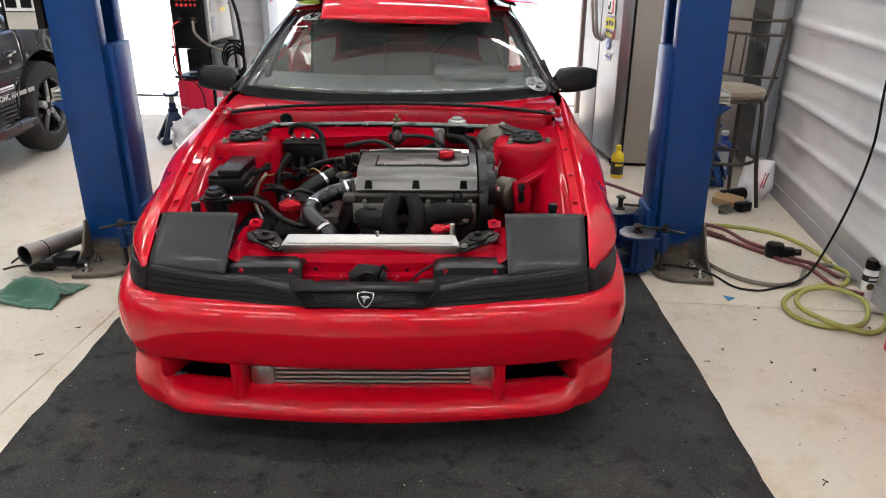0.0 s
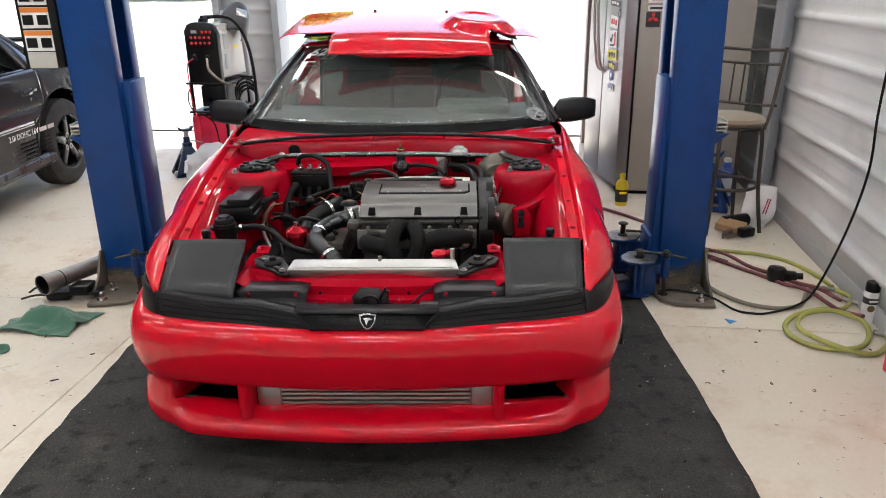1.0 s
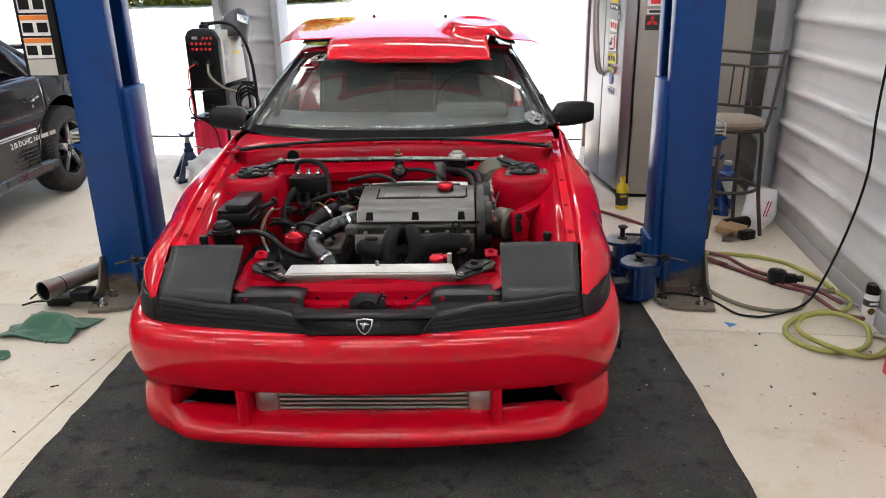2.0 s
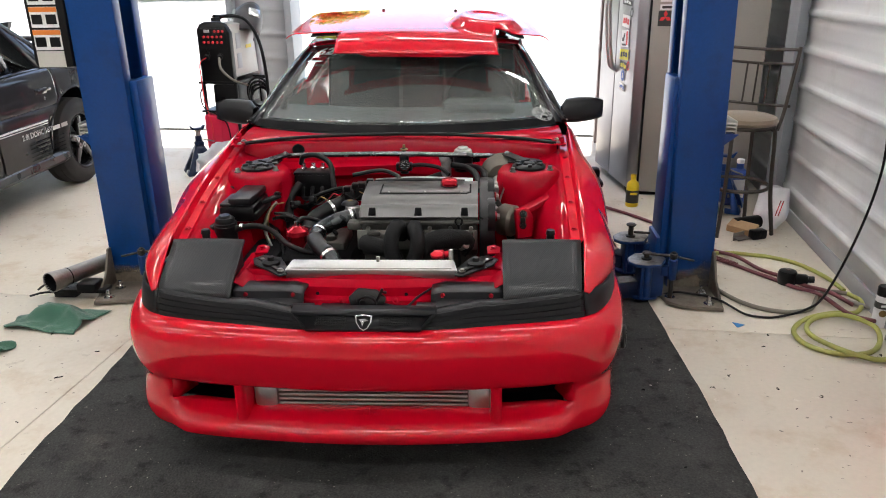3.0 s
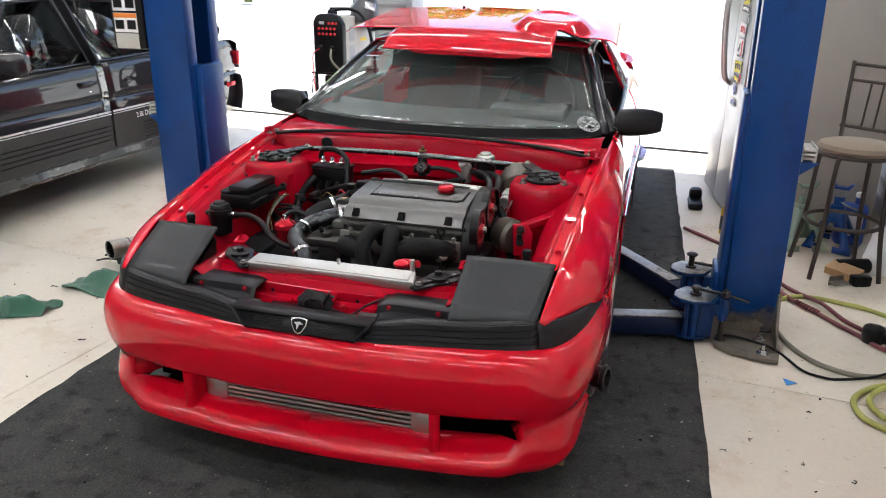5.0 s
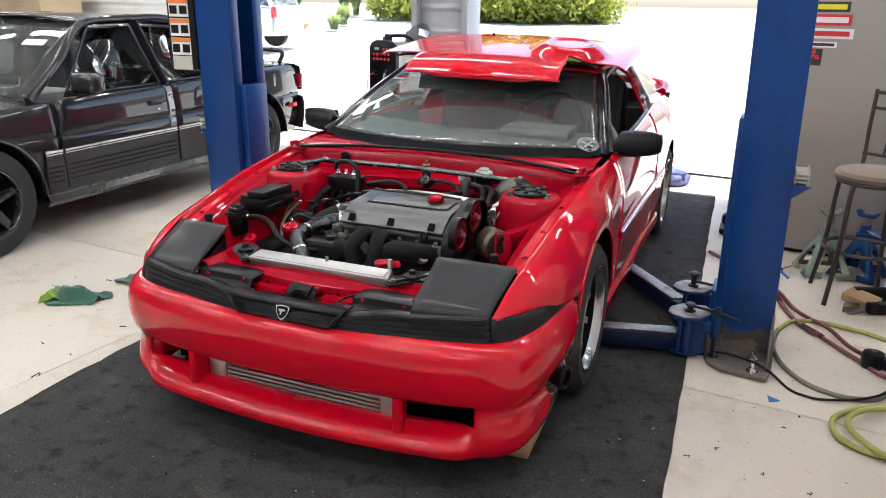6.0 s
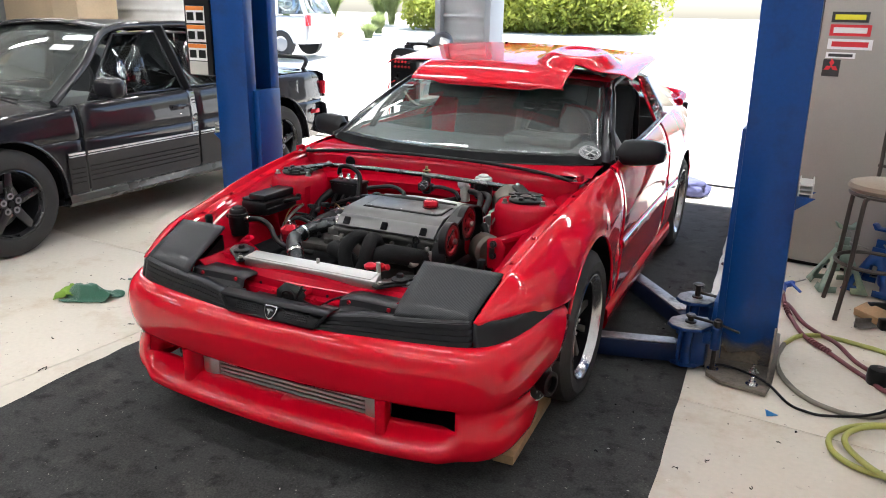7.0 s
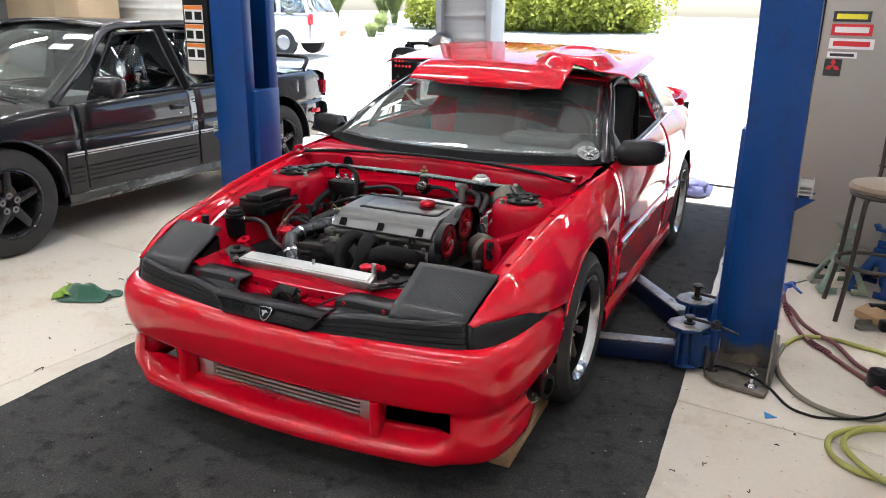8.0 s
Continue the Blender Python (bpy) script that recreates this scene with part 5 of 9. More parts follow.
part("bonnet_skin", grid(rows, hood_keep), M_RED, hood, smooth=60, solid=0.003, local=True)
under = [[(x, y, z - 0.016) for x, y, z in row[7:-7]] for row in rows[4:-3]]
part("bonnet_liner", grid(under, lambda i, j: (rows[i + 4][j + 7][1] > 0.25 or abs(rows[i + 4][j + 7][0]) < 0.38) and not (abs(rows[i + 4][j + 7][0]) < 0.10 and rows[i + 4][j + 7][1] < 0.20)), M_INTERIOR, hood, "dark lining under the bonnet", smooth=60, solid=0.006, local=True)
part("bonnet_lip", grid([[(x, y, hood_z(x, 0) + z * (1 if abs(x) < 0.27 else 0.35)) for x in (-0.41, -0.33, -0.285, -0.24, -0.1, 0.0, 0.1, 0.24, 0.285, 0.33, 0.41)] for y, z in ((0.004, -0.001), (0.006, -0.010), (0.012, -0.018), (0.03, -0.021))]), M_RED, hood, smooth=50, solid=0.002, local=True)
for x, y in ((-0.23, 1.03), (0.21, 1.03)):
    part("bonnet_rubber", rod((x, y, hood_z(x, y)), (x, y, hood_z(x, y) + 0.009), 0.009), M_HOSE, hood, local=True)
for x in (-0.5, 0.5):
    part("hinge_rest", span((x, 0.95, hood_z(x, 0.95) - 0.018), (x, 0.95, 0.045), 0.05, 0.03, 0.008), M_RED_SHADED, hood, "folded hinge plate resting on the roof", local=True)

# ---- engine bay of the red coupe ----
bay = red_car
for s in (-1, 1):
    part("inner_fender", grid([[(s * x, y, z) for x, z in ((belt(y)[0] - 0.045, belt(y)[1] - 0.032), (belt(y)[0] - 0.07, belt(y)[1] - 0.05), (0.615, belt(y)[1] - 0.075), (0.595, belt(y)[1] - 0.11), (0.56, 0.50), (0.50, 0.36))] for y in [2.20 + 0.075 * k for k in range(13)]]), M_RED_SHADED, bay, "glossy red inner fender", smooth=40, solid=0.004)
    tower = part("strut_tower", lathe([(0.155, 0.0), (0.145, 0.15), (0.132, 0.30), (0.126, 0.345), (0.112, 0.362), (0.075, 0.366), (0.0, 0.366)], (s * 0.56, 2.83, 0.455), (s * 0.56, 2.83, 1), 32), M_RED_SHADED, bay, "red strut tower", smooth=50)
    part("tower_side", grid([[(s * 0.45, 2.72 + 0.06 * k, z) for k in range(5)] for z in (0.40, 0.6, 0.78)]), M_RED_SHADED, tower)
    cap = part("strut_cap", lathe([(0, 0), (0.068, 0), (0.068, 0.008), (0.060, 0.016), (0.040, 0.018), (0.034, 0.010), (0.026, 0.010), (0.022, 0.022), (0.010, 0.026), (0, 0.026)], (s * 0.56, 2.815, 0.822), (s * 0.56, 2.815, 1), 28), M_BLACK, tower, "black strut top cap")
    for k in range(6):
        part("cap_lug", box((0, 0.05, 0.018), (0.018, 0.022, 0.012), 0.003, Matrix.Translation((s * 0.56, 2.815, 0.822)) @ pose(0, 0, 0, 0, 0, 60 * k)), M_BLACK, tower)
    for a in (100, 220, 340):
        x, y = s * 0.56 + 0.088 * math.cos(radians(a)), 2.815 + 0.088 * math.sin(radians(a))
        part("strut_nut", bolt((x, y, 0.819), r=0.009, h=0.018), M_STEEL, tower)
    part("brace_foot", merge(slab([(-0.06, -0.03), (0.05, -0.035), (0.075, 0.02), (0.02, 0.05), (-0.05, 0.04)], 0.006, Matrix.Translation((s * 0.535, 2.875, 0.832)) @ pose(0, 0, 0, 0, 0, 0 if s > 0 else 180), 0.001), span((s * 0.545, 2.85, 0.84), (s * 0.468, 2.962, 0.846), 0.05, 0.010, 0.003)), M_BLACK, bay, "dark steel strut-brace foot")
    part("brace_bolt", bolt((s * 0.474, 2.955, 0.842), (s * 0.2, -0.5, 0.8), 0.010, 0.018), M_STEEL, bay)
part("strut_brace", tube([(-0.47, 2.962, 0.838), (-0.40, 2.963, 0.842), (-0.1, 2.965, 0.846), (0.1, 2.964, 0.845), (0.40, 2.958, 0.838), (0.46, 2.956, 0.835)], 0.011, 14, 4), M_BAR, bay, "satin steel strut brace across the bay", smooth=80)

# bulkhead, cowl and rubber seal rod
part("firewall", grid([[(x, 3.125 + 0.02 * math.cos(x * 4) + dy - 0.08 * max(0, abs(x) - 0.52), z - 0.02 * abs(x)) for x in np.linspace(-0.70, 0.70, 29)] for dy, z in ((-0.015, 0.30), (0.0, 0.55), (-0.03, 0.60), (-0.02, 0.70), (-0.05, 0.725), (-0.05, 0.765), (-0.005, 0.785), (0.0, 0.845), (0.012, 0.868), (0.05, 0.872))]), M_RED_SHADED, bay, "red bulkhead with pressed steps", smooth=40, solid=0.004)
part("cowl", grid([[Vector((u * 0.735, 3.16 + 0.01 * u * u, 0.866)) * (1 - f) + (ws(u, 0.0) + Vector((0, -0.012, -0.012))) * f + Vector((0, -0.02 * f * (1 - f), 0.03 * f * (1 - f))) for u in np.linspace(-1, 1, 31)] for f in (0.0, 0.15, 0.35, 0.6, 1.0)]), M_RED_SHADED, bay, "red cowl panel", smooth=40)
part("seal_rod", tube([(-0.682, 3.075, 0.870), (-0.66, 3.06, 0.876), (-0.5, 3.095, 0.888), (-0.25, 3.118, 0.897), (0.0, 3.122, 0.900), (0.25, 3.115, 0.898), (0.5, 3.085, 0.890), (0.66, 3.035, 0.880), (0.69, 3.028, 0.876)], 0.0075, 10, 5), M_HOSE, bay, "black rubber seal rod", smooth=80)
for s in (-1, 1):
    part("hinge_plate", merge(box((s * 0.705, 3.07, 0.872), (0.055, 0.11, 0.006), 0.002), box((s * 0.715, 3.06, 0.885), (0.02, 0.05, 0.03), 0.003)), M_RED_SHADED, bay)
    for dy in (-0.03, 0.035):
        part("hinge_bolt", bolt((s * 0.700, 3.07 + dy, 0.875), r=0.008, h=0.008), M_STEEL, bay)
part("firewall_hole", lathe([(0, 0.0), (0.026, 0.0), (0.028, 0.003), (0.024, 0.005), (0.023, 0.002), (0, 0.002)], (-0.456, 3.112, 0.832), (-0.456, 2.0, 0.832), 24), M_DARK, bay, "round black hole in the bulkhead")
for x in (-0.55, -0.38, -0.1, 0.02, 0.22, 0.42):
    part("cowl_clip", bolt((x, 3.168, 0.874), (0, -0.6, 0.8), 0.007, 0.012), M_RED_SHADED, bay)

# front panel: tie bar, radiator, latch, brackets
part("tie_bar", merge(grid([[(x, y + 0.05 * (abs(x) / 0.44) ** 2 - 0.0, z) for x in np.linspace(-0.46, 0.46, 21)] for y, z in ((1.985, 0.515), (1.99, 0.548), (2.02, 0.556), (2.026, 0.578), (2.05, 0.584), (2.054, 0.612), (2.066, 0.620), (2.085, 0.628), (2.092, 0.645), (2.10, 0.60))]), box((0, 2.03, 0.60), (0.10, 0.07, 0.02), 0.006)), M_RED_SHADED, bay, "red front tie bar with pressed steps", smooth=30)
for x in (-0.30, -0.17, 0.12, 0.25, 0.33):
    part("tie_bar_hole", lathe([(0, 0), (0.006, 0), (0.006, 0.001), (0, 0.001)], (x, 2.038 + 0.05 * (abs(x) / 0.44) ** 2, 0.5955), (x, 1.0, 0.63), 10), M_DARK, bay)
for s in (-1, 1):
    part("side_support", grid([[(s * x, y, z) for x, z in ((0.36, 0.60), (0.43, 0.645), (0.455, 0.64), (0.46, 0.52))] for y in (2.02, 2.10, 2.20, 2.30)]), M_RED_SHADED, bay, smooth=40, solid=0.004)
    part("support_ear", merge(slab([(-0.02, -0.025), (0.022, -0.022), (0.025, 0.012), (0.0, 0.03), (-0.022, 0.018)], 0.006, Matrix.Translation((s * 0.405, 2.265, 0.664)) @ pose(0, 0, 0, 15, 0, 0), 0.002), bolt((s * 0.405, 2.265, 0.670), r=0.008, h=0.010)), M_RED_SHADED, bay)
    br = part("radiator_bracket", merge(slab([(-0.075, 0.045), (-0.045, 0.075), (0.02, 0.055), (0.065, -0.03), (0.07, -0.075), (0.045, -0.085), (0.0, -0.045), (-0.06, 0.0)], 0.007, Matrix.Translation((s * 0.345, 2.155, 0.648)) @ (pose(0, 0, 0, 4, 0, 0) if s < 0 else Matrix.Diagonal((-1, 1, 1, 1)) @ pose(0, 0, 0, 4, 0, 0)), 0.002), span((s * 0.30, 2.095, 0.652), (s * 0.40, 2.20, 0.657), 0.014, 0.012, 0.002)), M_BLACK, bay, "black radiator bracket with rubber mount")
    part("rubber_mount", lathe([(0, 0), (0.030, 0), (0.031, 0.009), (0.020, 0.014), (0.013, 0.014), (0.011, 0.026), (0, 0.028)], (s * 0.345, 2.155, 0.655), (s * 0.345, 2.155, 1), 20), M_HOSE, br)
    for dx, dy in ((0.04, 0.035), (-0.045, -0.06)):
        part("bracket_bolt", bolt((s * (0.345 + dx), 2.155 + dy * 1.0, 0.655), r=0.008, h=0.008), M_STEEL, br)
    rows = []
    for k in range(13):
        t = k / 12
        x = 0.203 + 0.232 * t
        low = 0.010 * (1 - step(0.0, 0.18, t))
        rows.append([(s * x, y, z - low) for y, z in ((2.085, 0.600), (2.083, 0.622), (2.075, 0.627), (2.005, 0.629), (1.994, 0.624), (1.988, 0.604), (1.975, 0.598), (1.960, 0.592 + 0.004 * t), (1.955, 0.570))])
    tr = part("lamp_trim", grid(rows), M_TRIM, bay, "black trim bar with red screws", smooth=35, solid=0.005)
    for dx in (-0.075, 0.078):
        part("red_screw", lathe([(0, 0), (0.008, 0), (0.006, 0.004), (0, 0.004)], (s * 0.315 + dx, 1.9905, 0.614), (s * 0.315 + dx, 1.0, 0.75), 12), M_REDANO, tr)
rad = part("radiator", merge(slab([(-0.285, -0.030), (0.285, -0.030), (0.272, 0.034), (-0.272, 0.034)], 0.036, Matrix.Translation((0.0, 2.125, 0.632)) @ pose(0, 0, 0, 12, 0, 0), 0.005), box((0.0, 2.16, 0.45), (0.54, 0.03, 0.36), 0.004)), M_BRUSHED, bay, "bare aluminium radiator")
part("radiator_edge", box((0, 0.002, 0.037), (0.53, 0.05, 0.004), 0.001, Matrix.Translation((0.0, 2.125, 0.632)) @ pose(0, 0, 0, 12, 0, 0)), M_BRUSHED, rad)
part("radiator_cap", lathe([(0, 0), (0.022, 0), (0.024, 0.010), (0.012, 0.018), (0, 0.018)], (0.215, 2.175, 0.675), (0.215, 2.175, 1), 16), M_REDANO, rad, "red fluted cap")
part("bleed_screw", rod((0.02, 2.135, 0.665), (0.02, 2.135, 0.69), 0.006), M_STEEL, rad)
part("bleed_screw", rod((0.262, 2.15, 0.665), (0.262, 2.15, 0.71), 0.008), M_BRUSHED, rad)
lt = part("bonnet_latch", merge(slab([(-0.05, -0.03), (0.05, -0.03), (0.06, 0.01), (0.03, 0.035), (-0.03, 0.04), (-0.06, 0.01)], 0.012, Matrix.Translation((0.0, 2.0, 0.592)) @ pose(0, 0, 0, 68, 0, 0), 0.003), span((0.03, 1.99, 0.595), (0.05, 1.995, 0.635), 0.012, 0.008, 0.002), span((0.042, 1.995, 0.625), (0.062, 1.998, 0.62), 0.012, 0.006, 0.001), box((-0.02, 1.995, 0.590), (0.03, 0.02, 0.02), 0.005)), M_BLACK, bay, "black bonnet latch")
part("latch_ring", tube([(0.0 + 0.028 * math.cos(a), 1.983, 0.59 + 0.022 * math.sin(a)) for a in [2 * math.pi * k / 12 for k in range(12)]], 0.005, 6, 2, True), M_BLACK, lt)
for x in (-0.085, 0.09):
    part("latch_bolt", bolt((x, 2.0, 0.592), (0, -0.7, 0.7), 0.008, 0.008), M_RED_SHADED, lt)
part("front_cable", tube([(0.05, 1.99, 0.585), (0.12, 1.98, 0.578), (0.16, 2.01, 0.60), (0.20, 2.05, 0.612)], 0.004, 6, 5), M_HOSE, bay)
part("grille_bracket", box((-0.195, 1.94, 0.600), (0.07, 0.03, 0.006), 0.002), M_BLACK, bay)
part("grille_bracket", box((0.19, 1.95, 0.600), (0.06, 0.03, 0.006), 0.002), M_BLACK, bay)
part("latch_guard", box((-0.10, 1.985, 0.575), (0.10, 0.05, 0.004), 0.001), M_BLACK, bay)

# engine
VX0, VX1 = -0.078, 0.352
engine = part("cylinder_head", merge(box(((VX0 + VX1) / 2, 2.56, 0.66), (0.43, 0.28, 0.15), 0.01), box(((VX0 + VX1) / 2, 2.58, 0.48), (0.42, 0.30, 0.26), 0.015)), M_HEAD, bay, "sooty cast cylinder head")
prof = [(2.405, 0.735), (2.400, 0.742), (2.412, 0.752), (2.425, 0.765), (2.440, 0.774), (2.452, 0.776), (2.458, 0.782), (2.470, 0.792), (2.500, 0.797), (2.60, 0.803), (2.67, 0.804), (2.695, 0.797), (2.705, 0.78), (2.71, 0.735)]
vc = part("valve_cover", merge(grid([[(x, y, z) for y, z in prof] for x in (VX0, VX0 + 0.004, VX1 - 0.004, VX1)]), *[bm for bm in [grid([[(x, y, z) for y, z in prof], [(x, y, 0.735) for y, z in prof]]) for x in (VX0, VX1)]]), M_VALVE, bay, "grey valve cover with a red filler cap", smooth=35)
part("cover_plate", slab([(-0.165, -0.05), (0.15, -0.05), (0.165, -0.035), (0.165, 0.055), (-0.165, 0.055)], 0.005, Matrix.Translation((0.155, 2.565, 0.8005)) @ pose(0, 0, 0, 3, 0, 0), 0.0015), M_VALVE, vc)
part("cover_groove", slab([(-0.172, -0.057), (0.154, -0.057), (0.172, -0.04), (0.172, 0.06), (-0.172, 0.06)], 0.0025, Matrix.Translation((0.155, 2.565, 0.7995)) @ pose(0, 0, 0, 3, 0, 0)), M_DARK, vc)
for k in range(3):
    x = VX0 + 0.045 + k * 0.168
    part("cover_notch", slab([(-0.014, 0), (0.014, 0), (0.011, 0.03), (-0.011, 0.03)], 0.012, Matrix.Translation((x, 2.412, 0.742)) @ pose(0, 0, 0, 62, 0, 0), 0.002), M_DARK, vc)
    part("cover_bolt", bolt((x, 2.420, 0.752), (0, -0.5, 0.85), 0.007, 0.012), M_STEEL, vc)
for x, y in ((0.02, 2.51), (0.155, 2.512), (0.29, 2.512), (0.02, 2.622), (0.155, 2.622), (0.30, 2.625)):
    part("plate_screw", lathe([(0, 0), (0.005, 0), (0.004, 0.004), (0, 0.004)], (x, y, 0.804), (x, y, 1), 10), M_STEEL, vc)
oc = part("oil_cap", merge(lathe([(0.028, 0), (0.030, 0.002), (0.030, 0.010), (0.024, 0.012), (0.024, 0.018)], (0.243, 2.595, 0.803), (0.243, 2.595, 1), 28), lathe([(0.0, 0.032), (0.020, 0.032), (0.028, 0.029), (0.031, 0.024), (0.031, 0.014), (0.02, 0.012)], (0.243, 2.595, 0.803), (0.243, 2.595, 1), 14)), M_REDANO, vc, "red anodised oil filler cap")
part("cap_collar", lathe([(0.0, 0), (0.034, 0), (0.034, 0.008), (0.0, 0.009)], (0.243, 2.595, 0.802), (0.243, 2.595, 1), 24), M_BLACK, oc)
part("front_flange", box(((VX0 + VX1) / 2, 2.405, 0.722), (0.44, 0.02, 0.014), 0.004), M_HEAD, vc)
for k in range(6):
    part("head_stud", rod((VX0 + 0.03 + 0.075 * k, 2.39, 0.70), (VX0 + 0.03 + 0.075 * k, 2.405, 0.70), 0.008, seg=8), M_STEEL, engine)
for k in range(5):
    part("head_rib", box((VX0 + 0.05 + 0.085 * k, 2.402, 0.68), (0.05, 0.03, 0.018), 0.006), M_HEAD, engine)
part("head_lug", box((VX0 - 0.025, 2.44, 0.70), (0.05, 0.05, 0.03), 0.006), M_HEAD, engine)
# timing side: belt cover band and two red cam gears
part("belt_cover", grid([[(x, y, z) for y, z in spline([(2.385, 0.60, 0), (2.375, 0.69, 0), (2.41, 0.755, 0), (2.50, 0.795, 0), (2.60, 0.822, 0), (2.69, 0.815, 0), (2.735, 0.75, 0), (2.73, 0.60, 0)], 5) for y, z in [(y, z)]] for x in []] or [[(x, p.x, p.y) for p in spline([(2.385, 0.58, 0), (2.372, 0.68, 0), (2.41, 0.752, 0), (2.50, 0.792, 0), (2.60, 0.820, 0), (2.69, 0.812, 0), (2.735, 0.75, 0), (2.73, 0.58, 0)], 5)] for x in (0.358, 0.362, 0.408, 0.412)]), M_BLACK, engine, "black timing belt edge", smooth=50, solid=0.006)
for y, z in ((2.432, 0.735), (2.585, 0.765)):
    gear = part("cam_gear", lathe([(0, 0.030), (0.018, 0.030), (0.020, 0.018), (0.040, 0.016), (0.046, 0.022), (0.058, 0.022), (0.060, 0.0), (0, 0.0)], (0.392, y, z), (1, y, z), 36), M_GEAR, engine, "dark red anodised cam gear", smooth=30)
    part("belt", lathe([(0.060, 0.0), (0.068, 0.0), (0.068, 0.026), (0.060, 0.026)], (0.388, y, z), (1, y, z), 36), M_BLACK, gear)
    part("gear_bolt", rod((0.42, y, z), (0.432, y, z), 0.011, seg=6), M_STEEL, gear)
    for k in range(5):
        a = 2 * math.pi * k / 5
        part("gear_slot", lathe([(0, 0), (0.007, 0), (0.007, 0.001), (0, 0.001)], (0.4086, y + 0.030 * math.cos(a), z + 0.030 * math.sin(a)), (1, y + 0.030 * math.cos(a), z + 0.030 * math.sin(a)), 8), M_DARK, gear)
part("lower_belt_cover", box((0.39, 2.56, 0.52), (0.06, 0.26, 0.18), 0.02), M_BLACK, engine)
# exhaust header, wrapped black
hd = part("exhaust_header", tube([(0.075, 2.40, 0.672), (0.070, 2.365, 0.715), (0.062, 2.322, 0.728), (0.050, 2.278, 0.700), (0.052, 2.262, 0.655), (0.070, 2.258, 0.60), (0.085, 2.26, 0.53)], 0.0265, 18, 6), M_WRAP, bay, "black ceramic-coated exhaust header", smooth=80)
part("header_runner", tube([(0.118, 2.40, 0.670), (0.124, 2.365, 0.712), (0.130, 2.322, 0.724), (0.141, 2.278, 0.700), (0.138, 2.262, 0.655), (0.115, 2.258, 0.60), (0.10, 2.26, 0.53)], 0.0265, 18, 6), M_WRAP, hd, smooth=80)
part("header_runner", tube([(-0.045, 2.405, 0.635), (-0.050, 2.365, 0.655), (-0.035, 2.325, 0.662), (0.005, 2.305, 0.660), (0.045, 2.30, 0.645), (0.075, 2.295, 0.57)], 0.031, 18, 6), M_WRAP, hd, smooth=80)
part("header_runner", tube([(0.305, 2.405, 0.640), (0.300, 2.365, 0.668), (0.265, 2.325, 0.685), (0.215, 2.305, 0.690), (0.170, 2.300, 0.665), (0.13, 2.295, 0.58)], 0.035, 18, 6), M_WRAP, hd, smooth=80)
part("header_flange", box((0.13, 2.402, 0.655), (0.44, 0.012, 0.075), 0.004), M_STEEL, hd, "steel header flange")
part("collector", box((0.11, 2.29, 0.50), (0.20, 0.10, 0.08), 0.03), M_WRAP, hd)
tb = part("turbocharger", merge(lathe([(0, 0), (0.06, 0.0), (0.075, 0.02), (0.075, 0.055), (0.05, 0.07), (0, 0.07)], (0.18, 2.28, 0.52), (0.30, 2.28, 0.52), 24), tube([(0.25, 2.28, 0.46), (0.30, 2.29, 0.50), (0.31, 2.30, 0.58)], 0.03, 12, 5)), M_ALU, bay, "cast turbocharger low in the bay")
part("wastegate_clamp", rod((0.285, 2.345, 0.655), (0.31, 2.33, 0.67), 0.022), M_STEEL, tb)
part("red_fitting", merge(rod((0.20, 2.235, 0.66), (0.235, 2.225, 0.665), 0.016), rod((0.23, 2.23, 0.66), (0.26, 2.22, 0.67), 0.012)), M_REDANO, tb, "red hose fitting")
part("dipstick_tube", tube([(0.285, 2.39, 0.50), (0.285, 2.385, 0.60), (0.283, 2.39, 0.70), (0.281, 2.392, 0.718)], 0.006, 8, 4), M_BLACK, engine)
part("dipstick_handle", tube([(0.283 + 0.012 * math.cos(a), 2.392, 0.728 + 0.014 * math.sin(a)) for a in [2 * math.pi * k / 10 for k in range(10)]], 0.004, 6, 2, True), M_BLACK, engine)
part("sensor_lead", tube([(0.34, 2.41, 0.66), (0.33, 2.37, 0.64), (0.305, 2.38, 0.60)], 0.005, 8, 5), M_HOSE, engine)
# Near-black mass fills the depth of the bay, its shade put in the colour.
part("block_bottom", merge(box((0.12, 2.55, 0.33), (0.55, 0.42, 0.16), 0.03), box((-0.27, 2.62, 0.44), (0.30, 0.40, 0.26), 0.05), box((-0.47, 2.50, 0.48), (0.14, 0.30, 0.20), 0.03)), M_DARK, bay, "near-black mass for the shaded engine block and gearbox")
# intake side behind the cover
part("intake_manifold", merge(tube([(-0.06, 2.76, 0.745), (0.1, 2.775, 0.75), (0.33, 2.77, 0.745)], 0.045, 14, 5), *[tube([(0.0 + 0.1 * k, 2.77, 0.74), (0.0 + 0.1 * k, 2.72, 0.70), (0.0 + 0.1 * k, 2.69, 0.68)], 0.024, 10, 4) for k in range(4)]), M_ALU, bay, "cast intake manifold behind the engine")
part("fuel_rail", tube([(-0.06, 2.705, 0.79), (0.1, 2.715, 0.795), (0.3, 2.71, 0.79)], 0.011, 10, 4), M_BLACK, bay)
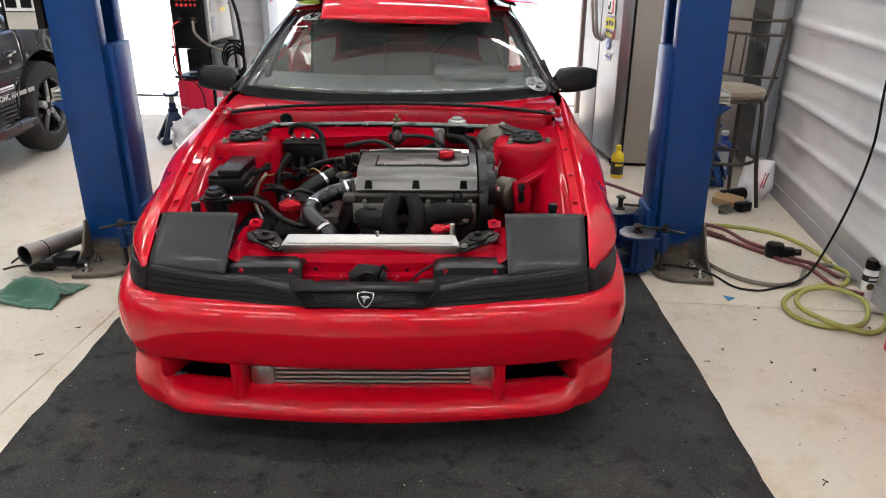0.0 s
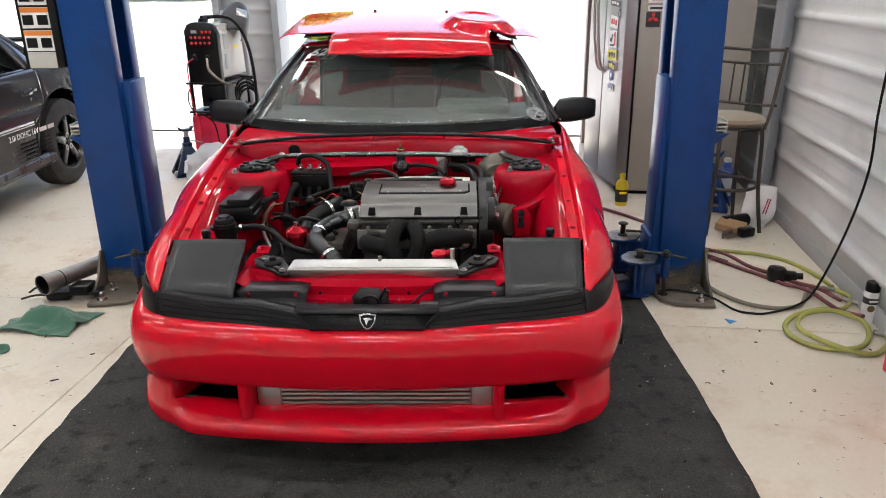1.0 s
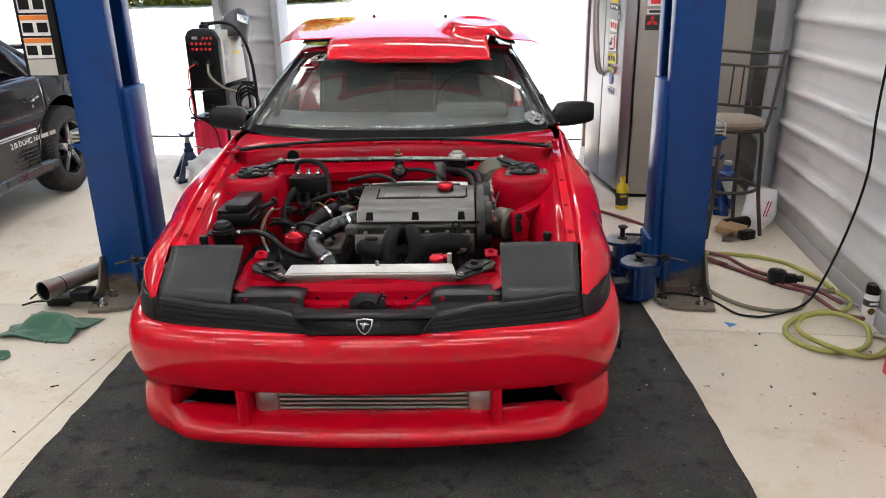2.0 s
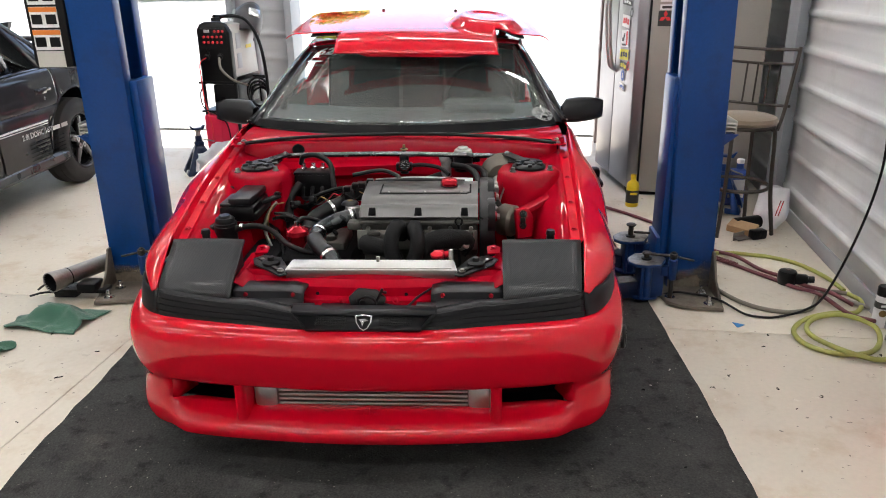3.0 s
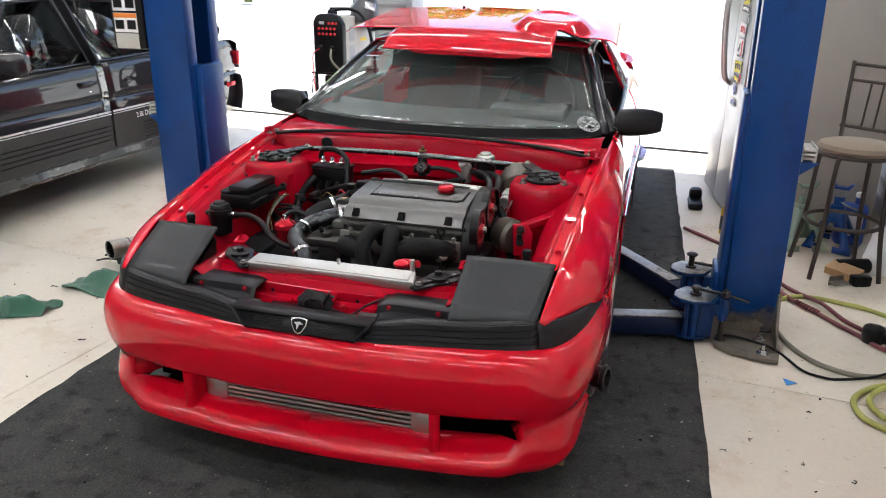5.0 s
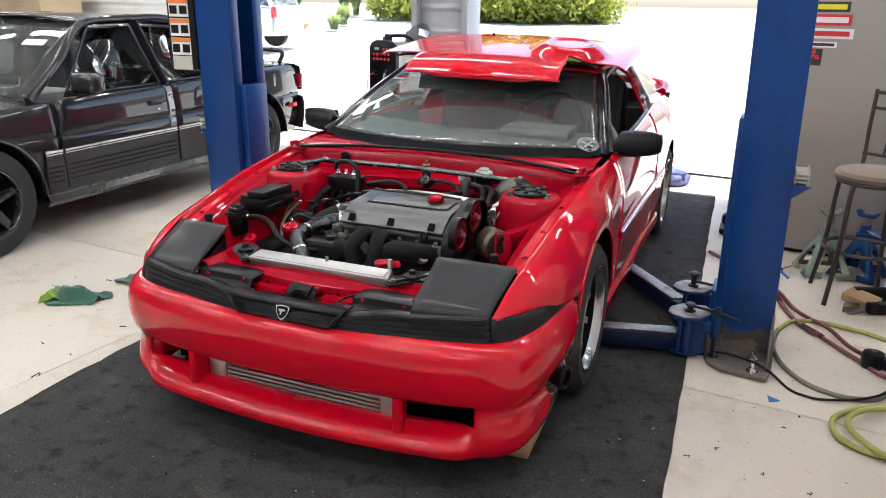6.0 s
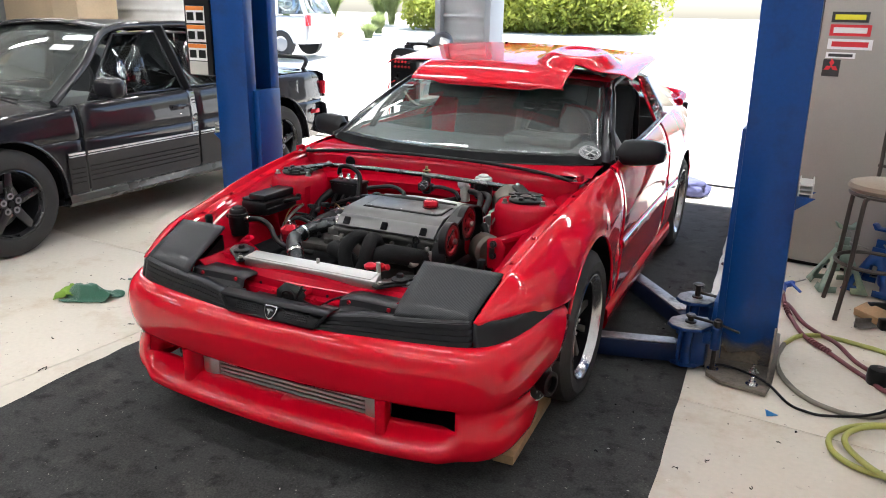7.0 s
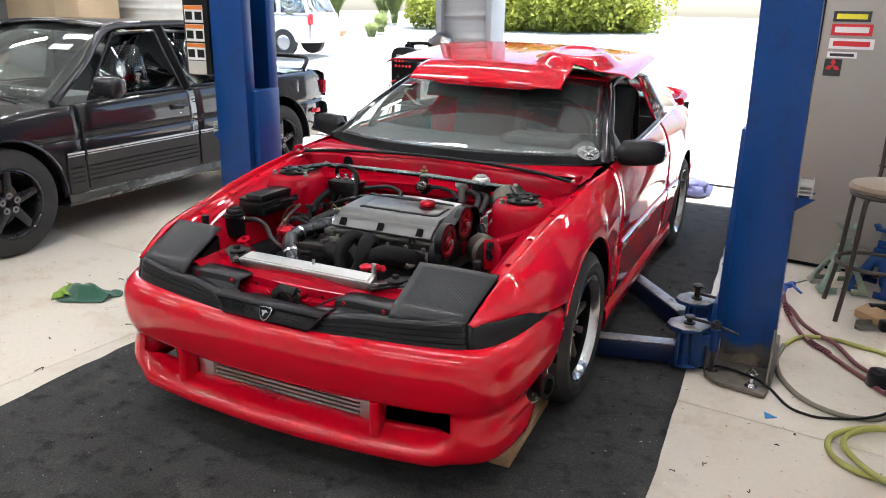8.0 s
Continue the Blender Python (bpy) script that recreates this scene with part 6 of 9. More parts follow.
# gauge and regulator on the bulkhead
fr = part("pressure_regulator", merge(rod((0.035, 2.97, 0.76), (0.035, 2.97, 0.84), 0.020, seg=18), box((0.035, 2.965, 0.79), (0.07, 0.035, 0.035), 0.006), rod((0.035, 2.97, 0.84), (0.035, 2.97, 0.872), 0.008)), M_BLACK, bay, "black fuel-pressure regulator with a round gauge")
part("regulator_screw", merge(rod((0.035, 2.97, 0.862), (0.035, 2.97, 0.868), 0.018, seg=12), rod((0.035, 2.97, 0.868), (0.035, 2.97, 0.885), 0.006)), M_GOLD, fr)
gg = part("gauge", lathe([(0, 0), (0.024, 0), (0.024, 0.014), (0.021, 0.018), (0.020, 0.014)], (0.04, 2.945, 0.80), (0.04, 2.5, 0.93), 26), M_CHROME, fr, "round pressure gauge with a black dial")
_gp = Vector((0.04, 2.945, 0.80)) + (Vector((0.04, 2.5, 0.93)) - Vector((0.04, 2.945, 0.80))).normalized() * 0.0125
part("gauge_dial", lathe([(0, 0), (0.020, 0), (0.020, 0.001), (0, 0.001)], _gp, (0.04, 2.5, 0.93), 22), M_BLACK, gg)
_gx, _gy = Vector((1, 0, 0)), Vector((0, 0.28, 0.96))
for k in range(9):
    a = radians(-130 + 32.5 * k)
    q = _gx * math.sin(a) + _gy * math.cos(a)
    part("gauge_tick", span(_gp + q * 0.0125 + Vector((0, -0.0022, 0.0006)), _gp + q * 0.0175 + Vector((0, -0.0022, 0.0006)), 0.0018, 0.0008), M_WHITE, gg)
part("gauge_needle", span(_gp + Vector((-0.012, -0.002, 0.006)), _gp + Vector((0.004, -0.002, -0.002)), 0.002, 0.001), M_WHITE, gg)
part("regulator_hose", tube([(0.07, 2.965, 0.795), (0.12, 2.955, 0.80), (0.19, 2.94, 0.79), (0.23, 2.90, 0.77)], 0.009, 8, 5), M_HOSE, fr)
# brake gear
part("brake_booster", lathe([(0, 0), (0.06, 0.0), (0.080, 0.02), (0.088, 0.045), (0.092, 0.05), (0.092, 0.06), (0.086, 0.066), (0.07, 0.105), (0, 0.11)], (0.455, 2.90, 0.755), (0.455, 3.2, 0.785), 36), M_ZINC, bay, "grey brake booster drum", smooth=40)
mc = part("master_cylinder", merge(rod((0.445, 2.935, 0.75), (0.42, 2.78, 0.73), 0.024), box((0.43, 2.84, 0.74), (0.05, 0.09, 0.05), 0.01)), M_ALU, bay)
part("brake_line", tube([(0.43, 2.80, 0.73), (0.46, 2.76, 0.76), (0.44, 2.72, 0.70), (0.46, 2.70, 0.62), (0.50, 2.72, 0.55)], 0.004, 6, 5), M_STEEL, mc)
part("brake_line", tube([(0.42, 2.84, 0.73), (0.40, 2.76, 0.74), (0.43, 2.70, 0.68), (0.42, 2.68, 0.60)], 0.004, 6, 5), M_STEEL, mc)
rs = part("fluid_reservoir", merge(rod((0.287, 3.03, 0.755), (0.287, 3.03, 0.832), 0.040, 0.044, 24), box((0.287, 3.07, 0.80), (0.15, 0.02, 0.03), 0.004)), M_BLACK, bay, "black fluid reservoir with bare metal cap")
part("reservoir_cap", lathe([(0.0, 0.030), (0.020, 0.030), (0.024, 0.026), (0.024, 0.021), (0.036, 0.018), (0.039, 0.012), (0.039, 0.0), (0, 0)], (0.287, 3.03, 0.832), (0.287, 3.03, 1), 28), M_BRUSHED, rs, "bare aluminium screw cap")
part("reservoir_bolt", bolt((0.35, 3.06, 0.812), (0, -0.5, 0.8), 0.008, 0.010), M_STEEL, rs)
part("breather_canister", merge(rod((0.215, 2.995, 0.74), (0.215, 2.995, 0.815), 0.022, seg=18), rod((0.19, 2.99, 0.81), (0.225, 2.99, 0.826), 0.02)), M_ALU, bay, "grey breather canister")
for k, pts in enumerate((((0.24, 2.99, 0.79), (0.30, 2.95, 0.79), (0.345, 2.86, 0.78), (0.36, 2.76, 0.74)), ((0.27, 2.99, 0.78), (0.33, 2.96, 0.79), (0.375, 2.88, 0.79), (0.385, 2.79, 0.75)), ((0.19, 2.98, 0.75), (0.12, 2.93, 0.74), (0.05, 2.87, 0.75), (0.0, 2.82, 0.76)))):
    part("coolant_hose", tube(pts, 0.013, 10, 6), M_HOSE, bay)
part("clutch_cylinder", merge(rod((0.40, 2.80, 0.70), (0.43, 2.70, 0.67), 0.02), box((0.415, 2.745, 0.66), (0.04, 0.06, 0.05), 0.01)), M_ALU, bay)
# alternator, mount and red bracket at the timing end
part("alternator", lathe([(0, 0.0), (0.05, 0.0), (0.062, 0.012), (0.062, 0.06), (0.05, 0.075), (0, 0.075)], (0.50, 2.60, 0.66), (0.44, 2.64, 0.66), 28), M_ZINC, bay, "round dark alternator housing")
mt_ = part("engine_mount", merge(slab([(-0.030, -0.055), (0.03, -0.055), (0.045, 0.02), (0.025, 0.06), (-0.025, 0.06)], 0.035, wall_plane((0.52, 2.60, 0.655), (1, 0.25, 0.1), (0, 0.2, 1)), 0.008), span((0.52, 2.60, 0.70), (0.66, 2.70, 0.745), 0.045, 0.02, 0.005), span((0.52, 2.58, 0.60), (0.62, 2.62, 0.56), 0.045, 0.02, 0.005)), M_RED_SHADED, bay, "red engine mount bracket")
for z in (0.702, 0.655):
    part("mount_bolt", merge(lathe([(0, 0), (0.014, 0), (0.014, 0.006), (0, 0.006)], (0.525, 2.567, z), (0.525, 2.3, z + 0.06), 16), rod((0.525, 2.563, z + 0.001), (0.525, 2.545, z + 0.006), 0.009, seg=6)), M_BLACK, mt_)
part("mount_link", span((0.524, 2.556, 0.69), (0.524, 2.553, 0.66), 0.02, 0.008, 0.002), M_BLACK, mt_)
part("charcoal_hose", tube([(0.41, 2.74, 0.72), (0.44, 2.71, 0.68), (0.47, 2.66, 0.62), (0.49, 2.60, 0.56)], 0.016, 10, 6), M_HOSE, bay)
part("wheel_house_cover", grid([[(0.615, y, z + 0.02) for y in (2.40, 2.55, 2.70)] for z in (0.45, 0.56, 0.66)]), M_RED_SHADED, bay, solid=0.003)

# battery side: fuse box, reservoir, coil box, pipes
fb = part("fuse_box", merge(box((-0.562, 2.60, 0.720), (0.135, 0.21, 0.06), 0.012), box((-0.505, 2.60, 0.71), (0.04, 0.20, 0.03), 0.006), span((-0.50, 2.625, 0.73), (-0.435, 2.665, 0.748), 0.03, 0.016, 0.005)), M_BLACK, bay, "black fuse box with stepped lid")
part("fuse_lid", merge(slab([(-0.045, -0.10), (0.042, -0.10), (0.05, 0.10), (-0.04, 0.10)], 0.030, Matrix.Translation((-0.550, 2.605, 0.751)), 0.008), slab([(-0.015, -0.10), (0.03, -0.10), (0.025, 0.05), (-0.015, 0.05)], 0.014, Matrix.Translation((-0.612, 2.60, 0.748)), 0.006)), M_TRIM, fb)
part("fuse_clip", bolt((-0.445, 2.66, 0.756), r=0.010, h=0.008), M_BLACK, fb)
part("relay", box((-0.655, 2.745, 0.752), (0.045, 0.04, 0.03), 0.005), M_BLACK, bay)
pr = part("steering_reservoir", merge(rod((-0.582, 2.42, 0.62), (-0.582, 2.42, 0.71), 0.040, 0.042, 24), box((-0.64, 2.43, 0.66), (0.05, 0.06, 0.09), 0.012), rod((-0.545, 2.415, 0.69), (-0.515, 2.41, 0.70), 0.012)), M_BLACK, bay, "black fluid reservoir with a round cap")
part("reservoir_cap", lathe([(0, 0.026), (0.020, 0.026), (0.024, 0.018), (0.032, 0.016), (0.036, 0.010), (0.036, 0.0), (0.042, -0.003), (0.042, -0.010), (0, -0.010)], (-0.582, 2.42, 0.718), (-0.582, 2.42, 1), 28), M_BLACK, pr)
part("hose_clip", lathe([(0.0115, 0), (0.0135, 0), (0.0135, 0.012), (0.0115, 0.012)], (-0.525, 2.414, 0.699), (-0.40, 2.405, 0.705), 14), M_CHROME, pr)
part("return_hose", tube([(-0.53, 2.413, 0.698), (-0.46, 2.415, 0.703), (-0.40, 2.40, 0.685), (-0.345, 2.36, 0.655), (-0.28, 2.335, 0.635), (-0.21, 2.33, 0.63), (-0.16, 2.36, 0.62)], 0.0105, 12, 6), M_HOSE, bay, "black rubber return hose", smooth=80)
cc = part("bypass_valve", merge(lathe([(0, 0.032), (0.016, 0.032), (0.020, 0.028), (0.030, 0.024), (0.040, 0.016), (0.042, 0.0), (0.036, -0.012), (0.036, -0.03), (0.02, -0.06), (0, -0.06)], (-0.318, 2.425, 0.668), (-0.318, 2.425, 1), 28)), M_REDANO, bay, "red anodised bypass valve", smooth=30)
part("valve_nipple", rod((-0.318, 2.425, 0.698), (-0.318, 2.425, 0.718), 0.009), M_CHROME, cc)
part("vacuum_hose", tube([(-0.318, 2.425, 0.711), (-0.295, 2.445, 0.725), (-0.25, 2.46, 0.71), (-0.20, 2.45, 0.69), (-0.17, 2.42, 0.67)], 0.008, 8, 5), M_HOSE, cc)
ip = part("intake_pipe", tube([(-0.11, 2.50, 0.715), (-0.17, 2.475, 0.705), (-0.225, 2.42, 0.688), (-0.235, 2.35, 0.675), (-0.205, 2.295, 0.662), (-0.165, 2.255, 0.645), (-0.145, 2.23, 0.62)], 0.030, 18, 7), material("dark_polished_pipe", (0.055, 0.058, 0.062), 0.22, 0.9, 0.2, 8, 90, 0.02), bay, "dark polished charge pipe with hose clamps", smooth=80)
for a, b in (((-0.120, 2.497, 0.714), (-0.17, 2.475, 0.705)), ((-0.175, 2.262, 0.649), (-0.15, 2.238, 0.63)), ((-0.232, 2.40, 0.683), (-0.236, 2.36, 0.676))):
    part("hose_clamp", lathe([(0.0295, 0), (0.033, 0), (0.033, 0.011), (0.0295, 0.011)], a, b, 24), M_CHROME, ip)
part("pipe_coupler", tube([(-0.19, 2.72, 0.70), (-0.235, 2.665, 0.69), (-0.29, 2.615, 0.665), (-0.31, 2.57, 0.63)], 0.034, 16, 5), M_HOSE, bay, "black silicone coupler", smooth=80)
part("coupler_clamp", lathe([(0.034, 0), (0.0375, 0), (0.0375, 0.012), (0.034, 0.012)], (-0.232, 2.668, 0.691), (-0.27, 2.635, 0.68), 24), M_CHROME, bay)
th = part("thermostat_housing", merge(rod((-0.125, 2.535, 0.72), (-0.125, 2.535, 0.745), 0.028, seg=16), box((-0.12, 2.56, 0.70), (0.08, 0.08, 0.06), 0.014)), M_ALU, bay)
part("filler_cap", lathe([(0, 0.014), (0.018, 0.014), (0.030, 0.008), (0.034, 0.0), (0, 0)], (-0.135, 2.545, 0.748), (-0.135, 2.545, 1), 16), M_BLACK, th, "black filler cap with a brass centre")
part("cap_centre", lathe([(0, 0.002), (0.009, 0.002), (0.010, 0.0), (0, 0)], (-0.135, 2.545, 0.7615), (-0.135, 2.545, 1), 12), M_GOLD, th)
cb = part("coil_box", merge(box((-0.35, 2.93, 0.725), (0.16, 0.08, 0.10), 0.008), box((-0.35, 2.93, 0.778), (0.165, 0.085, 0.012), 0.004)), M_BLACK, bay, "black solenoid box with braided hoses")
for k in range(3):
    x = -0.395 + 0.042 * k
    part("hose_fitting", merge(rod((x, 2.93, 0.784), (x, 2.93, 0.815), 0.010, seg=8), rod((x, 2.93, 0.79), (x, 2.93, 0.80), 0.014, seg=6)), M_CHROME, cb)
    part("loom_hose", tube([(x, 2.885, 0.72), (x + 0.01, 2.84, 0.69), (x + 0.05 + 0.02 * k, 2.79, 0.70), (x + 0.16, 2.76, 0.745), (x + 0.27, 2.74, 0.765)], 0.009, 8, 6), M_HOSE, cb)
part("over_hose", tube([(-0.405, 2.93, 0.81), (-0.39, 2.925, 0.845), (-0.33, 2.92, 0.85), (-0.275, 2.90, 0.82), (-0.26, 2.87, 0.76), (-0.25, 2.84, 0.72)], 0.011, 10, 6), M_HOSE, bay)
rng = random.Random(7)
BUNDLES = (((-0.46, 2.86, 0.70), (-0.44, 2.78, 0.68), (-0.40, 2.70, 0.62), (-0.36, 2.62, 0.56)), ((-0.43, 2.84, 0.66), (-0.36, 2.80, 0.66), (-0.28, 2.79, 0.71), (-0.16, 2.76, 0.755)), ((-0.46, 2.66, 0.66), (-0.42, 2.69, 0.645), (-0.36, 2.70, 0.63), (-0.29, 2.71, 0.62)), ((-0.30, 2.86, 0.64), (-0.27, 2.76, 0.64), (-0.25, 2.68, 0.60), (-0.24, 2.58, 0.56)), ((-0.52, 2.70, 0.62), (-0.46, 2.64, 0.60), (-0.42, 2.54, 0.56), (-0.38, 2.46, 0.52)))
for k, base_ in enumerate(BUNDLES):
    for q in range(5):
        o = [Vector((rng.uniform(-0.012, 0.012), rng.uniform(-0.012, 0.012), rng.uniform(-0.010, 0.014))) for _ in base_]
        part("wiring_loom", tube([Vector(p) + d for p, d in zip(base_, o)], rng.uniform(0.0032, 0.0075), 8, 6), M_HOSE, bay, smooth=80)
    for t_ in (0.3, 0.7):
        path = spline(base_, 10)
        c0, c1 = path[int(t_ * 29)], path[int(t_ * 29) + 1]
        part("loom_tape", rod(c0, c0 + (c1 - c0).normalized() * 0.028, 0.017, seg=10), M_BLACK, bay)
for k in range(7):
    x, y, z = rng.uniform(-0.44, -0.18), rng.uniform(2.66, 2.82), rng.uniform(0.66, 0.73)
    part("plug", merge(box((0, 0, 0), (0.026, 0.036, 0.02), 0.004, pose(x, y, z, rng.uniform(-30, 30), 0, rng.uniform(0, 180))), box((0, 0.022, 0), (0.018, 0.014, 0.014), 0.003, pose(x, y, z, 0, 0, rng.uniform(0, 180)))), M_BLACK, bay)
for k in range(6):
    a = Vector((-0.36 + 0.05 * k, 2.72 + 0.02 * (k % 3), 0.69 + 0.008 * k))
    part("thin_wire", tube([a, a + Vector((0.03, -0.03, 0.03)), a + Vector((0.07, -0.04, 0.015)), a + Vector((0.10, -0.02, 0.03))], 0.0026, 6, 6), (M_HOSE, M_GOLD, M_REDANO)[k % 3], bay)
part("gearbox_top", merge(box((-0.27, 2.62, 0.575), (0.22, 0.20, 0.05), 0.018), rod((-0.33, 2.62, 0.59), (-0.33, 2.62, 0.635), 0.03), rod((-0.22, 2.56, 0.59), (-0.22, 2.56, 0.62), 0.022)), M_HEAD, bay, "dull cast gearbox top")
part("gear_cable", tube([(-0.47, 2.73, 0.70), (-0.50, 2.68, 0.66), (-0.49, 2.60, 0.62), (-0.44, 2.52, 0.56)], 0.007, 8, 5), M_STEEL, bay)
part("tan_wire", tube([(-0.42, 2.66, 0.72), (-0.46, 2.64, 0.71), (-0.475, 2.60, 0.66), (-0.45, 2.56, 0.60)], 0.003, 6, 5), M_GOLD, bay)
part("loom_bundle", tube([(-0.40, 2.86, 0.74), (-0.43, 2.80, 0.70), (-0.42, 2.72, 0.64), (-0.39, 2.64, 0.58)], 0.018, 10, 6), M_HOSE, bay)
part("throttle_loom", tube([(-0.16, 2.78, 0.80), (-0.05, 2.80, 0.815), (0.02, 2.78, 0.80), (0.04, 2.73, 0.79)], 0.009, 8, 6), M_HOSE, bay)
for k in range(4):
    part("connector", box((-0.17 + 0.03 * k, 2.70 + 0.02 * (k % 2), 0.765 + 0.008 * k), (0.028, 0.03, 0.022), 0.004), M_BLACK, bay)
part("throttle_body", merge(box((-0.11, 2.74, 0.745), (0.07, 0.07, 0.07), 0.012), rod((-0.15, 2.73, 0.74), (-0.19, 2.72, 0.735), 0.033, seg=20)), M_BLACK, bay)
# Near-black sheet added below, standing in for the dark under the engine.
part("bay_shade_sheet", box((0, 2.62, 0.24), (1.15, 1.02, 0.02)), M_DARK, bay)

# ---- black saloon ----
SX, SF, SR = -2.845, 3.06, 5.80
M_BRIGHT = material("bright_moulding", (0.72, 0.72, 0.72), 0.3, 0.35, 0.05, 8, 90, 0.01)
M_PALE_DASH = material("faded_grey_dash", (0.15, 0.16, 0.155), 0.7, 0, 0.1, 10, 260, 0.1)
M_SKIRT = material("reflective_side_skirt", (0.05, 0.055, 0.05), 0.25, 0.1, 0.12, 6, 90, 0.02, coat=0.6)
sedan = thing("saloon_car", pose(SX - 0.85, 4.5, 0), "glossy black saloon car parked beside the lift", "car")
SC = SX - 0.85


def sb(y):
    """Shoulder of the saloon: half-width and height."""
    return (smooth_lerp(y, [2.1, 2.5, 3.3, 4.5, 5.6, 6.4, 6.6], [0.70, 0.76, 0.79, 0.80, 0.79, 0.76, 0.70]),
            smooth_lerp(y, [2.1, 2.5, 3.3, 4.5, 5.6, 6.4, 6.6], [0.70, 0.80, 0.895, 0.925, 0.955, 0.965, 0.94]))


def sflank(y):
    return smooth_lerp(y, [2.05, 2.3, 2.7, 3.3, 4.5, 5.6, 6.2, 6.6], [0.70, 0.79, 0.835, 0.85, 0.85, 0.85, 0.825, 0.76])


def sfoot(y):
    z = 0.27 if 2.6 < y < 6.2 else 0.32
    for h, r in ((SF, 0.402), (SR - 0.03, 0.440)):
        if abs(y - h) < r:
            z = max(z, 0.335 + math.sqrt(r * r - (y - h) ** 2))
    return z


def srows(y0, y1, s, n):
    ys = set(y0 + (y1 - y0) * k / n for k in range(n + 1))
    for h, r in ((SF, 0.402), (SR - 0.03, 0.440)):
        for k in range(21):
            y = h - (r - 0.0001) * math.cos(math.pi * k / 20)
            if y0 < y < y1:
                ys.add(y)
        for e in (-r - 0.0015, r + 0.0015):
            if y0 < h + e < y1:
                ys.add(h + e)
    rows = []
    for y in sorted(ys):
        xi, zi = sb(y)
        xo, zb = sflank(y), sfoot(y)
        row = []
        for k in range(8):
            a = math.pi / 2 * k / 7
            row.append((SC + s * (xi + (xo - 0.012 - xi) * math.sin(a)), y, zi - 0.10 * (1 - math.cos(a))))
        for z, d in ((0.74, 0.0), (0.69, -0.004), (0.682, -0.010), (0.675, -0.002), (0.64, 0.0), (0.60, -0.002), (0.44, -0.014), (0.30, -0.045), (0.24, -0.07)):
            row.append((SC + s * (xo + d), y, max(z, zb)))
        rows.append(row)
    return rows


